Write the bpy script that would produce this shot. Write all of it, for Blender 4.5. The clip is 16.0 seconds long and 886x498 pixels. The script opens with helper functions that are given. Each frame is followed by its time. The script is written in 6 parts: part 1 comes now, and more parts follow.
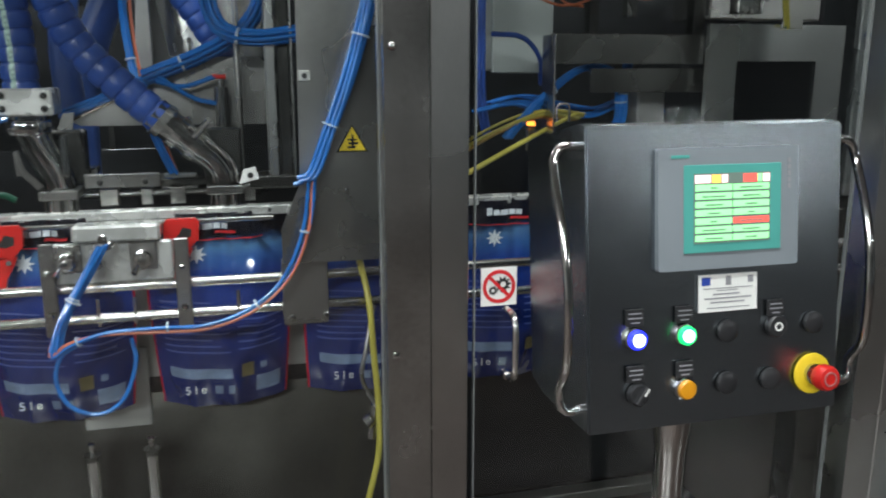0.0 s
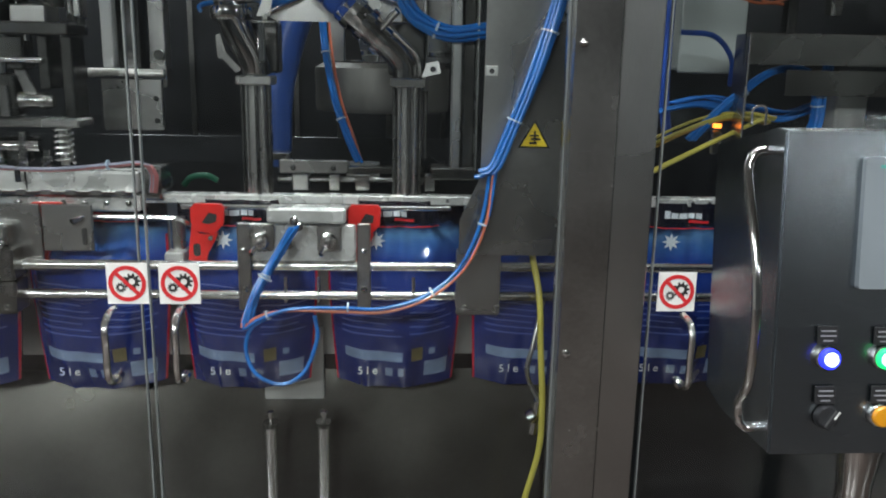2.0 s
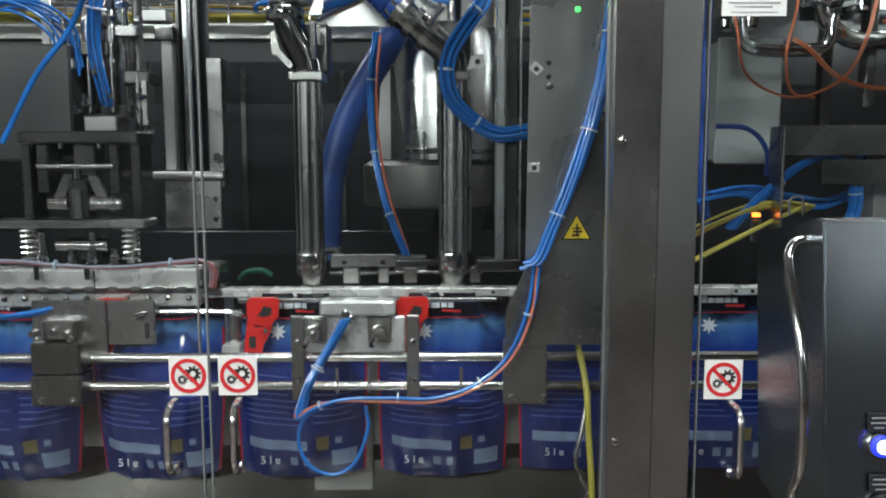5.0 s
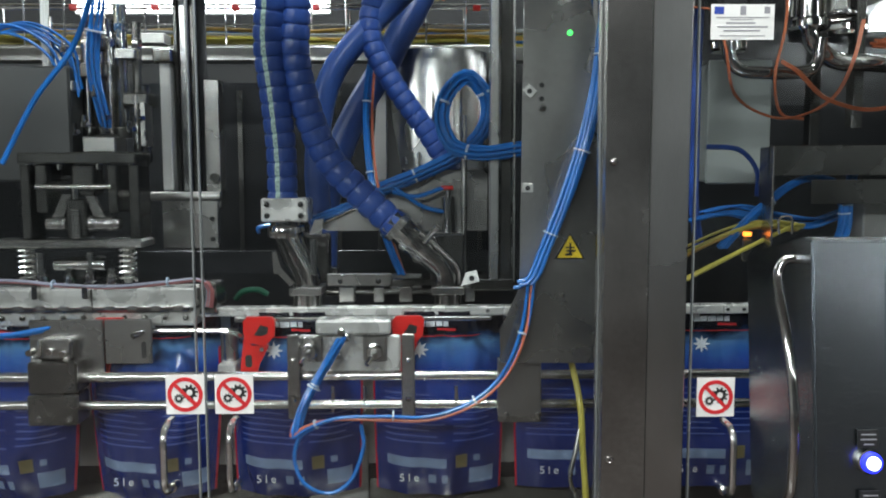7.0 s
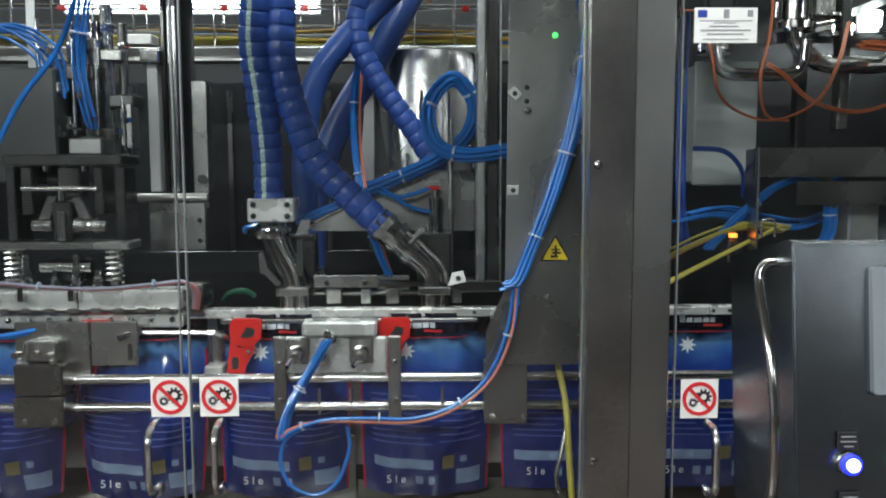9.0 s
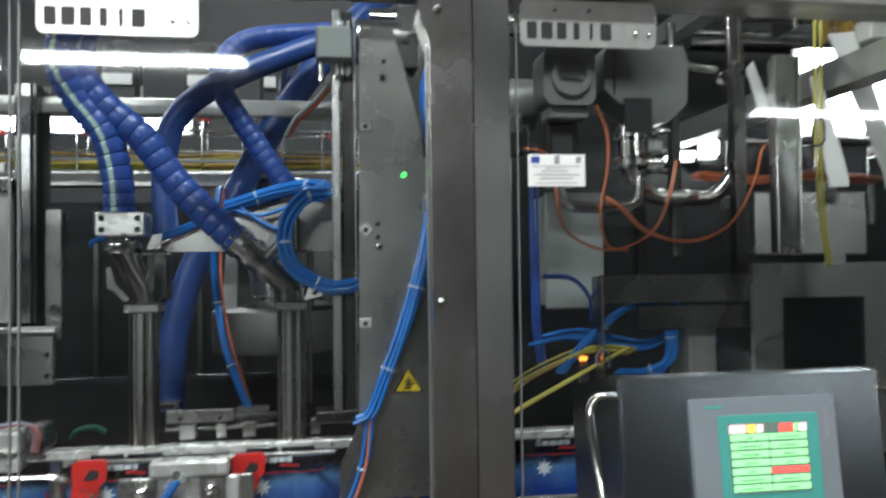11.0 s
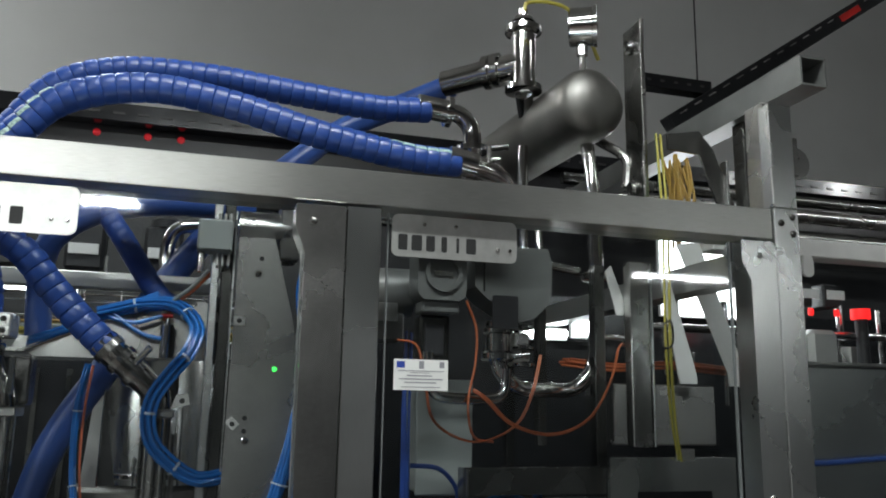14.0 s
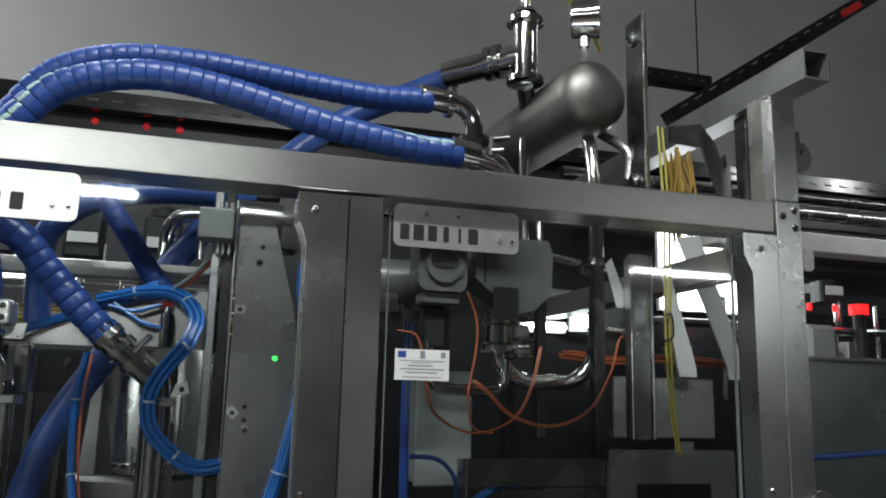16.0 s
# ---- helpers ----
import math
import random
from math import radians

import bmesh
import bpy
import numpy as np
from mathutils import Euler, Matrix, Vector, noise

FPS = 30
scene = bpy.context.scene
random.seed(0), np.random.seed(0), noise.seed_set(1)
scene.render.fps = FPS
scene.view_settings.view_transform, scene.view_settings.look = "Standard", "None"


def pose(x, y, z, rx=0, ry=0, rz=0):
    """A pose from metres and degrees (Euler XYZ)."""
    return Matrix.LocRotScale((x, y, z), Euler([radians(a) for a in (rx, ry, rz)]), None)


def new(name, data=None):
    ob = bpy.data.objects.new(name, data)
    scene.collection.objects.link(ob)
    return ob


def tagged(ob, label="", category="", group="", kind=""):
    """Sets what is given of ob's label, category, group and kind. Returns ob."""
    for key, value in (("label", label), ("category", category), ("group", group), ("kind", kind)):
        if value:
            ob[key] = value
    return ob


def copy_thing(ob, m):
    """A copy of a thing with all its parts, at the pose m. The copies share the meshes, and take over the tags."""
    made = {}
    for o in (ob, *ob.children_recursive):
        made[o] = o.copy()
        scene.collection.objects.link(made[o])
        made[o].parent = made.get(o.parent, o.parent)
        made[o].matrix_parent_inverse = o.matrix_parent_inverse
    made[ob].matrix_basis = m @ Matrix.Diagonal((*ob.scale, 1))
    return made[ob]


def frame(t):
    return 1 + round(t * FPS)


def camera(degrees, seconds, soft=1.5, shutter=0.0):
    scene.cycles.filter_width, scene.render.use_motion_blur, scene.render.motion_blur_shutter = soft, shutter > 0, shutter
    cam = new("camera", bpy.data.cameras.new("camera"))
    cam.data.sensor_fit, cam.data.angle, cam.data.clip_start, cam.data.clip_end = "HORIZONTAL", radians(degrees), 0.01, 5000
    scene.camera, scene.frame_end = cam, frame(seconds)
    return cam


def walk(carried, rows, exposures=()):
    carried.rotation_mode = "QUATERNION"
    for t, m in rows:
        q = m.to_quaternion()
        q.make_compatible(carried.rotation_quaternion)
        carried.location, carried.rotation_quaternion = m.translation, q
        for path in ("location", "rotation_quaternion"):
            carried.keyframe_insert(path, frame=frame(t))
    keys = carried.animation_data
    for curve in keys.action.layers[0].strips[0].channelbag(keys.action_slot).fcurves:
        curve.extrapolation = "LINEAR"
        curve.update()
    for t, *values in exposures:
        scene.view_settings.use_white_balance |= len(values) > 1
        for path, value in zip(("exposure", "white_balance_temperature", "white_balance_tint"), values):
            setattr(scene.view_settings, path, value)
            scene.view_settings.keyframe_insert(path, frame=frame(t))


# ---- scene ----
cam = camera(57.4, 16.0, soft=1.9, shutter=0.35)
PATH = [
    (0.0, pose(0.0000, 0.0000, 1.5000, 77.41, 0.01, -14.72)),
    (0.5, pose(-0.0198, -0.0136, 1.5048, 77.26, -0.26, -10.84)),
    (1.0, pose(-0.0268, -0.0062, 1.4990, 77.29, -0.36, -7.31)),
    (1.5, pose(-0.0350, -0.0026, 1.5006, 77.06, -0.94, -4.98)),
    (2.0, pose(-0.0367, -0.0022, 1.4986, 77.10, -1.11, -3.45)),
    (2.5, pose(-0.0381, -0.0070, 1.5009, 77.06, -0.80, -2.82)),
    (3.0, pose(-0.0413, -0.0183, 1.5056, 78.16, -0.93, -2.16)),
    (3.5, pose(-0.0410, -0.0303, 1.5089, 79.80, -0.58, -1.73)),
    (4.0, pose(-0.0461, -0.0409, 1.5096, 81.26, -0.15, -1.34)),
    (4.5, pose(-0.0495, -0.0412, 1.5103, 82.43, 0.11, -0.75)),
    (7.0, pose(-0.0490, -0.0578, 1.5130, 84.67, 0.16, -1.12)),
    (7.5, pose(-0.0479, -0.0588, 1.5114, 84.55, 0.12, -1.13)),
    (8.0, pose(-0.0470, -0.0591, 1.5105, 84.41, 0.11, -1.22)),
    (10.5, pose(0.0210, -0.0713, 1.5531, 86.07, 0.96, -3.94)),
    (11.0, pose(0.0383, -0.0917, 1.5764, 91.49, 0.73, -8.74)),
    (11.5, pose(0.0207, -0.1185, 1.6365, 94.07, 0.61, -13.91)),
    (12.0, pose(0.0640, -0.1467, 1.6554, 97.89, 0.22, -15.53)),
    (12.5, pose(0.0655, -0.1553, 1.6667, 99.73, -0.38, -16.32)),
    (13.0, pose(0.0612, -0.1593, 1.6728, 100.21, -0.90, -16.49)),
    (13.5, pose(0.0586, -0.1616, 1.6753, 100.69, -0.96, -16.35)),
    (14.0, pose(0.0698, -0.1702, 1.6785, 101.07, -0.96, -16.17)),
    (14.5, pose(0.0760, -0.1799, 1.6825, 101.19, -0.91, -16.33)),
    (15.0, pose(0.0756, -0.1769, 1.6769, 101.20, -0.87, -16.38)),
    (15.5, pose(0.0698, -0.1697, 1.6786, 100.80, -1.17, -16.51)),
    (16.0, pose(0.0624, -0.1623, 1.6716, 100.69, -1.36, -16.51)),
]
walk(cam, PATH, exposures=[(0.0, 0.46), (8.0, 0.44), (10.5, 0.42), (11.0, 0.42), (12.0, 0.14), (13.0, -0.22), (16.0, -0.25)])

# ---- world and lights ----
world = bpy.data.worlds.new("world")
scene.world = world
world.use_nodes = True
world.node_tree.nodes["Background"].inputs["Color"].default_value = (0.75, 0.85, 1.0, 1)
world.node_tree.nodes["Background"].inputs["Strength"].default_value = 0.05

# First two stand where door reflections put them; the rest are unseen, added fill.
LIGHTS = [(-1.05, -2.75, 2.9, 130), (4.35, -4.0, 2.9, 62), (-4.2, -1.6, 2.9, 125), (-3.0, -4.2, 3.2, 95), (0.2, 0.35, 3.4, 44)]
# Unseen tubes added to brighten the rear wall, interior and second machine.
BARE_FILL_LIGHTS = [(-2.7, 3.5, 3.8, 92), (-0.9, 2.0, 3.4, 28), (2.4, 2.4, 3.5, 5), (3.9, 1.4, 3.3, 34)]
INNER_LAMPS = [('a', 1.66, 2.04, 2.4, 2.44, 2.03, 2.31, 0), ('b', -1.1, -0.35, 2.42, 2.46, 2.006, 2.04, 0), ('c', 1.03, 1.17, 2.20, 2.23, 1.906, 1.924, 0), ('c', 1.205, 1.245, 2.20, 2.23, 1.915, 1.96, 0)]


# ---- materials ----
def base_material(name):
    m = bpy.data.materials.new(name)
    m.use_nodes = True
    return m, m.node_tree.nodes, m.node_tree.links, m.node_tree.nodes["Principled BSDF"]


def surface(name, colour, rough=0.5, metal=0.0, var=0.12, scale=6.0, stretch=(1, 1, 1), bump=0.1, bump_scale=60.0, rough_var=0.1, coat=0.0, fine=0.0):
    """Colour varied at two scales, with roughness wear and fine relief."""
    m, n, l, b = base_material(name)
    tc = n.new("ShaderNodeTexCoord")
    mp = n.new("ShaderNodeMapping")
    mp.inputs["Scale"].default_value = stretch
    l.new(tc.outputs["Object"], mp.inputs["Vector"])
    big, small = n.new("ShaderNodeTexNoise"), n.new("ShaderNodeTexNoise")
    big.inputs["Scale"].default_value, big.inputs["Detail"].default_value = scale, 5
    small.inputs["Scale"].default_value, small.inputs["Detail"].default_value = bump_scale, 4
    l.new(tc.outputs["Object"], big.inputs["Vector"])
    l.new(mp.outputs["Vector"], small.inputs["Vector"])
    ramp = n.new("ShaderNodeValToRGB")
    lo, hi = [max(0, c * (1 - var)) for c in colour], [min(1, c * (1 + var)) for c in colour]
    ramp.color_ramp.elements[0].position, ramp.color_ramp.elements[1].position = 0.3, 0.7
    ramp.color_ramp.elements[0].color, ramp.color_ramp.elements[1].color = (*lo, 1), (*hi, 1)
    l.new(big.outputs["Fac"], ramp.inputs["Fac"])
    out = ramp.outputs["Color"]
    if fine:
        mix = n.new("ShaderNodeMix")
        mix.data_type, mix.blend_type = "RGBA", "OVERLAY"
        mix.inputs["Factor"].default_value = fine
        l.new(out, mix.inputs["A"])
        l.new(small.outputs["Fac"], mix.inputs["B"])
        out = mix.outputs["Result"]
    l.new(out, b.inputs["Base Color"])
    mr = n.new("ShaderNodeMapRange")
    mr.inputs["To Min"].default_value, mr.inputs["To Max"].default_value = max(0.02, rough - rough_var), min(1, rough + rough_var)
    l.new(big.outputs["Fac"], mr.inputs["Value"])
    l.new(mr.outputs["Result"], b.inputs["Roughness"])
    b.inputs["Metallic"].default_value = metal
    b.inputs["Coat Weight"].default_value = coat
    if bump:
        bp = n.new("ShaderNodeBump")
        bp.inputs["Strength"].default_value, bp.inputs["Distance"].default_value = bump, 0.002
        l.new(small.outputs["Fac"], bp.inputs["Height"])
        l.new(bp.outputs["Normal"], b.inputs["Normal"])
    return m


def glowing(name, colour, strength):
    m, n, l, b = base_material(name)
    b.inputs["Base Color"].default_value = (*colour, 1)
    b.inputs["Emission Color"].default_value = (*colour, 1)
    b.inputs["Emission Strength"].default_value = strength
    return m


def clear_sheet(name, tint=(0.93, 0.95, 0.95), gloss=0.055):
    """Flat polycarbonate sheet: lets the light through, with a weak mirror on top."""
    m, n, l, b = base_material(name)
    n.remove(b)
    tr, gl, mx = n.new("ShaderNodeBsdfTransparent"), n.new("ShaderNodeBsdfGlossy"), n.new("ShaderNodeMixShader")
    tr.inputs["Color"].default_value = (*tint, 1)
    gl.inputs["Roughness"].default_value = 0.03
    mx.inputs["Fac"].default_value = gloss
    l.new(tr.outputs[0], mx.inputs[1])
    l.new(gl.outputs[0], mx.inputs[2])
    l.new(mx.outputs[0], n["Material Output"].inputs["Surface"])
    return m


STEEL = surface("brushed_steel", (0.56, 0.57, 0.56), 0.27, 1.0, 0.16, 3.0, (40, 40, 2.5), 0.06, 30, 0.09, fine=0.12)
STEEL_H = surface("brushed_steel_lengthwise", (0.50, 0.50, 0.475), 0.32, 1.0, 0.18, 2.5, (1.2, 60, 60), 0.10, 30, 0.10, fine=0.3)
STEEL_PANEL = surface("brushed_panel_steel", (0.27, 0.30, 0.325), 0.22, 1.0, 0.08, 2.5, (1.0, 60, 90), 0.12, 30, 0.05, fine=0.12)
STEEL_DULL = surface("dull_sheet_steel", (0.40, 0.395, 0.38), 0.27, 0.97, 0.22, 5.0, (8, 8, 8), 0.10, 20, 0.12, fine=0.2)
STEEL_DARK = surface("dark_machine_steel", (0.135, 0.135, 0.128), 0.25, 0.94, 0.35, 6.0, (8, 8, 8), 0.12, 20, 0.12, fine=0.2)
CHROME = surface("polished_steel", (0.56, 0.555, 0.54), 0.10, 1.0, 0.10, 8.0, (4, 4, 4), 0.06, 30, 0.05)
# Polished steel copy with its dark reflections put into the base colour.
CHROME_DARK = surface("dark_reflecting_polished_steel", (0.30, 0.30, 0.295), 0.11, 1.0, 0.25, 14.0, (4, 4, 4), 0.10, 30, 0.06)
# Pale satin steel with the strong light on it put into its colour.
LIT_SATIN = surface("lit_satin_steel", (0.72, 0.72, 0.70), 0.34, 0.35, 0.10, 6.0, (1, 1, 40), 0.04, 30, 0.08)
ROD = surface("ground_steel_rod", (0.72, 0.71, 0.69), 0.2, 1.0, 0.05, 6.0, (1, 40, 40), 0.04, 30, 0.05)
ALU = surface("bright_cast_alloy", (0.62, 0.62, 0.60), 0.27, 0.55, 0.22, 25.0, (4, 4, 4), 0.35, 40, 0.12, fine=0.3)
PALE = surface("pale_grey_sheet", (0.50, 0.50, 0.48), 0.34, 0.6, 0.16, 5.0, (3, 3, 3), 0.08, 20, 0.12, fine=0.2)
GREY_PAINT = surface("grey_painted_box", (0.24, 0.26, 0.255), 0.5, 0.0, 0.1, 4.0, (2, 2, 2), 0.06, 90, 0.08)
BLACK = surface("black_plastic", (0.018, 0.018, 0.02), 0.4, 0.0, 0.3, 10, (1, 1, 1), 0.06, 60, 0.1)
# Near-black for dark panels and for shade behind and under the machine.
DARK = surface("dark_panel_and_shade", (0.022, 0.023, 0.025), 0.16, 0.25, 0.4, 2.5, (2, 2, 2), 0.05, 20, 0.10)
BLUE_HOSE = surface("blue_ribbed_hose", (0.020, 0.062, 0.27), 0.36, 0.0, 0.3, 14, (3, 3, 3), 0.15, 60, 0.12)
BLUE_BIG = surface("blue_smooth_hose", (0.023, 0.064, 0.24), 0.34, 0.0, 0.25, 9, (3, 3, 3), 0.1, 50, 0.1)
STRIPE = surface("pale_green_printed_stripe", (0.36, 0.50, 0.45), 0.5, 0.0, 0.6, 160, (1, 1, 1), 0.05, 60, 0.1)
BLUE_TUBE = surface("blue_air_tube", (0.014, 0.135, 0.45), 0.22, 0.0, 0.25, 20, (1, 1, 1), 0.03, 50, 0.08, coat=0.4)
ORANGE_TUBE = surface("orange_air_tube", (0.55, 0.15, 0.08), 0.35, 0.0, 0.12, 20, (1, 1, 1), 0.03, 50, 0.08)
ORANGE_CABLE = surface("orange_cable", (0.36, 0.09, 0.03), 0.45, 0.0, 0.15, 20, (1, 1, 1), 0.03, 50, 0.08)
YELLOW_CABLE = surface("yellow_cable", (0.40, 0.35, 0.06), 0.42, 0.0, 0.15, 20, (1, 1, 1), 0.03, 50, 0.08)
GREEN_CABLE = surface("green_cable", (0.025, 0.16, 0.09), 0.45, 0.0, 0.12, 20, (1, 1, 1), 0.03, 50, 0.08)
AMBER = surface("amber_cable_bunch", (0.33, 0.20, 0.03), 0.5, 0.0, 0.2, 20, (1, 1, 1), 0.03, 50, 0.08)
RED = surface("red_painted_gripper", (0.52, 0.015, 0.012), 0.32, 0.0, 0.2, 18, (2, 2, 2), 0.12, 60, 0.12)
PINK_CABLE = surface("muted_pink_cable", (0.36, 0.13, 0.13), 0.45, 0.0, 0.15, 20, (1, 1, 1), 0.03, 50, 0.08)
MAUVE_CABLE = surface("grey_mauve_cable", (0.22, 0.22, 0.28), 0.45, 0.0, 0.15, 20, (1, 1, 1), 0.03, 50, 0.08)
ENCLOSURE = surface("dark_grey_enclosure_paint", (0.052, 0.054, 0.054), 0.40, 0.1, 0.3, 6.0, (2, 2, 2), 0.08, 90, 0.1)
METER_PAINT = surface("grey_instrument_paint", (0.15, 0.155, 0.15), 0.36, 0.25, 0.25, 8.0, (2, 2, 2), 0.08, 90, 0.1)
BADGE = surface("muted_yellow_badge", (0.15, 0.125, 0.055), 0.35, 0.0, 0.25, 40, (1, 1, 1), 0.0)
RED_SIGN = surface("red_sign_ink", (0.55, 0.015, 0.02), 0.5, 0.0, 0.05, 10, (1, 1, 1), 0.0)
WHITE_SIGN = surface("white_sticker", (0.74, 0.74, 0.72), 0.45, 0.0, 0.05, 10, (1, 1, 1), 0.02)
WHITE = surface("white_plastic", (0.72, 0.72, 0.70), 0.45, 0.0, 0.08, 12, (1, 1, 1), 0.04)
INK = surface("black_ink", (0.012, 0.012, 0.012), 0.5, 0.0, 0.1, 10, (1, 1, 1), 0.0)
YELLOW = surface("yellow_sign", (0.72, 0.52, 0.02), 0.5, 0.0, 0.08, 10, (1, 1, 1), 0.0)
BLUE_INK = surface("blue_flag_ink", (0.02, 0.05, 0.3), 0.5, 0.0, 0.08, 10, (1, 1, 1), 0.0)
GREY_INK = surface("grey_print", (0.25, 0.25, 0.27), 0.5, 0.0, 0.1, 10, (1, 1, 1), 0.0)
TEAL = surface("teal_screen_surround", (0.07, 0.34, 0.30), 0.45, 0.0, 0.06, 10, (1, 1, 1), 0.03, 80)
BEZEL = surface("grey_operator_bezel", (0.20, 0.225, 0.25), 0.42, 0.0, 0.06, 10, (1, 1, 1), 0.04, 90)
WALL = surface("painted_wall", (0.57, 0.58, 0.57), 0.7, 0.0, 0.10, 0.8, (1, 1, 1), 0.08, 30, 0.06)
CEIL = surface("dusky_ceiling", (0.40, 0.40, 0.39), 0.75, 0.0, 0.06, 0.8, (1, 1, 1), 0.06, 30, 0.06)
# For unseen walls, kept dark so polished steel reflects a dim hall.
HALL_WALL = surface("unseen_dark_hall_wall", (0.16, 0.17, 0.18), 0.6, 0.0, 0.15, 0.8, (1, 1, 1), 0.08, 30, 0.06)
FLOOR = surface("red_brown_floor", (0.062, 0.048, 0.043), 0.32, 0.0, 0.2, 2.2, (1, 1, 1), 0.08, 40, 0.12)
STEEL_TANK = surface("dull_tank_steel", (0.24, 0.235, 0.22), 0.46, 1.0, 0.2, 6.0, (3, 3, 3), 0.2, 80, 0.08)
WRAP = surface("crumpled_plastic", (0.35, 0.37, 0.37), 0.35, 0.0, 0.2, 12, (1, 1, 1), 0.3, 20, 0.1)
# Stained steel, its base also darkened for the shade under the pouches.
STEEL_STAIN_SHADE = surface("stained_shaded_sheet_steel", (0.066, 0.064, 0.057), 0.22, 0.9, 0.85, 2.8, (8, 8, 8), 0.10, 20, 0.14)
GLASS = clear_sheet("clear_door_sheet", (0.92, 0.94, 0.94), 0.05)
TIE = surface("milky_cable_tie", (0.38, 0.47, 0.58), 0.4, 0.0, 0.1, 20, (1, 1, 1), 0.0)
LED_DIM = glowing("small_red_light", (0.7, 0.02, 0.03), 0.25)
TUBE_LIGHT = glowing("lamp_diffuser", (0.92, 0.98, 1.0), 17.0)
LED_GREEN = glowing("green_led", (0.05, 0.9, 0.1), 3.0)
LAMP_PANEL = glowing("bright_lamp_panel", (0.94, 0.98, 1.0), 13.0)
LED_RED = glowing("red_signal", (1.0, 0.02, 0.02), 1.6)
LED_ORANGE = glowing("orange_sensor", (1.0, 0.25, 0.03), 3.0)
LAMP_BLUE = glowing("blue_button_light", (0.015, 0.025, 1.0), 1.6)
LAMP_GREEN = glowing("green_button_light", (0.01, 0.70, 0.16), 1.1)
CORE_BLUE = glowing("blue_button_core", (0.70, 0.78, 1.0), 2.5)
CORE_GREEN = glowing("green_button_core", (0.55, 1.0, 0.75), 1.8)
AMBER_CAP = surface("amber_button_cap", (0.62, 0.26, 0.01), 0.3, 0.0, 0.08, 30, (1, 1, 1), 0.03)
SCREEN_DARK = glowing("screen_ground", (0.10, 0.14, 0.12), 0.5)
CELL_GREEN = glowing("screen_green", (0.26, 0.80, 0.30), 0.9)
CELL_RED = glowing("screen_red", (0.95, 0.09, 0.07), 0.9)
CELL_AMBER = glowing("screen_amber", (0.95, 0.55, 0.1), 0.9)
CELL_PINK = glowing("screen_pale", (0.85, 0.6, 0.62), 0.8)


def pouch_film():
    """Printed film: dark band above, pale splash, blue field, crinkled."""
    m, n, l, b = base_material("printed_pouch_film")
    tc = n.new("ShaderNodeTexCoord")
    sp = n.new("ShaderNodeSeparateXYZ")
    l.new(tc.outputs["Object"], sp.inputs["Vector"])
    ns = n.new("ShaderNodeTexNoise")
    ns.inputs["Scale"].default_value, ns.inputs["Detail"].default_value = 14, 5
    l.new(tc.outputs["Object"], ns.inputs["Vector"])
    ad = n.new("ShaderNodeMath")
    ad.operation = "MULTIPLY_ADD"
    ad.inputs[1].default_value = 0.075
    l.new(ns.outputs["Fac"], ad.inputs[0])
    l.new(sp.outputs["Z"], ad.inputs[2])
    mr = n.new("ShaderNodeMapRange")
    mr.inputs["From Min"].default_value, mr.inputs["From Max"].default_value = 0.025, 0.365
    l.new(ad.outputs[0], mr.inputs["Value"])
    rp = n.new("ShaderNodeValToRGB")
    cr = rp.color_ramp
    cr.elements[0].position, cr.elements[0].color = 0.0, (0.008, 0.017, 0.098, 1)
    cr.elements[1].position, cr.elements[1].color = 1.0, (0.008, 0.008, 0.014, 1)
    for p, c in ((0.50, (0.008, 0.021, 0.14, 1)), (0.74, (0.012, 0.042, 0.23, 1)), (0.82, (0.03, 0.10, 0.30, 1)), (0.865, (0.07, 0.17, 0.33, 1)), (0.895, (0.012, 0.03, 0.08, 1)), (0.92, (0.007, 0.008, 0.014, 1))):
        e = cr.elements.new(p)
        e.color = c
    l.new(mr.outputs["Result"], rp.inputs["Fac"])
    l.new(rp.outputs["Color"], b.inputs["Base Color"])
    b.inputs["Roughness"].default_value = 0.12
    b.inputs["Coat Weight"].default_value = 0.7
    b.inputs["Coat Roughness"].default_value = 0.08
    w = n.new("ShaderNodeTexNoise")
    w.inputs["Scale"].default_value, w.inputs["Detail"].default_value, w.inputs["Distortion"].default_value = 9, 2, 0.6
    mp = n.new("ShaderNodeMapping")
    mp.inputs["Scale"].default_value = (1.6, 1, 0.7)
    l.new(tc.outputs["Object"], mp.inputs["Vector"])
    l.new(mp.outputs["Vector"], w.inputs["Vector"])
    bp = n.new("ShaderNodeBump")
    bp.inputs["Strength"].default_value, bp.inputs["Distance"].default_value = 0.8, 0.016
    l.new(w.outputs["Fac"], bp.inputs["Height"])
    l.new(bp.outputs["Normal"], b.inputs["Normal"])
    return m


FILM = pouch_film()
SEAM = surface("red_side_seam", (0.34, 0.010, 0.022), 0.25, 0.0, 0.15, 20, (1, 1, 1), 0.1)
PRINT_PALE = surface("pale_blue_print", (0.17, 0.23, 0.35), 0.25, 0.0, 0.25, 30, (1, 1, 1), 0.0)
PRINT_WHITE = surface("white_print", (0.62, 0.66, 0.70), 0.3, 0.0, 0.08, 20, (1, 1, 1), 0.0)
PRINT_MID = surface("mid_blue_print", (0.05, 0.09, 0.30), 0.3, 0.0, 0.1, 20, (1, 1, 1), 0.0)


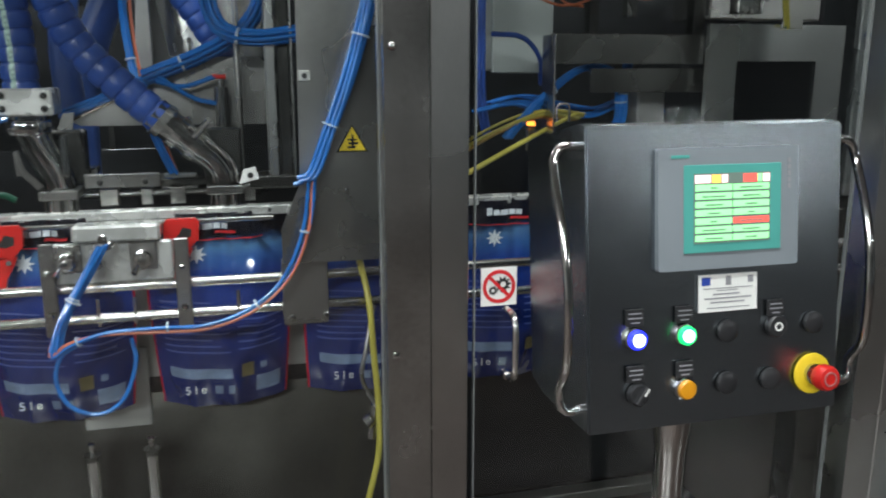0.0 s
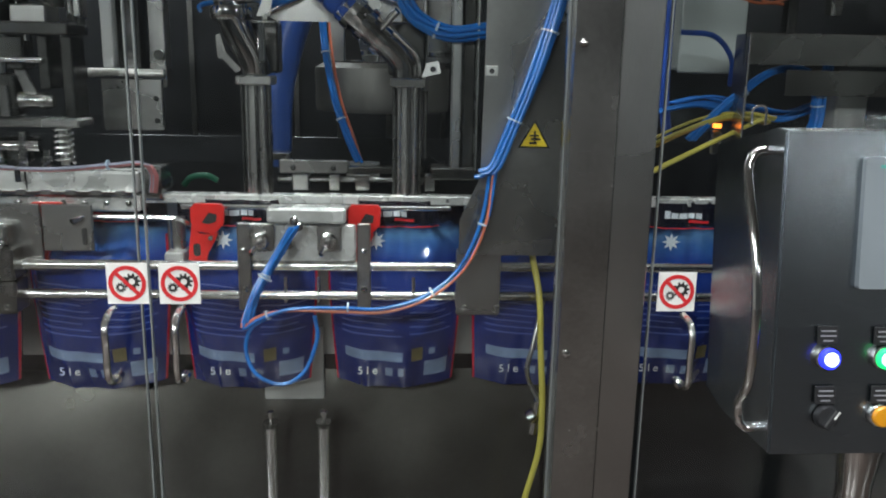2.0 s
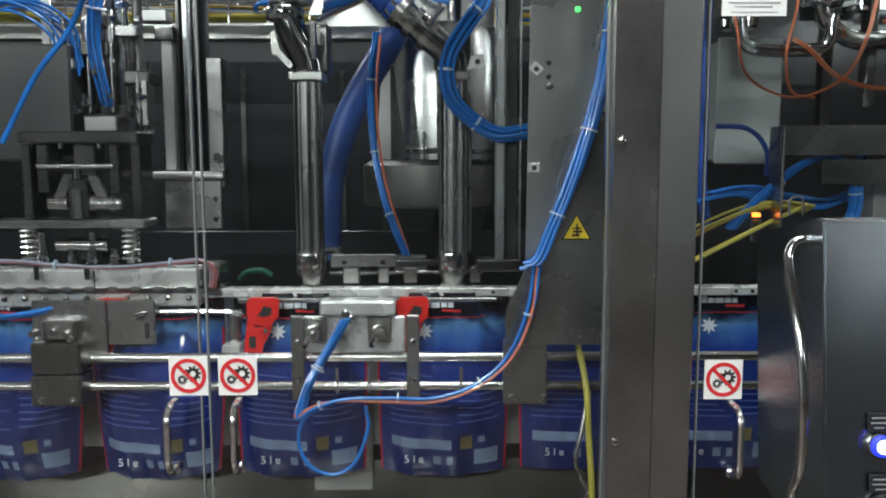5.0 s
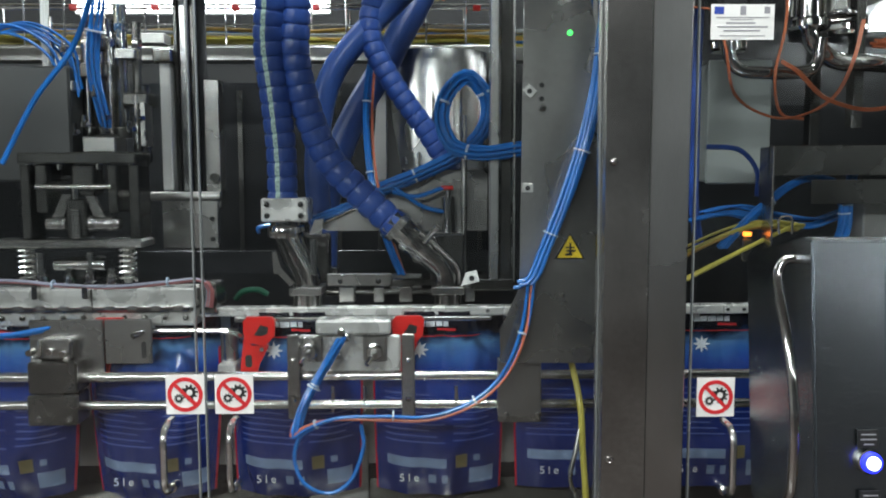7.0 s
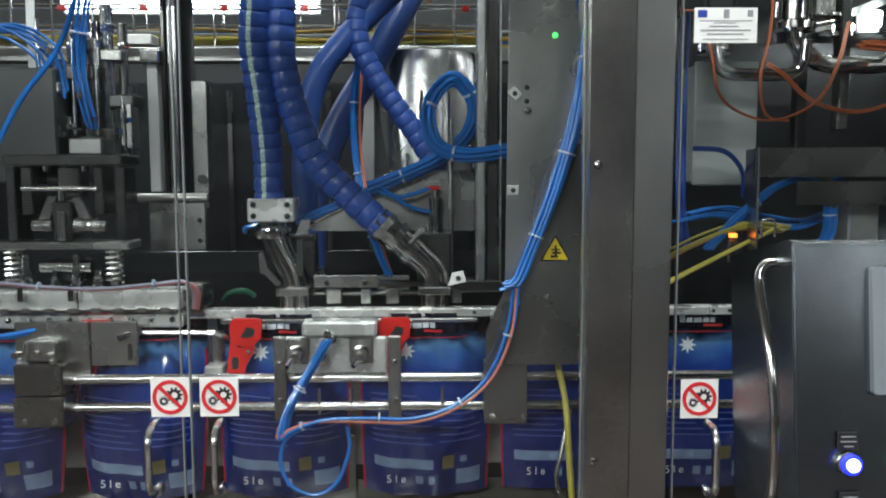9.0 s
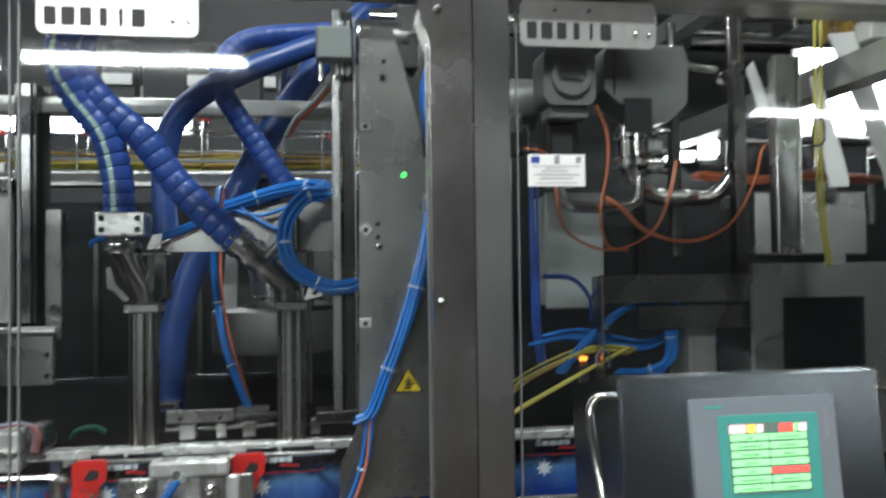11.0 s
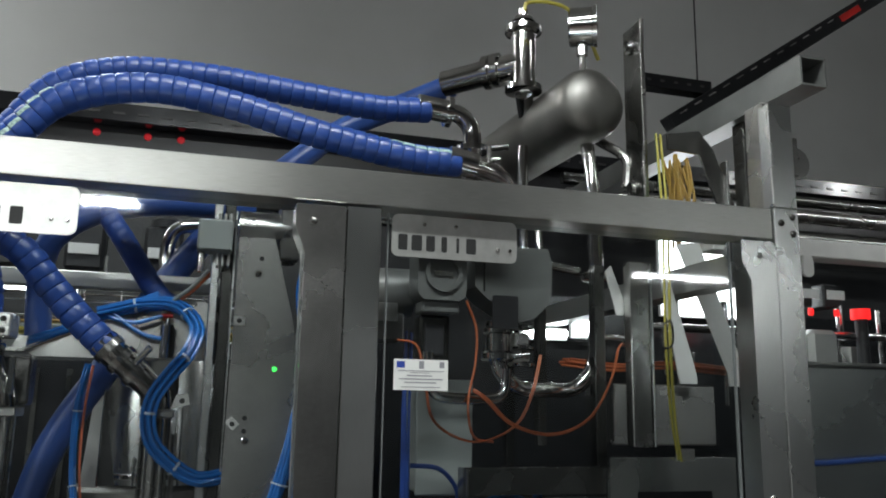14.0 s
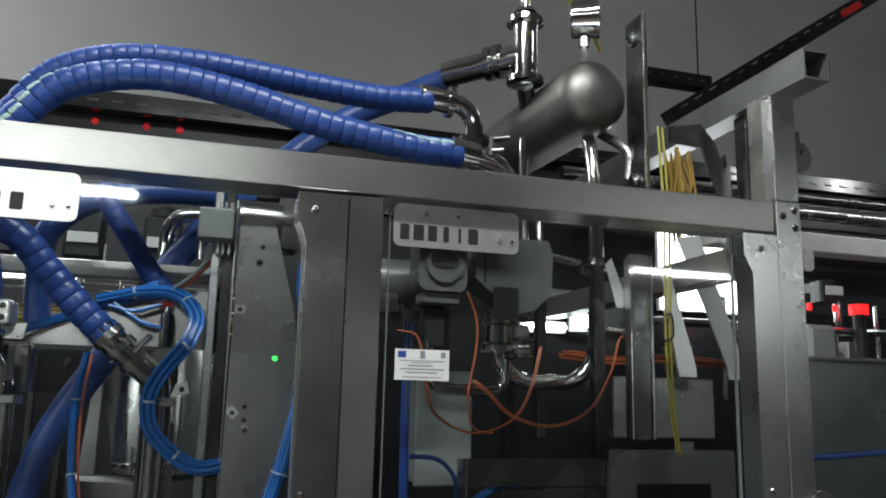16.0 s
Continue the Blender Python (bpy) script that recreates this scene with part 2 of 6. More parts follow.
# ---- mesh helpers ----
def bm_box(bm, x0, x1, y0, y1, z0, z1, bev=0.0015, m=None):
    r = bmesh.ops.create_cube(bm, size=1.0)
    bmesh.ops.scale(bm, vec=(x1 - x0, y1 - y0, z1 - z0), verts=r["verts"])
    bmesh.ops.translate(bm, vec=((x0 + x1) / 2, (y0 + y1) / 2, (z0 + z1) / 2), verts=r["verts"])
    vs = r["verts"]
    if m is not None:
        bmesh.ops.transform(bm, matrix=m, verts=vs)
    if bev:
        es = list({e for v in vs for e in v.link_edges})
        bmesh.ops.bevel(bm, geom=es, offset=min(bev, 0.3 * min(x1 - x0, y1 - y0, z1 - z0)), segments=1, affect="EDGES")
    return bm


def box(x0, x1, y0, y1, z0, z1, bev=0.0015, m=None):
    return bm_box(bmesh.new(), x0, x1, y0, y1, z0, z1, bev, m)


def bm_rod(bm, p, q, r, r2=None, seg=16):
    p, q = Vector(p), Vector(q)
    d = q - p
    m = Matrix.Translation((p + q) / 2) @ d.to_track_quat("Z", "Y").to_matrix().to_4x4()
    bmesh.ops.create_cone(bm, cap_ends=True, segments=seg, radius1=r, radius2=r if r2 is None else r2, depth=d.length, matrix=m)
    return bm


def rod(p, q, r, r2=None, seg=16):
    return bm_rod(bmesh.new(), p, q, r, r2, seg)


def spline(pts, n):
    """n points along a smooth line through pts, evenly spread over its length."""
    pts = [Vector(p) for p in pts]
    ext = [2 * pts[0] - pts[1], *pts, 2 * pts[-1] - pts[-2]]
    fine = []
    for i in range(1, len(ext) - 2):
        a, b, c, d = ext[i - 1:i + 3]
        for k in range(16):
            t = k / 16
            fine.append(0.5 * (2 * b + (c - a) * t + (2 * a - 5 * b + 4 * c - d) * t * t + (3 * b - a - 3 * c + d) * t ** 3))
    fine.append(pts[-1])
    run = [0.0]
    for a, b in zip(fine, fine[1:]):
        run.append(run[-1] + (b - a).length)
    out, j = [], 0
    for i in range(n):
        s = run[-1] * i / (n - 1)
        while j < len(run) - 2 and run[j + 1] < s:
            j += 1
        f = (s - run[j]) / max(1e-9, run[j + 1] - run[j])
        out.append(fine[j].lerp(fine[j + 1], min(1, max(0, f))))
    return out


def bm_tube(bm, pts, r, seg=8):
    """A round tube swept along pts."""
    pts = [Vector(p) for p in pts]
    n = len(pts)
    side, rings = None, []
    for i, p in enumerate(pts):
        t = (pts[min(i + 1, n - 1)] - pts[max(i - 1, 0)]).normalized()
        if side is None:
            side = t.orthogonal().normalized()
        side = (side - t * side.dot(t)).normalized()
        up = t.cross(side)
        rings.append([bm.verts.new(p + r * (math.cos(2 * math.pi * k / seg) * side + math.sin(2 * math.pi * k / seg) * up)) for k in range(seg)])
    for a, b in zip(rings, rings[1:]):
        for k in range(seg):
            bm.faces.new((a[k], a[(k + 1) % seg], b[(k + 1) % seg], b[k]))
    bm.faces.new(rings[0][::-1])
    bm.faces.new(rings[-1])
    return bm


def tube(pts, r, n=0, seg=8):
    return bm_tube(bmesh.new(), spline(pts, n) if n else pts, r, seg)


def bm_prism(bm, poly, y0, y1):
    """A flat plate: the outline poly in x, z, from y0 to y1."""
    a = [bm.verts.new((x, y0, z)) for x, z in poly]
    b = [bm.verts.new((x, y1, z)) for x, z in poly]
    bm.faces.new(a)
    bm.faces.new(b[::-1])
    for i in range(len(poly)):
        j = (i + 1) % len(poly)
        bm.faces.new((a[j], a[i], b[i], b[j]))
    bmesh.ops.recalc_face_normals(bm, faces=bm.faces)
    return bm


def prism(poly, y0, y1):
    return bm_prism(bmesh.new(), poly, y0, y1)


def disc_poly(cx, cz, r, n=24, a0=0.0, a1=360.0):
    return [(cx + r * math.cos(radians(a0 + (a1 - a0) * k / n)), cz + r * math.sin(radians(a0 + (a1 - a0) * k / n))) for k in range(n)]


def round_rect(x0, x1, z0, z1, r, n=5):
    out = []
    for cx, cz, a in ((x1 - r, z1 - r, 0), (x0 + r, z1 - r, 90), (x0 + r, z0 + r, 180), (x1 - r, z0 + r, 270)):
        out += [(cx + r * math.cos(radians(a + 90 * k / n)), cz + r * math.sin(radians(a + 90 * k / n))) for k in range(n + 1)]
    return out


def ring_bm(cx, cz, r0, r1, y0, y1, n=32):
    """A flat ring facing y."""
    bm = bmesh.new()
    rows = []
    for r, y in ((r0, y0), (r1, y0), (r1, y1), (r0, y1)):
        rows.append([bm.verts.new((cx + r * math.cos(2 * math.pi * k / n), y, cz + r * math.sin(2 * math.pi * k / n))) for k in range(n)])
    for i in range(4):
        a, b = rows[i], rows[(i + 1) % 4]
        for k in range(n):
            bm.faces.new((a[k], a[(k + 1) % n], b[(k + 1) % n], b[k]))
    bmesh.ops.recalc_face_normals(bm, faces=bm.faces)
    return bm


def lathe(profile, axis_at, axis="z", n=24):
    """A turned body: profile of (radius, along), about an axis through axis_at."""
    bm = bmesh.new()
    rows = []
    for r, s in profile:
        row = []
        for k in range(n):
            c, q = math.cos(2 * math.pi * k / n) * r, math.sin(2 * math.pi * k / n) * r
            p = {"z": (c, q, s), "y": (c, s, q), "x": (s, c, q)}[axis]
            row.append(bm.verts.new(Vector(p) + Vector(axis_at)))
        rows.append(row)
    for a, b in zip(rows, rows[1:]):
        for k in range(n):
            bm.faces.new((a[k], a[(k + 1) % n], b[(k + 1) % n], b[k]))
    bm.faces.new(rows[0])
    bm.faces.new(rows[-1])
    bmesh.ops.recalc_face_normals(bm, faces=bm.faces)
    return bm


def smooth_mesh(me, angle=35):
    me.shade_smooth()
    me.set_sharp_from_angle(angle=radians(angle))


def to_mesh(name, bm, *mats):
    me = bpy.data.meshes.new(name)
    bm.to_mesh(me)
    bm.free()
    for m in mats:
        me.materials.append(m)
    smooth_mesh(me)
    return me


def part(name, bm, material, parent=None, label=""):
    """One mesh object, under a thing or a part; built in world places."""
    ob = new(name, to_mesh(name, bm, material))
    if parent is not None:
        ob.parent = parent
        ob.matrix_parent_inverse = parent.matrix_world.inverted()
    if label:
        tagged(ob, label)
    return ob


def thing(name, label, category, at=(0, 0, 0), group=""):
    ob = new(name)
    ob.empty_display_size = 0.05
    ob.location = at
    ob.matrix_world = Matrix.Translation(at)
    return tagged(ob, label, category, group)


def solo(name, bm, material, label, category, group=""):
    return tagged(part(name, bm, material), label, category, group)


def setting(name, bm, material, label=""):
    return tagged(part(name, bm, material), label, "", "", "structure")


def bolt(parent, x, y, z, r=0.006, mat=None, name="bolt"):
    """A domed screw head that faces the front."""
    bm = lathe([(r, 0.002), (r, -0.0015), (r * 0.75, -0.0035), (r * 0.35, -0.0042), (r * 0.34, -0.0022)], (x, y, z), "y", 12)
    return part(name, bm, mat or CHROME, parent)


# ---- the room ----
setting("floor", box(-8, 8, -10, 5, -0.1, 0.0, 0), FLOOR, "dark red-brown coated factory floor")
setting("wall_north", box(-8, 8, 5.0, 5.15, 0, 5.6, 0), WALL)
setting("wall_south", box(-8, 8, -10.15, -10.0, 0, 5.6, 0), HALL_WALL)
# Unseen west wall, left paler to brighten reflections in left-facing steel.
setting("wall_west", box(-8.15, -8, -10, 5, 0, 5.6, 0), CEIL)
setting("wall_east", box(8, 8.15, -10, 5, 0, 5.6, 0), HALL_WALL)
setting("ceiling", box(-8.15, 8.15, -10.15, 5.15, 5.6, 5.7, 0), CEIL)


def ceiling_light(x, y, z, length, power):
    """A long fluorescent fitting with its lamp."""
    t = thing("ceiling_light", "long white fluorescent ceiling light out of view, switched on", "ceiling light", (x, y, z), "ceiling lights")
    part("housing", box(x - length / 2, x + length / 2, y - 0.08, y + 0.08, z, z + 0.06), WHITE, t)
    part("diffuser", box(x - length / 2 + 0.02, x + length / 2 - 0.02, y - 0.06, y + 0.06, z - 0.02, z - 0.002), TUBE_LIGHT, t)
    part("stem", rod((x, y, z + 0.06), (x, y, 5.6), 0.01), WHITE, t)
    d = bpy.data.lights.new("lamp", "AREA")
    d.shape, d.size, d.size_y, d.energy, d.color = "RECTANGLE", length, 0.12, power, (0.95, 1.0, 0.99)
    ob = new("lamp", d)
    ob.matrix_world = pose(x, y, z - 0.03)
    ob.parent = t
    ob.matrix_parent_inverse = t.matrix_world.inverted()


def bare_tube_light(x, y, z, length, power):
    """An added, unseen fluorescent tube under a slim batten, shining all round."""
    t = thing("batten_light", "added bare fluorescent tube on a slim white batten, out of view", "ceiling light", (x, y, z), "ceiling lights")
    part("batten", box(x - length / 2, x + length / 2, y - 0.02, y + 0.02, z + 0.05, z + 0.09), WHITE, t)
    part("tube", rod((x - length / 2 + 0.03, y, z + 0.02), (x + length / 2 - 0.03, y, z + 0.02), 0.014), TUBE_LIGHT, t)
    part("holder", box(x - length / 2, x - length / 2 + 0.025, y - 0.015, y + 0.015, z, z + 0.049), WHITE, t)
    part("holder", box(x + length / 2 - 0.025, x + length / 2, y - 0.015, y + 0.015, z, z + 0.049), WHITE, t)
    part("stem", rod((x, y, z + 0.09), (x, y, 5.6), 0.01), WHITE, t)
    for k in (-0.3, 0.3):
        d = bpy.data.lights.new("lamp", "POINT")
        d.energy, d.color, d.shadow_soft_size = power / 2, (0.98, 1.0, 0.99), 0.06
        ob = new("lamp", d)
        ob.matrix_world = pose(x + k * length, y, z - 0.07)
        ob.parent = t
        ob.matrix_parent_inverse = t.matrix_world.inverted()


for lx, ly, lz, lp in BARE_FILL_LIGHTS:
    bare_tube_light(lx, ly, lz, 1.3, lp)
for lx, ly, lz, lp in LIGHTS:
    ceiling_light(lx, ly, lz, 1.3, lp)


# ---- the machine's frame ----
frame_t = thing("packing_machine", "brushed stainless steel machine frame with bolted posts and top beam", "packing machine", (0.3, 1.2, 0))
part("post", box(0.2725, 0.330, 1.108, 1.19, 0, 2.0), STEEL, frame_t)
part("cover_strip", prism([(0.206, 0), (0.2695, 0), (0.2695, 1.995), (0.190, 1.995), (0.190, 1.955), (0.199, 1.935), (0.206, 1.915)], 1.098, 1.16), STEEL_DULL, frame_t, "bolted cover strip of brushed steel")
part("strip_lip", box(0.2700, 0.2722, 1.112, 1.16, 0, 1.994, 0), STEEL_DARK, frame_t)
part("top_beam", box(-3.0, 1.0885, 1.105, 1.19, 2.003, 2.062), STEEL_H, frame_t)
part("right_post", box(1.0905, 1.145, 1.10, 1.19, 0, 2.064), STEEL, frame_t)
part("post_head", box(1.0915, 1.145, 1.101, 1.132, 2.066, 2.275), STEEL, frame_t)
part("right_strip", prism([(1.030, 0), (1.0865, 0), (1.0865, 1.996), (1.012, 1.996), (1.012, 1.955), (1.030, 1.92)], 1.098, 1.15), STEEL, frame_t)
part("base_beam", box(-3.0, 0.204, 1.11, 1.19, 0.42, 0.50), STEEL_H, frame_t)
part("base_beam", box(0.332, 1.028, 1.11, 1.19, 0.42, 0.50), STEEL_H, frame_t)
part("left_post", box(-1.95, -1.85, 1.108, 1.19, 0, 2.0), STEEL, frame_t)
part("rear_post", box(-1.95, -1.85, 2.6, 2.68, 0, 2.0), STEEL, frame_t)
part("rear_post", box(1.07, 1.15, 2.6, 2.68, 0, 2.0), STEEL, frame_t)
part("side_beam", box(1.09, 1.15, 1.192, 2.6, 1.94, 2.0), STEEL_H, frame_t)
for bz in (1.967, 1.529, 1.091, 0.65):
    bolt(frame_t, 0.2175, 1.097, bz)
for bz in (1.967, 1.53):
    bolt(frame_t, 1.050, 1.097, bz)
for bx, bz in ((1.104, 2.035), (1.130, 2.048), (1.130, 2.015)):
    bolt(frame_t, bx, 1.099, bz, 0.007, STEEL_DARK)
# lifting disc, tube bracket and cut plates above the beam
part("lifting_disc", lathe([(0.034, -0.004), (0.034, 0.004)], (1.186, 1.15, 2.175), "y", 28), STEEL_DULL, frame_t)
part("disc_bracket", box(1.147, 1.185, 1.135, 1.144, 2.145, 2.225), STEEL_DULL, frame_t)
bolt(frame_t, 1.192, 1.144, 2.187, 0.005)


def square_tube(p0, p1, w, wall):
    """An open square tube along y."""
    bm = bmesh.new()
    rows = []
    for (x, y, z), h in ((p0, w), (p1, w), (p1, w - wall), (p0, w - wall)):
        rows.append([bm.verts.new((x + a * h, y, z + b * h)) for a, b in ((-1, -1), (1, -1), (1, 1), (-1, 1))])
    for i in range(4):
        a, b = rows[i], rows[(i + 1) % 4]
        for k in range(4):
            bm.faces.new((a[k], a[(k + 1) % 4], b[(k + 1) % 4], b[k]))
    bmesh.ops.recalc_face_normals(bm, faces=bm.faces)
    return bm


part("cross_tube", square_tube((1.197, 1.09, 2.352), (1.197, 2.5, 2.352), 0.031, 0.004), METER_PAINT, frame_t)
part("tube_stand", box(1.150, 1.168, 1.192, 1.25, 2.0, 2.319), STEEL_DULL, frame_t)
part("tube_stand", box(1.183, 1.240, 1.30, 1.34, 2.0, 2.319), STEEL_DARK, frame_t)

# ---- the clear doors ----
GEAR = []
for gi in range(40):
    gr = 1.0 if gi % 4 in (0, 1) else 0.70
    GEAR.append((gr * math.cos(2 * math.pi * gi / 40), gr * math.sin(2 * math.pi * gi / 40)))


def gear(bm, cx, cz, r, y0, y1):
    """A toothed ring, open in the middle, of small plates."""
    outer = [(cx + r * a, cz + r * b) for a, b in GEAR]
    n = len(outer)
    inner = [(cx + 0.36 * r * math.cos(2 * math.pi * k / n), cz + 0.36 * r * math.sin(2 * math.pi * k / n)) for k in range(n)]
    va, vb = [bm.verts.new((x, y0, z)) for x, z in outer], [bm.verts.new((x, y0, z)) for x, z in inner]
    wa, wb = [bm.verts.new((x, y1, z)) for x, z in outer], [bm.verts.new((x, y1, z)) for x, z in inner]
    for i in range(n):
        j = (i + 1) % n
        bm.faces.new((va[i], va[j], vb[j], vb[i]))
        bm.faces.new((wa[j], wa[i], wb[i], wb[j]))
        bm.faces.new((va[j], va[i], wa[i], wa[j]))
        bm.faces.new((vb[i], vb[j], wb[j], wb[i]))


def door_sticker(door, cx, cz, y):
    s = part("sticker", box(cx - 0.0285, cx + 0.0285, y - 0.0012, y - 0.0002, cz - 0.030, cz + 0.030, 0), WHITE_SIGN, door, "white warning sticker with red ring and black gear wheels")
    part("ring", ring_bm(cx, cz, 0.0205, 0.0262, y - 0.0022, y - 0.0013), RED_SIGN, s)
    bm = bmesh.new()
    gear(bm, cx + 0.0065, cz + 0.003, 0.0125, y - 0.0018, y - 0.0013)
    gear(bm, cx - 0.0095, cz - 0.006, 0.0075, y - 0.0018, y - 0.0013)
    part("gear_print", bm, INK, s)
    part("slash", box(-0.0215, 0.0215, -0.0005, 0.0004, -0.0026, 0.0026, 0, pose(cx, y - 0.0020, cz, 0, 45, 0)), RED_SIGN, s)


def door_handle(door, cx, z1, z0, y, out=0.045):
    pts = spline([(cx, y, z1), (cx, y - out * 0.7, z1 - 0.002), (cx, y - out, z1 - 0.018), (cx, y - out, (z0 + z1) / 2), (cx, y - out, z0 + 0.018), (cx, y - out * 0.7, z0 + 0.002), (cx, y, z0)], 26)
    h = part("handle", bm_tube(bmesh.new(), pts, 0.0052, 10), ROD, door, "bent steel rod handle")
    part("foot", rod((cx, y + 0.002, z0), (cx, y - 0.014, z0), 0.0075), CHROME, h)


def logo_plate(door, x0, x1, z0, z1, y):
    p = part("logo_plate", prism(round_rect(x0, x1, z0, z1, 0.012), y - 0.003, y - 0.0003), PALE, door, "hanging brushed steel name plate with cut-out marks")
    w = (x1 - x0)
    for k in range(6):
        cx = x0 + w * (0.085 + 0.108 * k)
        zc = z0 + (z1 - z0) * 0.34
        hw = (0.0080, 0.0092, 0.0078, 0.0050, 0.0024, 0.0090)[k]
        part("cut_mark", prism(round_rect(cx - hw, cx + hw, zc - 0.0135, zc + 0.0135, 0.0026, 3), y - 0.0034, y - 0.0031), INK, p)
    for fx, fz in ((0.25, 0.78), (0.50, 0.78), (0.84, 0.30), (0.94, 0.30)):
        bolt(p, x0 + w * fx, y - 0.003, z0 + (z1 - z0) * fz, 0.0035)
    return p


def notice(parent, x0, x1, z0, z1, y):
    """The white notice with a flag, two crests and rows of small print."""
    s = part("notice", box(x0, x1, y - 0.0012, y - 0.0002, z0, z1, 0), WHITE_SIGN, parent, "white printed notice with small flag and crest")
    w, h = x1 - x0, z1 - z0
    for i, (a, b, c, d, m) in enumerate(((0.05, 0.20, 0.72, 0.93, BLUE_INK), (0.46, 0.55, 0.70, 0.95, GREY_INK), (0.84, 0.93, 0.74, 0.93, GREY_INK), (0.08, 0.92, 0.615, 0.64, GREY_INK), (0.24, 0.70, 0.45, 0.49, GREY_INK), (0.10, 0.90, 0.34, 0.38, GREY_INK), (0.20, 0.78, 0.23, 0.27, GREY_INK), (0.14, 0.86, 0.09, 0.115, GREY_INK), (0.30, 0.66, 0.555, 0.575, GREY_INK))):
        part("print", box(x0 + w * a, x0 + w * b, y - 0.0017, y - 0.0013, z0 + h * c, z0 + h * d, 0), m, s)
    return s


def clear_door(x0, x1, label, stick=None, handle=None, plate=None):
    d = thing("clear_door", label, "door", ((x0 + x1) / 2, 1.13, 0.5), "clear doors")
    p = part("pane", box(x0, x1, 1.130, 1.135, 0.505, 1.998, 0.0008), GLASS, d)
    p.visible_shadow = False
    part("edge", box(x0, x0 + 0.0022, 1.1290, 1.1360, 0.505, 1.998, 0), EDGE, d)
    part("edge", box(x1 - 0.0022, x1, 1.1290, 1.1360, 0.505, 1.998, 0), EDGE, d)
    if stick:
        door_sticker(d, stick[0], stick[1], 1.1298)
    if handle:
        door_handle(d, handle[0], handle[1], handle[2], 1.13)
    if plate:
        logo_plate(d, *plate, 1.1297)
    return d


EDGE = surface("pane_edge", (0.16, 0.17, 0.17), 0.3, 0.0, 0.1, 10, (1, 1, 1), 0.0)
clear_door(-1.13, -0.392, "clear sheet door with warning sticker and rod handle", (-0.4105, 1.1865), (-0.431, 1.150, 1.048), None)
clear_door(-0.382, 0.2055, "clear sheet door with steel name plate and warning sticker", (-0.338, 1.1865), (-0.336, 1.150, 1.048), (-0.357, -0.133, 1.922, 1.997))
d_right = clear_door(0.345, 1.010, "clear sheet door with name plate, notice and sticker", (0.3845, 1.176), (0.397, 1.140, 1.035), (0.352, 0.575, 1.925, 1.998))
notice(d_right, 0.362, 0.454, 1.705, 1.755, 1.1298)
clear_door(-1.84, -1.14, "clear sheet door of the far bay")


# ---- the operator panel ----
panel = thing("control_panel", "brushed steel operator panel with touch screen and lit buttons", "control panel", (0.62, 1.0, 0))
PX0, PX1, PZ0, PZ1, PY = 0.425, 0.801, 1.036, 1.430, 0.915
bm = bmesh.new()
prof = [(PY + 0.004, PZ0), (PY, PZ1), (PY + 0.02, PZ1 + 0.006), (PY + 0.205, PZ1 - 0.010), (PY + 0.205, PZ0 + 0.03), (PY + 0.15, PZ0 + 0.012)]
va = [bm.verts.new((PX0, y, z)) for y, z in prof]
vb = [bm.verts.new((PX1, y, z)) for y, z in prof]
bm.faces.new(va)
bm.faces.new(vb[::-1])
for i in range(len(prof)):
    j = (i + 1) % len(prof)
    bm.faces.new((va[j], va[i], vb[i], vb[j]))
bmesh.ops.recalc_face_normals(bm, faces=bm.faces)
bmesh.ops.bevel(bm, geom=list(bm.edges), offset=0.003, segments=2, affect="EDGES")
part("body", bm, STEEL_PANEL, panel, "brushed steel box")
FY = PY - 0.0005
hmi = part("operator_screen", prism(round_rect(0.520, 0.726, 1.244, 1.401, 0.004), FY - 0.007, FY + 0.004), BEZEL, panel, "grey framed touch screen")
part("surround", box(0.5555, 0.6985, FY - 0.0090, FY - 0.0072, 1.266, 1.379, 0.0008), TEAL, hmi, "teal screen surround")
part("maker_mark", box(0.538, 0.564, FY - 0.0078, FY - 0.0071, 1.388, 1.392, 0), TEAL, hmi)
for k in range(5):
    part("side_mark", box(0.709, 0.714, FY - 0.0077, FY - 0.0071, 1.345 + 0.0085 * k, 1.351 + 0.0085 * k, 0), GREY_INK, hmi)
SX0, SX1, SZ0, SZ1 = 0.569, 0.681, 1.278, 1.368
part("screen", box(SX0, SX1, FY - 0.0100, FY - 0.0091, SZ0, SZ1, 0), SCREEN_DARK, hmi, "lit screen with a table of green fields")
for row in range(7):
    for col in range(2):
        cz = SZ1 - 0.0145 - row * 0.0108
        cx0 = SX0 + 0.002 + col * 0.0550
        part("screen_field", box(cx0, cx0 + 0.0530, FY - 0.0106, FY - 0.0101, cz - 0.0078, cz, 0), CELL_RED if (row, col) == (4, 1) else CELL_GREEN, hmi)
        tw = 0.010 + 0.008 * ((row * 7 + col * 3) % 4)
        part("screen_text", box(cx0 + 0.0265 - tw / 2, cx0 + 0.0265 + tw / 2, FY - 0.0110, FY - 0.0107, cz - 0.0056, cz - 0.0036, 0), SCREEN_DARK, hmi)
for a, b, m in ((0.001, 0.024, CELL_PINK), (0.026, 0.038, CELL_AMBER), (0.040, 0.049, CELL_PINK), (0.051, 0.070, SCREEN_DARK), (0.072, 0.092, CELL_RED), (0.093, 0.099, CELL_GREEN), (0.101, 0.111, CELL_PINK)):
    part("screen_field", box(SX0 + a, SX0 + b, FY - 0.0106, FY - 0.0101, SZ1 - 0.0125, SZ1 - 0.002, 0), m, hmi)
notice(panel, 0.581, 0.6685, 1.186, 1.2355, FY)


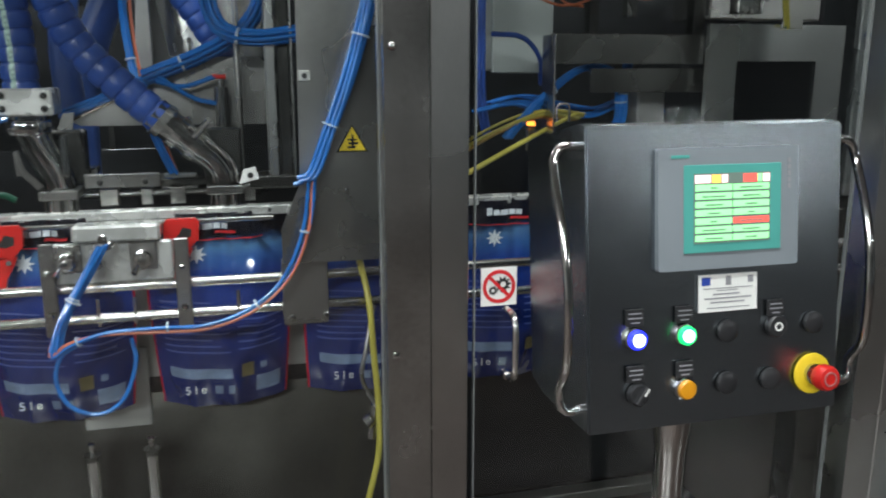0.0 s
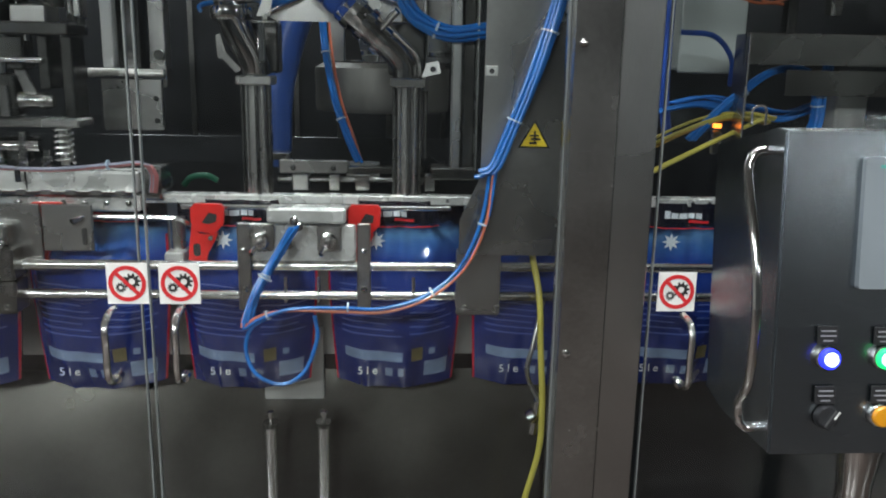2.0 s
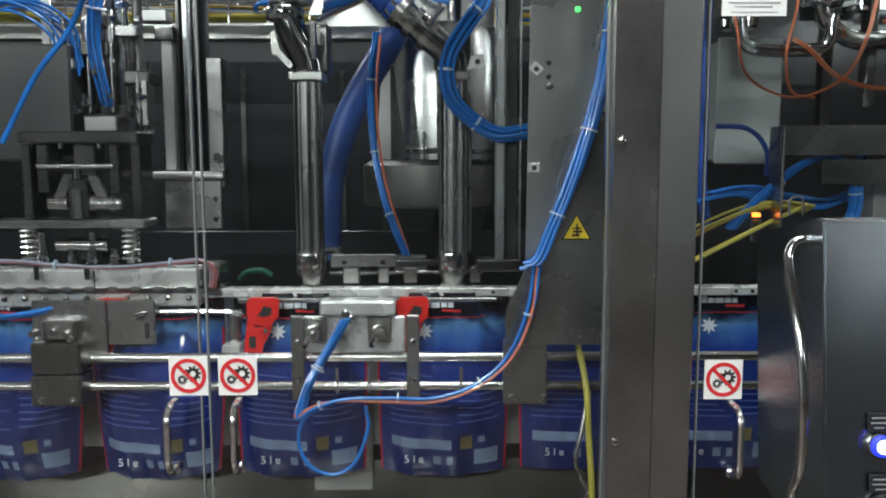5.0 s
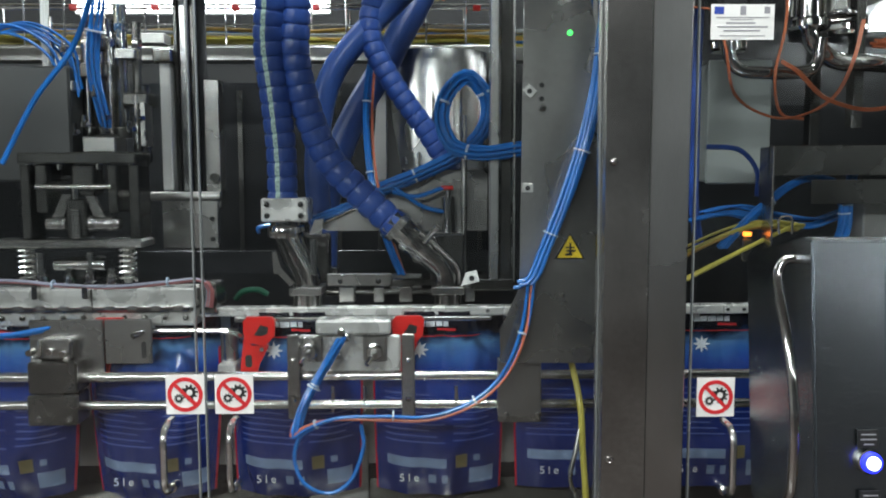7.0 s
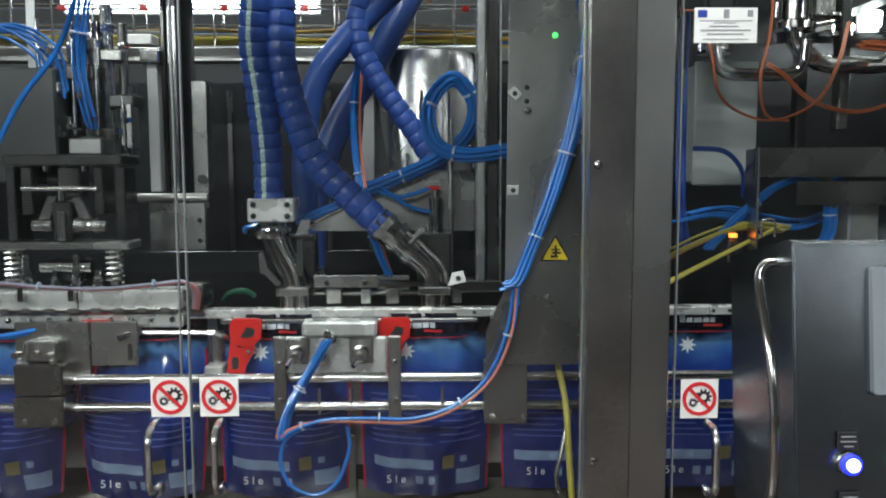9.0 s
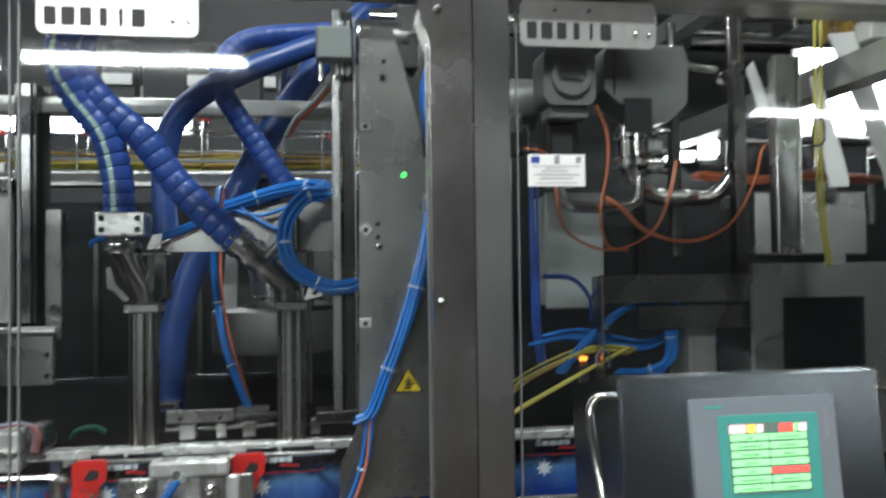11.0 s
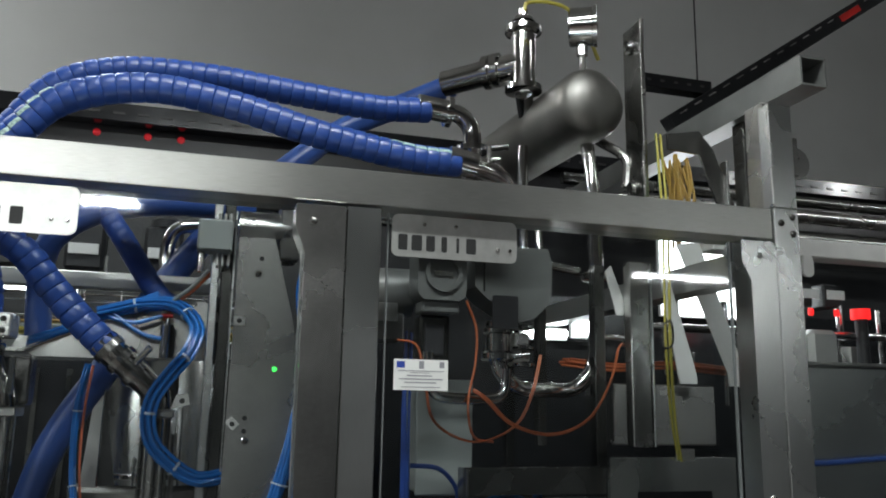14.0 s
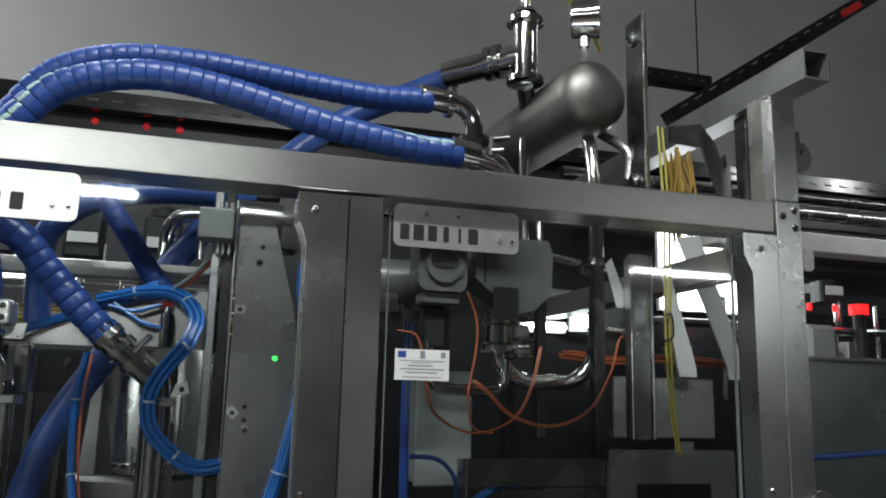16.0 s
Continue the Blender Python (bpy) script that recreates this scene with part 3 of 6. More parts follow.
def label_plate(x, z):
    p = part("label_plate", box(x - 0.0125, x + 0.0125, FY - 0.0028, FY + 0.001, z - 0.011, z + 0.011, 0.0006), BLACK, panel)
    for k, w in enumerate((0.009, 0.010, 0.006)):
        part("print", box(x - w, x + w, FY - 0.0034, FY - 0.0029, z + 0.0045 - 0.006 * k, z + 0.0063 - 0.006 * k, 0), GREY_INK, p)


def lit_button(x, z, lens, label, core=None):
    b = part("button", lathe([(0.0150, 0.002), (0.0150, -0.004), (0.0135, -0.006), (0.0130, -0.006)], (x, FY, z), "y", 28), CHROME, panel, label)
    part("lens", lathe([(0.0128, -0.004), (0.0128, -0.009), (0.011, -0.011), (0.004, -0.0115)], (x, FY, z), "y", 28), lens, b)
    if core:
        part("glowing_core", lathe([(0.0085, -0.0112), (0.0085, -0.0125), (0.004, -0.0132)], (x, FY, z), "y", 24), core, b)


lit_button(0.490, 1.159, LAMP_BLUE, "glowing blue push button", CORE_BLUE)
lit_button(0.561, 1.159, LAMP_GREEN, "glowing green push button", CORE_GREEN)
lit_button(0.561, 1.087, AMBER_CAP, "amber push button")
for lx, lz in ((0.489, 1.187), (0.560, 1.186), (0.697, 1.185), (0.490, 1.113), (0.561, 1.113)):
    label_plate(lx, lz)
for px, pz in ((0.625, 1.159), (0.758, 1.160), (0.624, 1.089), (0.691, 1.088)):
    part("blanking_plug", lathe([(0.0148, 0.002), (0.0148, -0.003), (0.0120, -0.0045), (0.002, -0.0045)], (px, FY, pz), "y", 24), BLACK, panel, "black blanking plug")
b = part("button", lathe([(0.0148, 0.002), (0.0148, -0.006), (0.0130, -0.008), (0.002, -0.008)], (0.698, FY, 1.160), "y", 24), BLACK, panel, "black push button marked 0")
part("mark", ring_bm(0.698, 1.160, 0.0040, 0.0062, FY - 0.0088, FY - 0.0081, 20), WHITE_SIGN, b)
sw = part("selector", lathe([(0.0150, 0.002), (0.0150, -0.005), (0.0130, -0.008), (0.002, -0.008)], (0.493, FY, 1.086), "y", 24), BLACK, panel, "black selector switch")
part("grip", box(-0.0045, 0.0045, -0.018, -0.007, -0.013, 0.013, 0.0015, pose(0.493, FY, 1.086, 0, 35, 0)), BLACK, sw)
part("pointer", box(-0.001, 0.001, -0.0190, -0.0181, 0.002, 0.013, 0, pose(0.493, FY, 1.086, 0, 35, 0)), WHITE_SIGN, sw)
es = part("emergency_stop", lathe([(0.0280, 0.001), (0.0280, -0.0015), (0.0268, -0.0022), (0.0160, -0.0022)], (0.757, FY, 1.089), "y", 36), YELLOW, panel, "red mushroom emergency stop on a yellow disc")
part("neck", lathe([(0.0145, -0.002), (0.0145, -0.008), (0.0110, -0.010), (0.0110, -0.018)], (0.757, FY, 1.089), "y", 24), CHROME, es)
part("mushroom", lathe([(0.011, -0.016), (0.0165, -0.018), (0.0178, -0.023), (0.0174, -0.032), (0.0148, -0.036), (0.006, -0.0365)], (0.757, FY, 1.089), "y", 32), RED, es)
part("arrow", ring_bm(0.757, 1.089, 0.0080, 0.0100, FY - 0.0375, FY - 0.0362, 24), PINK_CABLE, es)
for sx, s in ((PX0, -0.62), (PX1, 1)):
    hy = PY + 0.030
    pts = spline([(sx, hy, PZ1 - 0.022), (sx + s * 0.034, hy, PZ1 - 0.024), (sx + s * 0.048, hy, PZ1 - 0.050), (sx + s * 0.047, hy - 0.024, PZ1 - 0.13), (sx + s * 0.045, hy - 0.034, 1.225), (sx + s * 0.045, hy - 0.024, 1.13), (sx + s * 0.044, hy, PZ0 + 0.060), (sx + s * 0.038, hy, PZ0 + 0.030), (sx, hy, PZ0 + 0.028)], 44)
    part("side_handle", bm_tube(bmesh.new(), pts, 0.0065, 12), CHROME, panel, "polished rod handle")
LEAN = Matrix.Translation((0, 0.915, 1.324)) @ pose(0, 0, 0, -7) @ Matrix.Translation((0, -0.915, -1.324))
for ob in panel.children_recursive:
    ob.data.transform(LEAN)
part("swivel", lathe([(0.010, 1.045), (0.010, 0.999), (0.026, 0.998), (0.030, 0.985), (0.024, 0.93), (0.021, 0.60), (0.0205, 0.02)], (0.622, 1.01, 0), "z", 28), CHROME, panel, "polished steel post")
part("foot_plate", lathe([(0.16, 0.0), (0.16, 0.012), (0.03, 0.020)], (0.622, 1.01, 0), "z", 32), STEEL_DULL, panel)
part("loop_wire", tube([(0.455, 1.09, 1.425), (0.455, 1.09, 1.447), (0.472, 1.09, 1.449), (0.474, 1.09, 1.425)], 0.0018, 14, 6), ROD, panel)


# ---- the tapered cover plate beside the post ----
plate_t = thing("cover_plate", "tapered grey steel cover plate with warning triangle", "machine cover", (0.15, 1.27, 1.2))
part("plate", prism([(0.071, 1.198), (0.230, 1.197), (0.232, 1.70), (0.208, 1.83), (0.166, 1.988), (0.110, 1.986), (0.103, 1.324), (0.071, 1.253)], 1.267, 1.272), STEEL_DULL, plate_t)
tri = part("warning_sign", prism([(0.160, 1.372), (0.211, 1.372), (0.1855, 1.416)], 1.2650, 1.2668), INK, plate_t, "yellow crush-hazard triangle")
part("field", prism([(0.1645, 1.3745), (0.2065, 1.3745), (0.1855, 1.4108)], 1.2640, 1.2649), YELLOW, tri)
for a, b2, c, d in ((0.178, 0.190, 1.378, 1.3815), (0.180, 0.195, 1.384, 1.3875), (0.178, 0.193, 1.390, 1.3925), (0.1845, 0.1875, 1.378, 1.399)):
    part("pictogram", box(a, b2, 1.2630, 1.2639, c, d, 0), INK, tri)
for nx, nz, rot in ((0.115, 1.489, 0), (0.117, 1.645, 45), (0.118, 1.819, 0)):
    q = part("square_nut", box(-0.0095, 0.0095, -0.004, 0.0, -0.008, 0.008, 0.001, pose(nx, 1.267, nz, 0, rot, 0)), PALE, plate_t)
    part("hole", lathe([(0.0042, 0.0), (0.0042, -0.0046), (0.001, -0.0046)], (nx, 1.2668, nz), "y", 14), INK, q)
for nx, nz in ((0.137, 1.655), (0.137, 1.633), (0.150, 1.93)):
    part("hole", lathe([(0.0042, 0.0), (0.0042, -0.0006), (0.001, -0.0006)], (nx, 1.267, nz), "y", 14), INK, plate_t)
bolt(plate_t, 0.139, 1.267, 1.618, 0.0065)
bolt(plate_t, 0.146, 1.267, 1.902, 0.0065)
bolt(plate_t, 0.175, 1.267, 1.312, 0.0035)
part("indicator", lathe([(0.0042, 0.0), (0.0042, -0.002), (0.001, -0.003)], (0.182, 1.267, 1.738), "y", 12), LED_GREEN, plate_t, "small green light")
for bx in (0.085, 0.140):
    for bz in (1.210, 1.098):
        bolt(plate_t, bx, 1.300, bz, 0.0062)
part("rail_bracket", box(0.071, 0.145, 1.301, 1.318, 1.085, 1.196), STEEL_DULL, plate_t)


# ---- guide rails and their brackets ----
rails = thing("guide_rails", "pair of polished round guide rails with clamp blocks", "guide rail", (-0.3, 1.33, 1.09))
part("upper_rail", rod((-1.8, 1.33, 1.1665), (1.6, 1.33, 1.1580), 0.0085, seg=20), ROD, rails)
part("lower_rail", rod((-1.8, 1.33, 1.1185), (1.6, 1.33, 1.1040), 0.0085, seg=20), ROD, rails)
for x0, x1, z0, z1 in ((-0.728, -0.645, 1.142, 1.196), (-0.731, -0.646, 1.086, 1.139)):
    part("clamp_block", box(x0, x1, 1.300, 1.352, z0, z1, 0.003), STEEL_DARK, rails)
for bx, bz in ((-0.715, 1.203), (-0.660, 1.203), (-0.712, 1.098), (-0.660, 1.098)):
    bolt(rails, bx, 1.300, bz, 0.006)
part("sensor_block", box(-0.742, -0.6135, 1.340, 1.348, 1.150, 1.262, 0.002), STEEL_DULL, rails)
part("side_plate", box(-0.612, -0.530, 1.341, 1.347, 1.183, 1.262, 0.002), STEEL_DULL, rails)
part("plate_slot", prism(round_rect(-0.548, -0.540, 1.194, 1.223, 0.0038), 1.3398, 1.3408), INK, rails)
part("clamp_screw", rod((-0.558, 1.328, 1.235), (-0.545, 1.3468, 1.240), 0.0055), CHROME, rails)
part("upper_block", box(-0.715, -0.658, 1.312, 1.349, 1.198, 1.232, 0.003), STEEL_DULL, rails)
for bx, bz in ((-0.724, 1.212), (-0.690, 1.214), (-0.668, 1.210)):
    part("stud", rod((bx, 1.300, bz), (bx, 1.318, bz), 0.0055), CHROME, rails)
part("lever", rod((-0.708, 1.306, 1.205), (-0.704, 1.302, 1.232), 0.0028), CHROME, rails)
for bx, bz in ((-0.706, 1.222), (-0.672, 1.222)):
    part("fitting", lathe([(0.010, 0.0), (0.010, 0.012), (0.006, 0.016), (0.006, 0.03)], (bx, 1.36, bz), "z", 12), CHROME, rails)
for x0, x1 in ((-0.290, -0.268), (-0.094, -0.072)):
    s = part("strap", box(x0, x1, 1.306, 1.314, 1.092, 1.240, 0.002), STEEL_DULL, rails, "upright clamp strap")
    bolt(s, (x0 + x1) / 2, 1.306, 1.128, 0.006)
    bolt(s, (x0 + x1) / 2, 1.306, 1.195, 0.005)
part("stop_rod", tube([(-0.585, 1.36, 1.226), (-0.56, 1.36, 1.237), (-0.44, 1.36, 1.238), (-0.395, 1.36, 1.235), (-0.378, 1.375, 1.222)], 0.0045, 20), ROD, rails)
part("rod_post", rod((-0.402, 1.38, 1.176), (-0.402, 1.38, 1.236), 0.0125), STEEL_DULL, rails)
part("post_base", box(-0.418, -0.386, 1.345, 1.40, 1.158, 1.180, 0.002), PALE, rails)

unit = thing("clamp_unit", "pale metal clamp plate with two threaded knobs and air fittings", "clamp unit", (-0.19, 1.33, 1.17))
part("plate", box(-0.272, -0.096, 1.318, 1.332, 1.172, 1.236, 0.003), ALU, unit)
part("top_block", box(-0.240, -0.112, 1.300, 1.345, 1.240, 1.266, 0.004), ALU, unit)
for kx in (-0.250, -0.140):
    k = part("knob_plate", box(kx - 0.020, kx + 0.020, 1.310, 1.317, 1.192, 1.236, 0.003), STEEL_DULL, unit)
    part("knob", lathe([(0.014, 0.0), (0.014, -0.012), (0.011, -0.013), (0.0105, -0.022), (0.006, -0.023), (0.006, -0.036), (0.002, -0.037)], (kx, 1.309, 1.212), "y", 18), CHROME, k)
    part("hex_nut", rod((kx, 1.292, 1.212), (kx, 1.284, 1.212), 0.0125, seg=6), ROD, k)
    part("grease_nipple", rod((kx - 0.004, 1.275, 1.206), (kx - 0.010, 1.262, 1.198), 0.0045, seg=10), CHROME, k)
for kx, kz in ((-0.205, 1.205), (-0.188, 1.235), (-0.196, 1.245)):
    part("fitting", lathe([(0.007, 0.0), (0.007, -0.012), (0.0045, -0.014), (0.0045, -0.026)], (kx, 1.312, kz), "y", 14), CHROME, unit)
for sx in (-0.160, 0.000, -0.215):
    part("stud", rod((sx, 1.325, 1.100), (sx, 1.325, 1.145), 0.0032), ROD, unit)

# ---- pouch track above the rails ----
track = thing("track_bar", "long pale steel track bar with bolt holes", "track", (-0.1, 1.4, 1.25))
part("bar", box(-0.462, 1.0, 1.395, 1.425, 1.256, 1.272, 0.002), ALU, track)
part("front_bar", box(-0.395, 0.065, 1.372, 1.380, 1.250, 1.258, 0.002), ROD, track)
for hx in (-0.448, -0.43, 0.06, 0.5, 0.53, 0.56):
    part("hole", lathe([(0.0035, 0.0), (0.0035, -0.0005), (0.0008, -0.0005)], (hx, 1.395, 1.264), "y", 12), INK, track)
for hx, w in ((-0.20, 0.030), (-0.14, 0.020), (-0.09, 0.026), (0.03, 0.02)):
    part("block", box(hx - w / 2, hx + w / 2, 1.44, 1.47, 1.273, 1.303, 0.002), STEEL_DULL, track)
part("cross_bar", box(-0.235, 0.02, 1.445, 1.465, 1.304, 1.316, 0.002), STEEL_DARK, track)
part("cross_plate", box(-0.235, -0.115, 1.425, 1.432, 1.306, 1.330, 0.002), STEEL_DULL, track)
part("rear_block", box(-0.125, -0.060, 1.55, 1.57, 1.274, 1.312, 0.002), STEEL_DULL, track)
part("slide_rod", rod((-0.24, 1.452, 1.292), (0.02, 1.452, 1.292), 0.006), STEEL_DARK, track)
for hx in (-0.21, -0.14):
    bolt(track, hx, 1.425, 1.316, 0.005, INK)
part("pad", box(-0.305, -0.225, 1.50, 1.55, 1.320, 1.332, 0.002), STEEL_DULL, track)
part("backing_sheet", box(-1.8, 1.0, 1.535, 1.540, 0.93, 1.250, 0), PALE, track, "pale sheet behind the pouches")

# ---- lower covers ----
low = thing("lower_cover", "stained stainless sheet covers under the pouch track, darkened for shade", "machine cover", (-0.4, 1.6, 0))
part("slope", box(-1.8, 0.26, -0.002, 0.002, -0.42, 0.0, 0.001, pose(0, 1.52, 0.905, -18, 0, 0)), STEEL_STAIN_SHADE, low)
part("tray", box(-1.8, 1.02, 1.25, 1.66, 0.505, 0.51, 0.001), STEEL_STAIN_SHADE, low)
part("riser", box(-0.284, -0.168, 1.50, 1.508, 0.812, 1.0, 0.002), PALE, low)
for cx in (-0.256, -0.160):
    c = part("cylinder", rod((cx, 1.385, 0.52), (cx, 1.385, 0.845), 0.0125, seg=20), ROD, low, "slim steel air cylinder")
    part("collar", rod((cx, 1.385, 0.845), (cx, 1.385, 0.855), 0.0145, seg=18), STEEL_DARK, c)
    part("tip", lathe([(0.004, 0.0), (0.004, 0.012), (0.007, 0.013), (0.007, 0.02), (0.003, 0.022)], (cx, 1.385, 0.855), "z", 12), CHROME, c)
    part("foot", rod((cx, 1.385, 0.66), (cx, 1.385, 0.69), 0.018, seg=18), CHROME, c)
part("beam", box(0.35, 1.0, 1.58, 1.62, 0.50, 0.535, 0.002), STEEL_H, low)
# Near-black colour of sheets and cabinet stands for shade low in the machine.
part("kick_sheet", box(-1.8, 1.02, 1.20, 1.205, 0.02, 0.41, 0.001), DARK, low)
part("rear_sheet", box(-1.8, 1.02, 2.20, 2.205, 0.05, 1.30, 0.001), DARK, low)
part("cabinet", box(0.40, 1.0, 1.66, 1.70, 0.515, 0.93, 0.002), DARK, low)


# ---- pouches ----
PITCH, SLOT0 = 0.263, -0.030
PW, PH = 0.122, 0.342


def smooth_step(a, b, x):
    f = min(1, max(0, (x - a) / (b - a)))
    return f * f * (3 - 2 * f)


def pouch_face(u, v, shape):
    """Front of a pouch at u across (-1 to 1) and v up (0 to 1): place in its own space."""
    fat, mouth, taper = shape
    up = math.sin(math.pi / 2 * min(1, (0.09 + v) / 0.36)) ** 0.9 * (1 - (1 - mouth) * smooth_step(0.55, 1, v))
    belly = fat * (1 - abs(u) ** 2.4) * up
    k = fat / 0.055
    narrow = 1 - 0.26 * taper * max(0, 0.55 - v) ** 1.25
    sag = -0.010 * k * (1 - u * u) * (1 - v) ** 3
    edge = 1 - abs(u) ** 3
    crease = 0.0040 * math.sin(9 * u + 5 * v) * edge * k
    for u0, v0, tall in ((0.42, 0.34, 0.050), (0.55, 0.72, 0.028)):
        dx, dz = PW * (u - u0), PH * (v - v0)
        across, along = 0.80 * dx - 0.60 * dz, 0.60 * dx + 0.80 * dz
        crease += 0.0095 * k * edge * math.exp(-0.5 * (across / 0.0125) ** 2 - (along / tall) ** 4)
    crease += 0.0042 * k * edge * math.exp(-((u + 0.35 - 0.5 * (v - 0.3)) / 0.09) ** 2) * (1 - smooth_step(0.3, 0.5, v))
    crease += 0.0030 * k * edge * math.sin(21 * u + 3 * math.sin(6 * v)) * smooth_step(0.55, 0.9, v)
    return Vector((PW * u * narrow, -belly - crease - 0.004, PH * v + sag))


def pouch_patch(bm, u0, u1, v0, v1, fat, lift, nu=10, nv=3):
    g = []
    for j in range(nv + 1):
        row = []
        for i in range(nu + 1):
            p = pouch_face(u0 + (u1 - u0) * i / nu, v0 + (v1 - v0) * j / nv, fat)
            row.append(bm.verts.new(p + Vector((0, -lift, 0))))
        g.append(row)
    for j in range(nv):
        for i in range(nu):
            bm.faces.new((g[j][i], g[j][i + 1], g[j + 1][i + 1], g[j + 1][i]))
    return bm


def pouch(fat, label):
    t = thing("pouch", label, "pouch", (0, 0, 0), "pouches on the track")
    bm = bmesh.new()
    nu, nv = 64, 60
    f, b = [], []
    for j in range(nv + 1):
        fr, br = [], []
        for i in range(nu + 1):
            u, v = -1 + 2 * i / nu, j / nv
            p = pouch_face(u, v, fat)
            fr.append(bm.verts.new(p))
            br.append(bm.verts.new((p.x, -p.y * 0.8, p.z)))
        f.append(fr)
        b.append(br)
    for j in range(nv):
        for i in range(nu):
            q = bm.faces.new((f[j][i], f[j][i + 1], f[j + 1][i + 1], f[j + 1][i]))
            q.material_index = 1 if i in (0, nu - 1) and j < nv * 0.8 else 0
            bm.faces.new((b[j][i + 1], b[j][i], b[j + 1][i], b[j + 1][i + 1]))
    for j in range(nv):
        bm.faces.new((f[j][0], f[j + 1][0], b[j + 1][0], b[j][0]))
        bm.faces.new((f[j + 1][nu], f[j][nu], b[j][nu], b[j + 1][nu]))
    for i in range(nu):
        bm.faces.new((f[0][i + 1], f[0][i], b[0][i], b[0][i + 1]))
        bm.faces.new((f[nv][i], f[nv][i + 1], b[nv][i + 1], b[nv][i]))
    bag = part("bag", bm, FILM, t, "glossy dark blue printed film")
    bag.data.materials.append(SEAM)
    lift = 0.0016
    part("panel_print", pouch_patch(bmesh.new(), -0.80, 0.12, 0.165, 0.22, fat, lift), PRINT_PALE, t)
    part("recycle_print", pouch_patch(bmesh.new(), -0.16, -0.04, 0.075, 0.125, fat, lift, 2, 1), PRINT_PALE, t)
    part("recycle_print", pouch_patch(bmesh.new(), 0.05, 0.14, 0.075, 0.125, fat, lift, 2, 1), PRINT_PALE, t)
    part("code_print", pouch_patch(bmesh.new(), 0.48, 0.86, 0.06, 0.15, fat, lift), PRINT_PALE, t)
    part("badge", pouch_patch(bmesh.new(), 0.26, 0.44, 0.160, 0.235, fat, lift), BADGE, t, "yellow square badge")
    part("dot", pouch_patch(bmesh.new(), 0.54, 0.64, 0.19, 0.225, fat, lift), PRINT_PALE, t)
    for k in range(9):
        part("text_line", pouch_patch(bmesh.new(), -0.82, 0.10 - 0.12 * (k % 3), 0.30 + 0.032 * k, 0.307 + 0.032 * k, fat, lift * 0.7, 10, 1), PRINT_MID, t)
    for k in range(6):
        part("text_line", pouch_patch(bmesh.new(), 0.22, 0.86 - 0.1 * (k % 2), 0.31 + 0.036 * k, 0.318 + 0.036 * k, fat, lift * 0.7, 8, 1), PRINT_MID, t)
    part("swoosh", pouch_patch(bmesh.new(), -0.70, 0.62, 0.868, 0.873, fat, lift, 28, 1), RED_SIGN, t)
    part("brand_block", pouch_patch(bmesh.new(), -0.02, 0.26, 0.898, 0.912, fat, lift), RED_SIGN, t, "small red brand bar")
    for u0, u1, v1 in ((-0.40, -0.31, 0.962), (-0.295, -0.20, 0.950), (-0.185, -0.05, 0.950), (-0.035, 0.06, 0.950), (0.075, 0.15, 0.950)):
        part("brand_print", pouch_patch(bmesh.new(), u0, u1, 0.922, v1, fat, lift * 1.5, 3, 2), PRINT_WHITE, t)
    bm = bmesh.new()
    c0 = pouch_face(-0.28, 0.80, fat) + Vector((0, -lift * 1.5, 0))
    ring = []
    for k in range(16):
        r = 0.017 if k % 2 == 0 else 0.008
        ring.append(bm.verts.new(c0 + Vector((r * math.cos(k * math.pi / 8), 0, r * math.sin(k * math.pi / 8)))))
    bm.faces.new(ring[::-1])
    part("star", bm, PRINT_WHITE, t)
    cu = bpy.data.curves.new("volume_print", "FONT")
    cu.body, cu.size, cu.extrude, cu.align_x = "5 l e", 0.021, 0.0002, "LEFT"
    ob = new("volume_print", cu)
    cu.materials.append(PRINT_WHITE)
    pv = pouch_face(-0.62, 0.085, fat)
    ob.parent = t
    ob.matrix_basis = pose(pv.x, min(pv.y, pouch_face(0.1, 0.085, fat).y) - 0.0025, pv.z, 90, 0, 0)
    return t


def pouch_at(k):
    return pose(SLOT0 + PITCH * k, 1.435, 0.922)


sealed_pouch = pouch((0.055, 0.12, 1.0), "bulging sealed blue plastic pouch hanging on the track")
full_pouch = pouch((0.055, 0.80, 1.0), "bulging open-mouthed blue plastic pouch under the nozzles")
opened_pouch = pouch((0.047, 0.88, 0.35), "opened blue plastic pouch hanging on the track")
flat_pouch = pouch((0.016, 0.2, 0.3), "flat blue plastic pouch waiting to be filled")
POUCHES = []
for first, places in ((sealed_pouch, (-2, -3, -4)), (full_pouch, (0, -1)), (opened_pouch, (1, 2)), (flat_pouch, (3, 4))):
    for k in places:
        POUCHES.append((k, first if k == places[0] else copy_thing(first, pouch_at(k))))


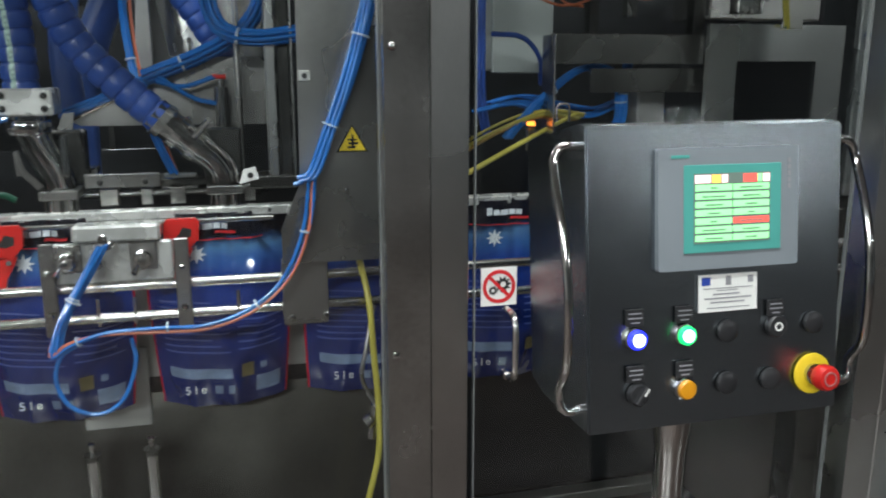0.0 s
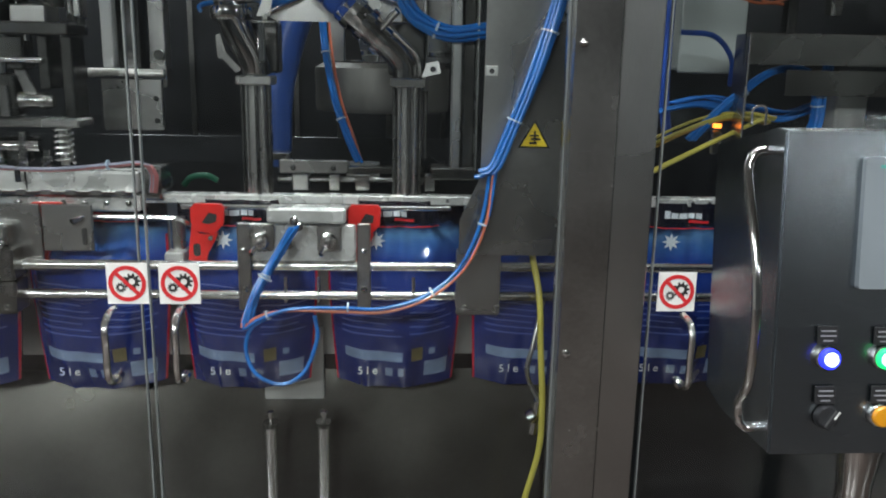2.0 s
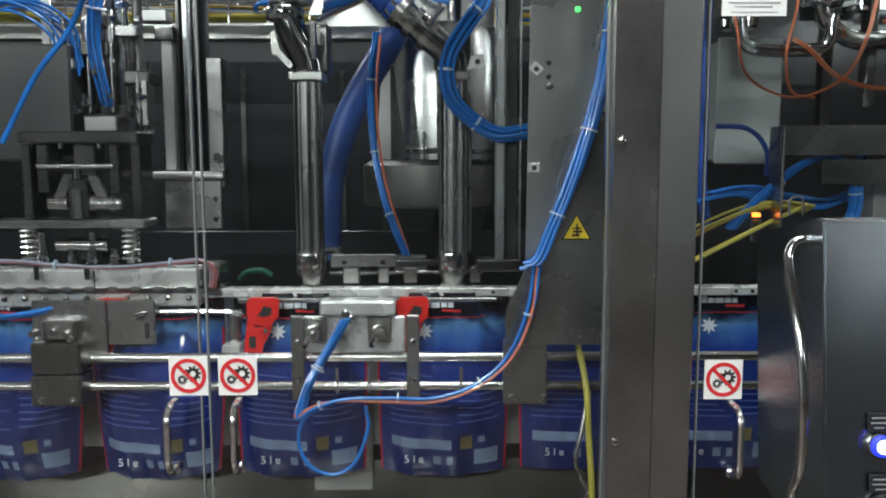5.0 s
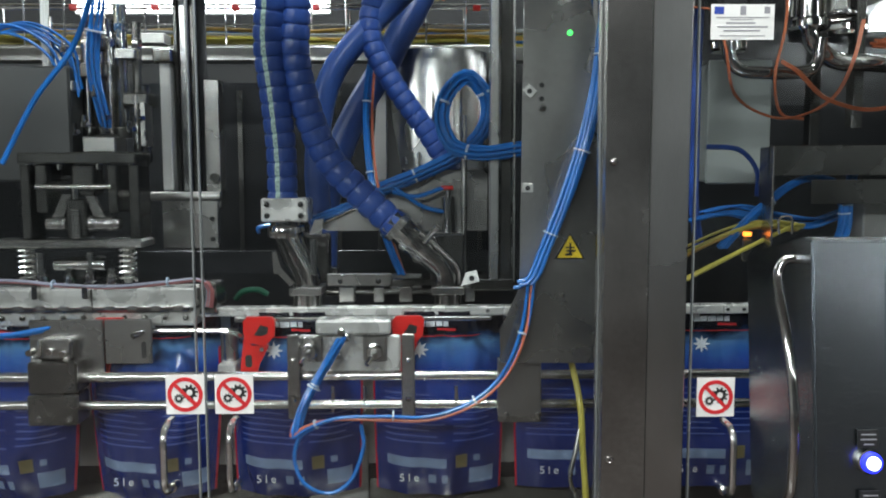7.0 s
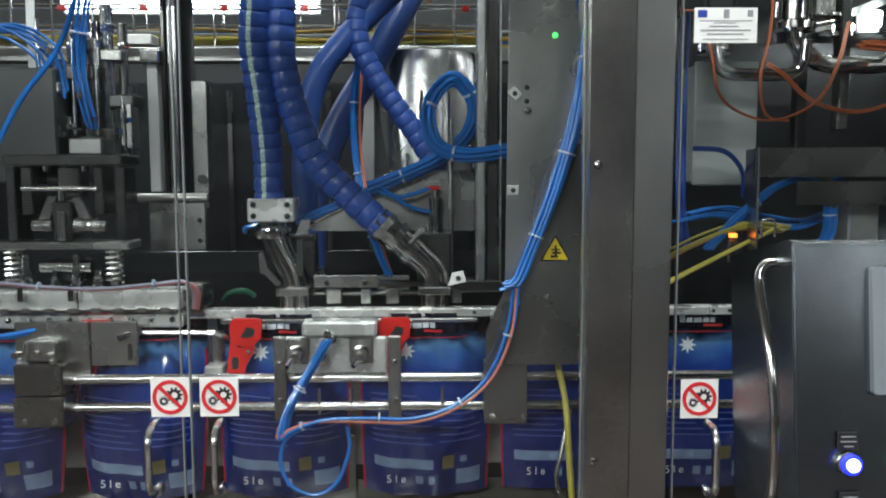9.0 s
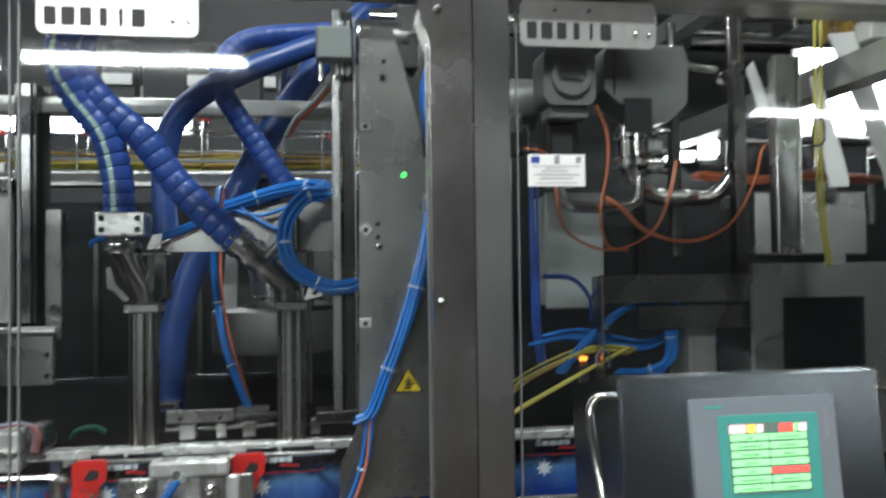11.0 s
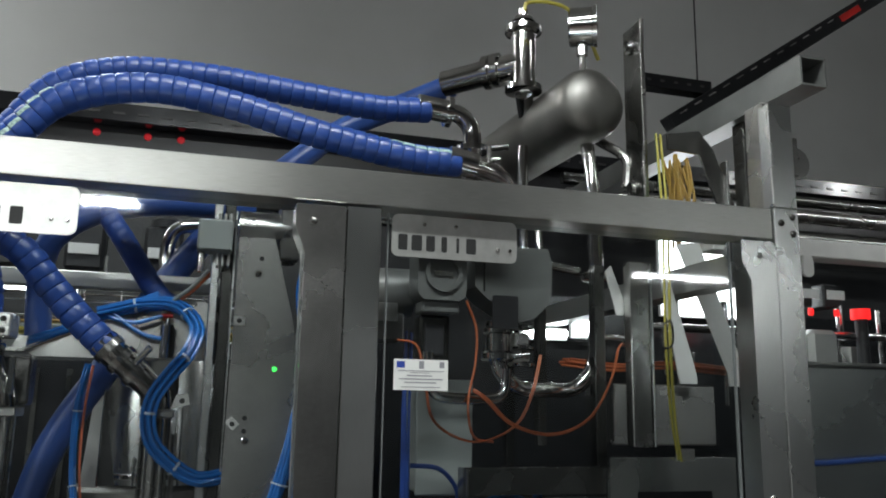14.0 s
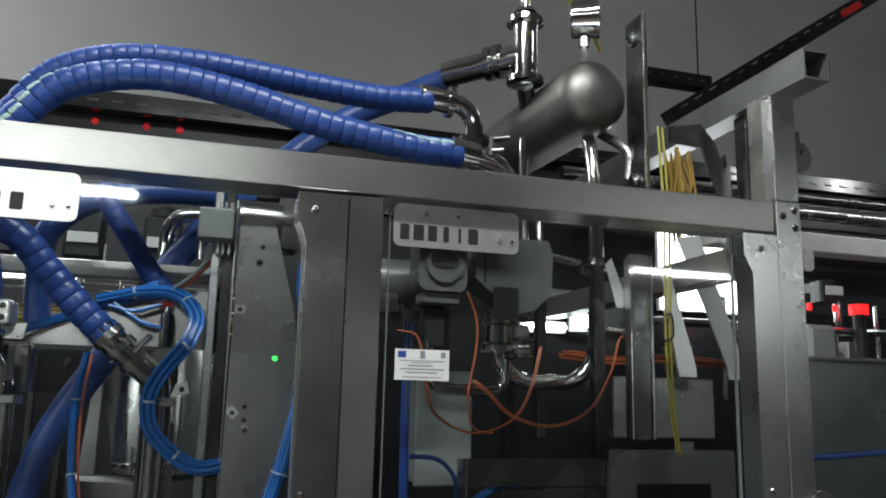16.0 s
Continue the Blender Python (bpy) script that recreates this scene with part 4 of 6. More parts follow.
# ---- red grippers ----
def gripper():
    t = thing("gripper", "red painted steel gripper arm with slots", "gripper", (0, 0, 0), "red grippers")
    part("jaw", prism([(-0.022, 0.0), (0.022, 0.0), (0.028, -0.006), (0.026, -0.034), (0.010, -0.052), (-0.020, -0.046), (-0.028, -0.030), (-0.028, -0.008)], -0.010, 0.0), RED, t)
    part("arm", prism([(-0.027, -0.034), (-0.014, -0.052), (0.016, -0.050), (0.010, -0.064), (-0.002, -0.086), (-0.006, -0.102), (-0.036, -0.104), (-0.033, -0.075)], -0.008, -0.001), RED, t)
    part("slot", prism([(0.002, -0.014), (0.016, -0.018), (0.014, -0.030), (0.002, -0.034), (-0.010, -0.032), (-0.004, -0.024)], -0.0108, -0.0101), INK, t)
    part("slot", prism(round_rect(-0.026, -0.014, -0.090, -0.068, 0.005), -0.0088, -0.0081), INK, t)
    part("pin", rod((0.004, -0.012, -0.058), (0.004, 0.03, -0.058), 0.004), ROD, t)
    return t


GRIPPERS = []
first_gripper = gripper()
for k in (-2, -1, 0):
    g = first_gripper if k == -2 else copy_thing(first_gripper, pose(0, 0, 0))
    GRIPPERS.append((SLOT0 + PITCH * (k - 0.5) + 0.078, g))


# ---- the filling head, which rides up and down ----
head = thing("filling_unit", "polished steel twin filling unit with elbows and arm plate", "filling unit", (0, 0, 0))


def nozzle(cx):
    n = part("nozzle", rod((cx, 1.43, 0.945), (cx, 1.43, 1.292), 0.0245, seg=28), STEEL_DULL, head, "long polished nozzle tube")
    for ox, rr, m in ((-0.022, 0.0030, STEEL_DARK), (-0.013, 0.0040, ROD), (0.003, 0.0035, STEEL_DARK), (0.014, 0.0045, ROD), (0.023, 0.0028, STEEL_DARK)):
        part("guide_rod", rod((cx + ox, 1.4045 + abs(ox) * 0.35, 0.95), (cx + ox, 1.4045 + abs(ox) * 0.35, 1.292), rr, seg=10), m, n)
    part("lower_collar", lathe([(0.0265, 0.955), (0.029, 0.96), (0.029, 0.985), (0.0265, 0.99)], (cx, 1.43, 0), "z", 24), CHROME, n)
    part("flange", box(cx - 0.030, cx + 0.030, 1.395, 1.465, 1.293, 1.308, 0.002), STEEL_DULL, n)
    part("tip", lathe([(0.024, 0.925), (0.018, 0.93), (0.024, 0.95)], (cx, 1.43, 0.0), "z", 20), STEEL_DULL, n)
    return n


n_left, n_right = nozzle(-0.270), nozzle(-0.012)
el = part("elbow", tube([(-0.270, 1.43, 1.309), (-0.275, 1.425, 1.335), (-0.292, 1.42, 1.37), (-0.305, 1.42, 1.41), (-0.309, 1.42, 1.455)], 0.026, 18, 18), CHROME_DARK, head, "curved polished elbow")
part("clamp", box(-0.345, -0.262, 1.385, 1.455, 1.428, 1.470, 0.003), ALU, el)
for bx in (-0.334, -0.274):
    for bz in (1.439, 1.459):
        bolt(el, bx, 1.385, bz, 0.0055, STEEL_DARK)
part("collar", lathe([(0.032, 1.398), (0.034, 1.402), (0.034, 1.416), (0.032, 1.420)], (-0.307, 1.42, 0), "z", 22), CHROME, el)
part("saddle", prism([(-0.325, 1.335), (-0.318, 1.335), (-0.296, 1.312), (-0.288, 1.318), (-0.312, 1.345), (-0.320, 1.375), (-0.327, 1.372)], 1.388, 1.394), STEEL_DULL, el)
part("rib", tube([(-0.262, 1.404, 1.312), (-0.266, 1.400, 1.338), (-0.282, 1.394, 1.372), (-0.296, 1.393, 1.400)], 0.004, 16, 8), ROD, el)
part("rib", tube([(-0.282, 1.404, 1.312), (-0.288, 1.400, 1.336), (-0.304, 1.394, 1.368), (-0.318, 1.393, 1.400)], 0.004, 16, 8), STEEL_DARK, el)
part("lug", prism([(-0.262, 1.405), (-0.240, 1.405), (-0.236, 1.432), (-0.252, 1.430)], 1.402, 1.408), STEEL_DULL, el)
part("handle_arm", box(-0.262, -0.250, 1.40, 1.41, 1.33, 1.395, 0.002), CHROME, el)
part("air_tubes", tube([(-0.33, 1.39, 1.424), (-0.348, 1.38, 1.418), (-0.35, 1.39, 1.41)], 0.004, 8), BLUE_TUBE, el)
el = part("elbow", tube([(-0.012, 1.43, 1.309), (-0.014, 1.43, 1.330), (-0.030, 1.43, 1.352), (-0.062, 1.43, 1.378), (-0.112, 1.43, 1.422)], 0.025, 20, 18), CHROME_DARK, head, "curved polished elbow")
for s in (0.30, 0.62, 0.9):
    c = Vector((-0.030, 1.43, 1.352)).lerp(Vector((-0.112, 1.43, 1.422)), s)
    d = Vector((-0.74, 0, 0.67))
    part("collar", rod(c - d * 0.007, c + d * 0.007, 0.0305, seg=22), CHROME if s < 0.8 else STEEL_DULL, el)
part("toggle", rod((-0.055, 1.405, 1.39), (-0.030, 1.39, 1.418), 0.006), CHROME, el)
part("ferrule", rod((-0.118, 1.43, 1.428), (-0.086, 1.43, 1.399), 0.0285, 0.026, seg=8), CHROME, el)
part("rib", tube([(-0.004, 1.404, 1.312), (-0.012, 1.402, 1.338), (-0.040, 1.402, 1.366), (-0.080, 1.403, 1.400)], 0.004, 16, 8), STEEL_DARK, el)
part("rib", tube([(0.010, 1.412, 1.312), (0.004, 1.412, 1.345), (-0.024, 1.412, 1.374), (-0.062, 1.410, 1.408)], 0.004, 16, 8), ROD, el)
part("body", box(-0.045, 0.020, 1.44, 1.50, 1.312, 1.402, 0.004), STEEL_DARK, head)
part("body", box(-0.290, -0.235, 1.455, 1.51, 1.312, 1.400, 0.004), STEEL_DARK, head)
fl = part("flag_plate", prism([(0.012, 1.310), (0.045, 1.318), (0.040, 1.338), (0.020, 1.334)], 1.396, 1.400), WHITE, head, "small white lug plate")
part("hole", lathe([(0.005, 0), (0.005, -0.001), (0.001, -0.001)], (0.031, 1.3955, 1.324), "y", 12), INK, fl)
part("arm_plate", prism([(-0.262, 1.412), (-0.245, 1.403), (0.068, 1.402), (0.068, 1.512), (0.058, 1.520), (-0.022, 1.520)], 1.515, 1.523), STEEL_DULL, head, "sloping triangular arm plate")
part("arm_edge", rod((-0.262, 1.512, 1.414), (-0.022, 1.512, 1.522), 0.0045), ROD, head)
cy = part("cylinder", rod((-0.009, 1.49, 1.385), (-0.009, 1.49, 1.468), 0.0125, seg=20), CHROME, head, "small steel air cylinder")
part("rod", rod((-0.009, 1.49, 1.468), (-0.009, 1.49, 1.490), 0.004), ROD, cy)
part("fitting", rod((-0.022, 1.485, 1.486), (0.0, 1.485, 1.486), 0.004), RED, cy)
part("slide_block", box(0.070, 0.104, 1.45, 1.52, 1.395, 1.52, 0.003), BLACK, head)
part("slide_plate", box(0.072, 0.100, 1.444, 1.4495, 1.475, 1.492, 0.001), STEEL_DULL, head)
part("air_line", tube([(-0.018, 1.485, 1.486), (-0.07, 1.48, 1.470), (-0.115, 1.48, 1.478)], 0.004, 14), BLUE_TUBE, head)
part("air_line", tube([(-0.018, 1.485, 1.440), (-0.06, 1.48, 1.452), (-0.115, 1.48, 1.490)], 0.004, 14), BLUE_TUBE, head)
part("air_line", tube([(-0.27, 1.49, 1.420), (-0.20, 1.50, 1.448), (-0.12, 1.50, 1.484), (-0.03, 1.50, 1.525)], 0.0055, 20), BLUE_TUBE, head)
part("air_line", tube([(-0.27, 1.497, 1.428), (-0.20, 1.505, 1.456), (-0.12, 1.505, 1.492), (-0.03, 1.505, 1.532)], 0.0045, 20), BLUE_TUBE, head)


# ---- hoses of rigid rings, from the head to the manifold ----
def ring_mesh(r, length, striped, kind):
    bm = bmesh.new()
    if kind == "ribbed":
        prof = [(0.91 * r, -0.58), (0.92 * r, -0.47), (1.0 * r, -0.44), (1.03 * r, -0.34), (1.03 * r, 0.18), (1.0 * r, 0.38), (0.92 * r, 0.45), (0.91 * r, 0.52)]
    else:
        prof = [(0.99 * r, -0.7), (r, -0.3), (r, 0.3), (0.99 * r, 0.7)]
    n = 20
    rows = [[bm.verts.new((q * math.cos(2 * math.pi * k / n), q * math.sin(2 * math.pi * k / n), s * length)) for k in range(n)] for q, s in prof]
    for a, b in zip(rows, rows[1:]):
        for k in range(n):
            f = bm.faces.new((a[k], a[(k + 1) % n], b[(k + 1) % n], b[k]))
            if striped and k == 0:
                f.material_index = 1
    bm.faces.new(rows[0][::-1])
    bm.faces.new(rows[-1])
    return bm


def ring_poses(pts, n, turning=False):
    """Poses along the line through pts; each ring's own x faces the front, or turns away over the arch."""
    line = spline(pts, n)
    out = []
    for i, p in enumerate(line):
        t = (line[min(i + 1, n - 1)] - line[max(i - 1, 0)]).normalized()
        x = Vector((-0.35, -1, 0.1))
        x = (x - t * x.dot(t)).normalized()
        if turning:
            f = i / (n - 1)
            a = 2.2 * min(1, max(0, (f - 0.38) / 0.16)) - 1.5 * min(1, max(0, (f - 0.80) / 0.15))
            x = Matrix.Rotation(-a, 3, t) @ x
        y = t.cross(x)
        out.append(Matrix.Translation(p) @ Matrix((x, y, t)).transposed().to_4x4())
    return out


MOVING = []


def ring_hose(name, label, down, up, r, spacing, mat, striped=False, kind="ribbed", category="hose"):
    t = thing(name, label, category, (0, 0, 0), "blue hoses")
    length = sum((Vector(b) - Vector(a)).length for a, b in zip(down, down[1:]))
    n = max(4, round(length / spacing))
    me = to_mesh("ring", ring_mesh(r, spacing, striped, kind), mat, STRIPE)
    obs = []
    for m in ring_poses(down, n, striped):
        ob = new("ring", me)
        ob.parent = t
        ob.matrix_basis = m
        obs.append(ob)
    if down is not up:
        MOVING.append((obs, down, up, n, striped))
    return t


ring_hose("filling_hose", "blue ribbed hose arching from filling head to manifold",
          [(-0.112, 1.43, 1.422), (-0.17, 1.43, 1.476), (-0.228, 1.43, 1.54), (-0.262, 1.42, 1.62), (-0.283, 1.41, 1.722), (-0.28, 1.4, 1.83), (-0.3, 1.38, 1.97), (-0.28, 1.4, 2.11), (-0.22, 1.43, 2.198), (-0.12, 1.45, 2.258), (0.024, 1.45, 2.288), (0.19, 1.45, 2.293), (0.37, 1.45, 2.3), (0.485, 1.45, 2.320)],
          [(-0.112, 1.43, 1.782), (-0.16, 1.43, 1.828), (-0.215, 1.43, 1.888), (-0.278, 1.42, 1.955), (-0.38, 1.41, 1.99), (-0.44, 1.40, 2.03), (-0.39, 1.42, 2.10), (-0.322, 1.45, 2.175), (-0.252, 1.45, 2.270), (-0.137, 1.45, 2.320), (0.024, 1.45, 2.329), (0.19, 1.45, 2.318), (0.37, 1.45, 2.306), (0.485, 1.45, 2.312)],
          0.0265, 0.026, BLUE_HOSE)
ring_hose("filling_hose", "blue ribbed hose with pale printed stripe arching to manifold",
          [(-0.311, 1.42, 1.468), (-0.312, 1.42, 1.55), (-0.318, 1.41, 1.64), (-0.327, 1.4, 1.74), (-0.318, 1.38, 1.84), (-0.32, 1.35, 1.97), (-0.27, 1.32, 2.09), (-0.17, 1.3, 2.18), (-0.06, 1.3, 2.203), (0.082, 1.3, 2.203), (0.24, 1.3, 2.180), (0.405, 1.3, 2.158), (0.51, 1.3, 2.152)],
          [(-0.311, 1.42, 1.828), (-0.318, 1.42, 1.89), (-0.345, 1.41, 1.95), (-0.41, 1.4, 1.985), (-0.45, 1.37, 2.02), (-0.39, 1.33, 2.055), (-0.292, 1.3, 2.105), (-0.205, 1.3, 2.195), (-0.068, 1.3, 2.234), (0.082, 1.3, 2.220), (0.24, 1.3, 2.182), (0.405, 1.3, 2.156), (0.51, 1.3, 2.152)],
          0.0265, 0.026, BLUE_HOSE, True)
ring_hose("return_hose", "blue hose behind the filling head",
          [(-0.262, 1.55, 1.43), (-0.267, 1.55, 1.52), (-0.258, 1.55, 1.62), (-0.236, 1.55, 1.70), (-0.190, 1.55, 1.765), (-0.09, 1.57, 1.87), (0.08, 1.62, 2.03), (0.32, 1.66, 2.10)],
          [(-0.246, 1.55, 1.79), (-0.252, 1.55, 1.87), (-0.254, 1.55, 1.946), (-0.235, 1.55, 2.0), (-0.17, 1.55, 2.05), (-0.05, 1.57, 2.085), (0.12, 1.62, 2.10), (0.32, 1.66, 2.10)],
          0.024, 0.020, BLUE_BIG, False, "smooth")
ring_hose("return_hose", "blue ribbed hose running down to the arm plate",
          [(-0.005, 1.545, 1.525), (-0.048, 1.545, 1.594), (-0.087, 1.545, 1.648), (-0.130, 1.545, 1.714), (-0.156, 1.545, 1.775), (-0.150, 1.55, 1.85), (-0.09, 1.56, 1.95), (0.03, 1.60, 2.03), (0.17, 1.63, 2.07), (0.33, 1.64, 2.09)],
          [(-0.005, 1.545, 1.862), (-0.040, 1.545, 1.900), (-0.071, 1.545, 1.945), (-0.108, 1.545, 2.001), (-0.138, 1.545, 2.045), (-0.147, 1.55, 2.080), (-0.115, 1.57, 2.102), (-0.03, 1.60, 2.095), (0.12, 1.63, 2.095), (0.33, 1.64, 2.09)],
          0.021, 0.022, BLUE_HOSE, False, "ribbed")
BIG = [(0.657, 1.81, 2.535), (0.540, 1.87, 2.488), (0.382, 1.90, 2.41), (0.240, 1.88, 2.285), (0.102, 1.82, 2.138), (-0.028, 1.79, 1.960), (-0.100, 1.76, 1.83), (-0.150, 1.75, 1.735), (-0.202, 1.75, 1.65), (-0.240, 1.75, 1.57), (-0.265, 1.75, 1.486), (-0.278, 1.75, 1.42), (-0.284, 1.75, 1.28)]
solo("suction_hose", tube(BIG, 0.031, 90, 20), BLUE_BIG, "thick smooth blue suction hose", "hose", "blue hoses")

# the bundle of air tubes that follows the arm
bundle = thing("air_tube_bundle", "coiled bundle of bright blue air tubes with cable ties", "air tubes")
COIL_DOWN = [(-0.126, 1.487, 1.487), (-0.044, 1.487, 1.520), (0.020, 1.48, 1.555), (0.058, 1.46, 1.600), (0.062, 1.45, 1.650), (0.026, 1.44, 1.690), (-0.012, 1.43, 1.660), (-0.024, 1.42, 1.610), (-0.004, 1.41, 1.562), (0.050, 1.40, 1.548), (0.122, 1.39, 1.556)]
COIL_UP = [(-0.126, 1.487, 1.847), (-0.053, 1.487, 1.866), (0.007, 1.47, 1.862), (0.044, 1.42, 1.82), (0.034, 1.39, 1.77), (0.006, 1.375, 1.730), (-0.020, 1.372, 1.685), (-0.024, 1.375, 1.635), (-0.002, 1.38, 1.590), (0.060, 1.385, 1.546), (0.122, 1.39, 1.550)]
bm = bmesh.new()
for a in range(7):
    rr = 0.0125 - 0.004 * (a % 2)
    ox, oy = (rr * math.cos(a * math.pi / 3 + 0.3), rr * math.sin(a * math.pi / 3 + 0.3)) if a else (0, 0)
    bm_rod(bm, (ox, oy, -0.0105), (ox, oy, 0.0105), 0.0035, seg=8)
me = to_mesh("tube_piece", bm, BLUE_TUBE)
bm = bm_rod(bmesh.new(), (0, 0, -0.002), (0, 0, 0.002), 0.0142, seg=12)
tie = to_mesh("cable_tie", bm, TIE)
NB = 44
obs = []
for i, m in enumerate(ring_poses(COIL_DOWN, NB)):
    ob = new("tube_piece", me)
    ob.parent = bundle
    ob.matrix_basis = m
    obs.append(ob)
    if i % 8 == 4:
        k = new("cable_tie", tie)
        k.parent = ob
MOVING.append((obs, COIL_DOWN, COIL_UP, NB, False))


def strands(name, label, pts, count, r, spread, mat, n=40, seed=1, category="air tubes", ties=0):
    """A loose bundle of tubes along pts, each strand a part, with cable ties."""
    t = thing(name, label, category, tuple(pts[-1]))
    rnd = random.Random(seed)
    line = spline(pts, n)
    for k in range(count):
        a = 2 * math.pi * k / count + rnd.random()
        rr = spread * (0.35 + 0.65 * rnd.random()) if count > 1 else 0
        ph = rnd.random() * 6
        q = [p + Vector((rr * math.cos(a + 0.6 * math.sin(ph + 3 * i / n)), rr * 0.7 * math.sin(a + 0.6 * math.sin(ph + 3 * i / n)), rr * 0.6 * math.sin(a + ph))) for i, p in enumerate(line)]
        part("strand", bm_tube(bmesh.new(), q, r, 8), mat[k % len(mat)] if isinstance(mat, list) else mat, t)
    for k in range(ties):
        i = int((k + 0.7) * n / (ties + 0.4))
        i = min(max(i, 1), n - 2)
        d = (line[i + 1] - line[i - 1]).normalized()
        part("cable_tie", rod(line[i] - d * 0.0013, line[i] + d * 0.0013, spread * 0.85 + r, seg=14), TIE, t)
    return t


# air tubes on the cover plate, rails and clamp unit
strands("air_tube_bundle", "bundle of blue air tubes tied along the cover plate", [(0.246, 1.262, 1.80), (0.226, 1.245, 1.67), (0.207, 1.24, 1.58), (0.176, 1.24, 1.48), (0.140, 1.24, 1.39), (0.118, 1.24, 1.340), (0.100, 1.243, 1.333)], 8, 0.0035, 0.013, BLUE_TUBE, 40, 3, "air tubes", 3)
solo("air_tube", tube([(0.216, 1.25, 1.62), (0.190, 1.25, 1.50), (0.150, 1.248, 1.39), (0.122, 1.245, 1.335), (0.112, 1.24, 1.26), (0.080, 1.24, 1.184), (0.024, 1.24, 1.134), (-0.046, 1.24, 1.110), (-0.12, 1.24, 1.110), (-0.2, 1.24, 1.112), (-0.252, 1.245, 1.098), (-0.275, 1.25, 1.078), (-0.270, 1.255, 1.105), (-0.235, 1.27, 1.165)], 0.0028, 90), ORANGE_TUBE, "thin orange air tube", "air tube")
strands("air_tube_bundle", "two blue air tubes sagging across the rails", [(0.120, 1.244, 1.345), (0.106, 1.24, 1.258), (0.072, 1.24, 1.183), (0.018, 1.24, 1.138), (-0.05, 1.24, 1.117), (-0.12, 1.24, 1.118), (-0.194, 1.24, 1.116), (-0.245, 1.245, 1.098), (-0.272, 1.25, 1.080), (-0.262, 1.255, 1.115), (-0.225, 1.27, 1.185), (-0.190, 1.285, 1.240)], 2, 0.0030, 0.006, BLUE_TUBE, 80, 5, "air tubes", 5)
strands("air_tube_bundle", "blue air tubes rising to the clamp unit fittings", [(-0.270, 1.25, 1.085), (-0.255, 1.262, 1.130), (-0.222, 1.275, 1.190), (-0.198, 1.285, 1.235)], 4, 0.0028, 0.011, BLUE_TUBE, 24, 8, "air tubes", 1)
solo("air_tube", tube([(-0.235, 1.25, 1.097), (-0.262, 1.25, 1.078), (-0.271, 1.25, 1.040), (-0.255, 1.25, 1.000), (-0.215, 1.25, 0.983), (-0.178, 1.25, 1.005), (-0.157, 1.25, 1.060), (-0.160, 1.25, 1.100)], 0.0034, 50), BLUE_TUBE, "loop of blue air tube hanging below the rails", "air tube")
solo("yellow_cable", tube([(0.200, 1.345, 1.20), (0.212, 1.30, 1.12), (0.217, 1.29, 1.03), (0.224, 1.29, 0.93), (0.222, 1.29, 0.84), (0.200, 1.29, 0.74), (0.18, 1.29, 0.60), (0.20, 1.3, 0.511)], 0.0055, 50), YELLOW_CABLE, "yellow cable hanging beside the post", "cable")
v = thing("connector", "steel plug connector on a hanging cable", "connector", (0.215, 1.31, 0.88))
part("plug", rod((0.214, 1.31, 0.865), (0.222, 1.31, 0.925), 0.0095), CHROME, v)
part("nut", rod((0.206, 1.31, 0.892), (0.216, 1.31, 0.900), 0.013), CHROME, v)
part("lead", tube([(0.222, 1.31, 0.925), (0.200, 1.315, 0.975), (0.210, 1.32, 1.03), (0.226, 1.335, 1.10)], 0.004, 24), STEEL_DULL, v)
solo("air_tube", tube([(-0.72, 1.24, 1.53), (-0.668, 1.25, 1.632), (-0.612, 1.26, 1.711), (-0.587, 1.28, 1.80), (-0.585, 1.32, 1.95)], 0.0045, 40), BLUE_TUBE, "single blue air tube running diagonally", "air tube")
strands("air_tube_bundle", "blue air tubes lying along the sensor block", [(-0.95, 1.33, 1.245), (-0.80, 1.33, 1.235), (-0.72, 1.34, 1.243), (-0.69, 1.355, 1.252)], 3, 0.004, 0.006, BLUE_TUBE, 24, 11)


# ---- sealing station ----
jaw = thing("sealing_station", "dark steel sealing station with springs, linkage and bright bar", "sealing machine", (-0.66, 1.42, 1.24))
part("top_plate", box(-0.768, -0.560, 1.38, 1.46, 1.532, 1.552, 0.003), STEEL_DARK, jaw)
for x0, x1 in ((-0.768, -0.752), (-0.578, -0.560), (-0.742, -0.722), (-0.615, -0.598)):
    part("column", box(x0, x1, 1.39, 1.45, 1.398 if x0 < -0.75 or x0 > -0.58 else 1.445, 1.530, 0.002), STEEL_DARK, jaw)
part("cross_rod", rod((-0.738, 1.385, 1.492), (-0.606, 1.385, 1.492), 0.0045), ROD, jaw)
part("lower_plate", box(-0.83, -0.556, 1.385, 1.455, 1.383, 1.397, 0.003), STEEL_DULL, jaw)
for lx in (-0.712, -0.632):
    part("link", prism([(lx - 0.010, 1.43), (lx + 0.010, 1.43), (lx * 0.5 - 0.336 + 0.008, 1.478), (lx * 0.5 - 0.336 - 0.008, 1.478)], 1.40, 1.41), STEEL_DULL, jaw)
part("pivot", rod((-0.724, 1.395, 1.426), (-0.690, 1.395, 1.426), 0.012), CHROME, jaw)
part("pivot", rod((-0.650, 1.395, 1.426), (-0.600, 1.395, 1.426), 0.012), CHROME, jaw)
part("centre_block", box(-0.690, -0.655, 1.39, 1.43, 1.400, 1.470, 0.003), STEEL_DARK, jaw)
part("centre_link", box(-0.680, -0.640, 1.395, 1.44, 1.475, 1.530, 0.003), STEEL_DARK, jaw)
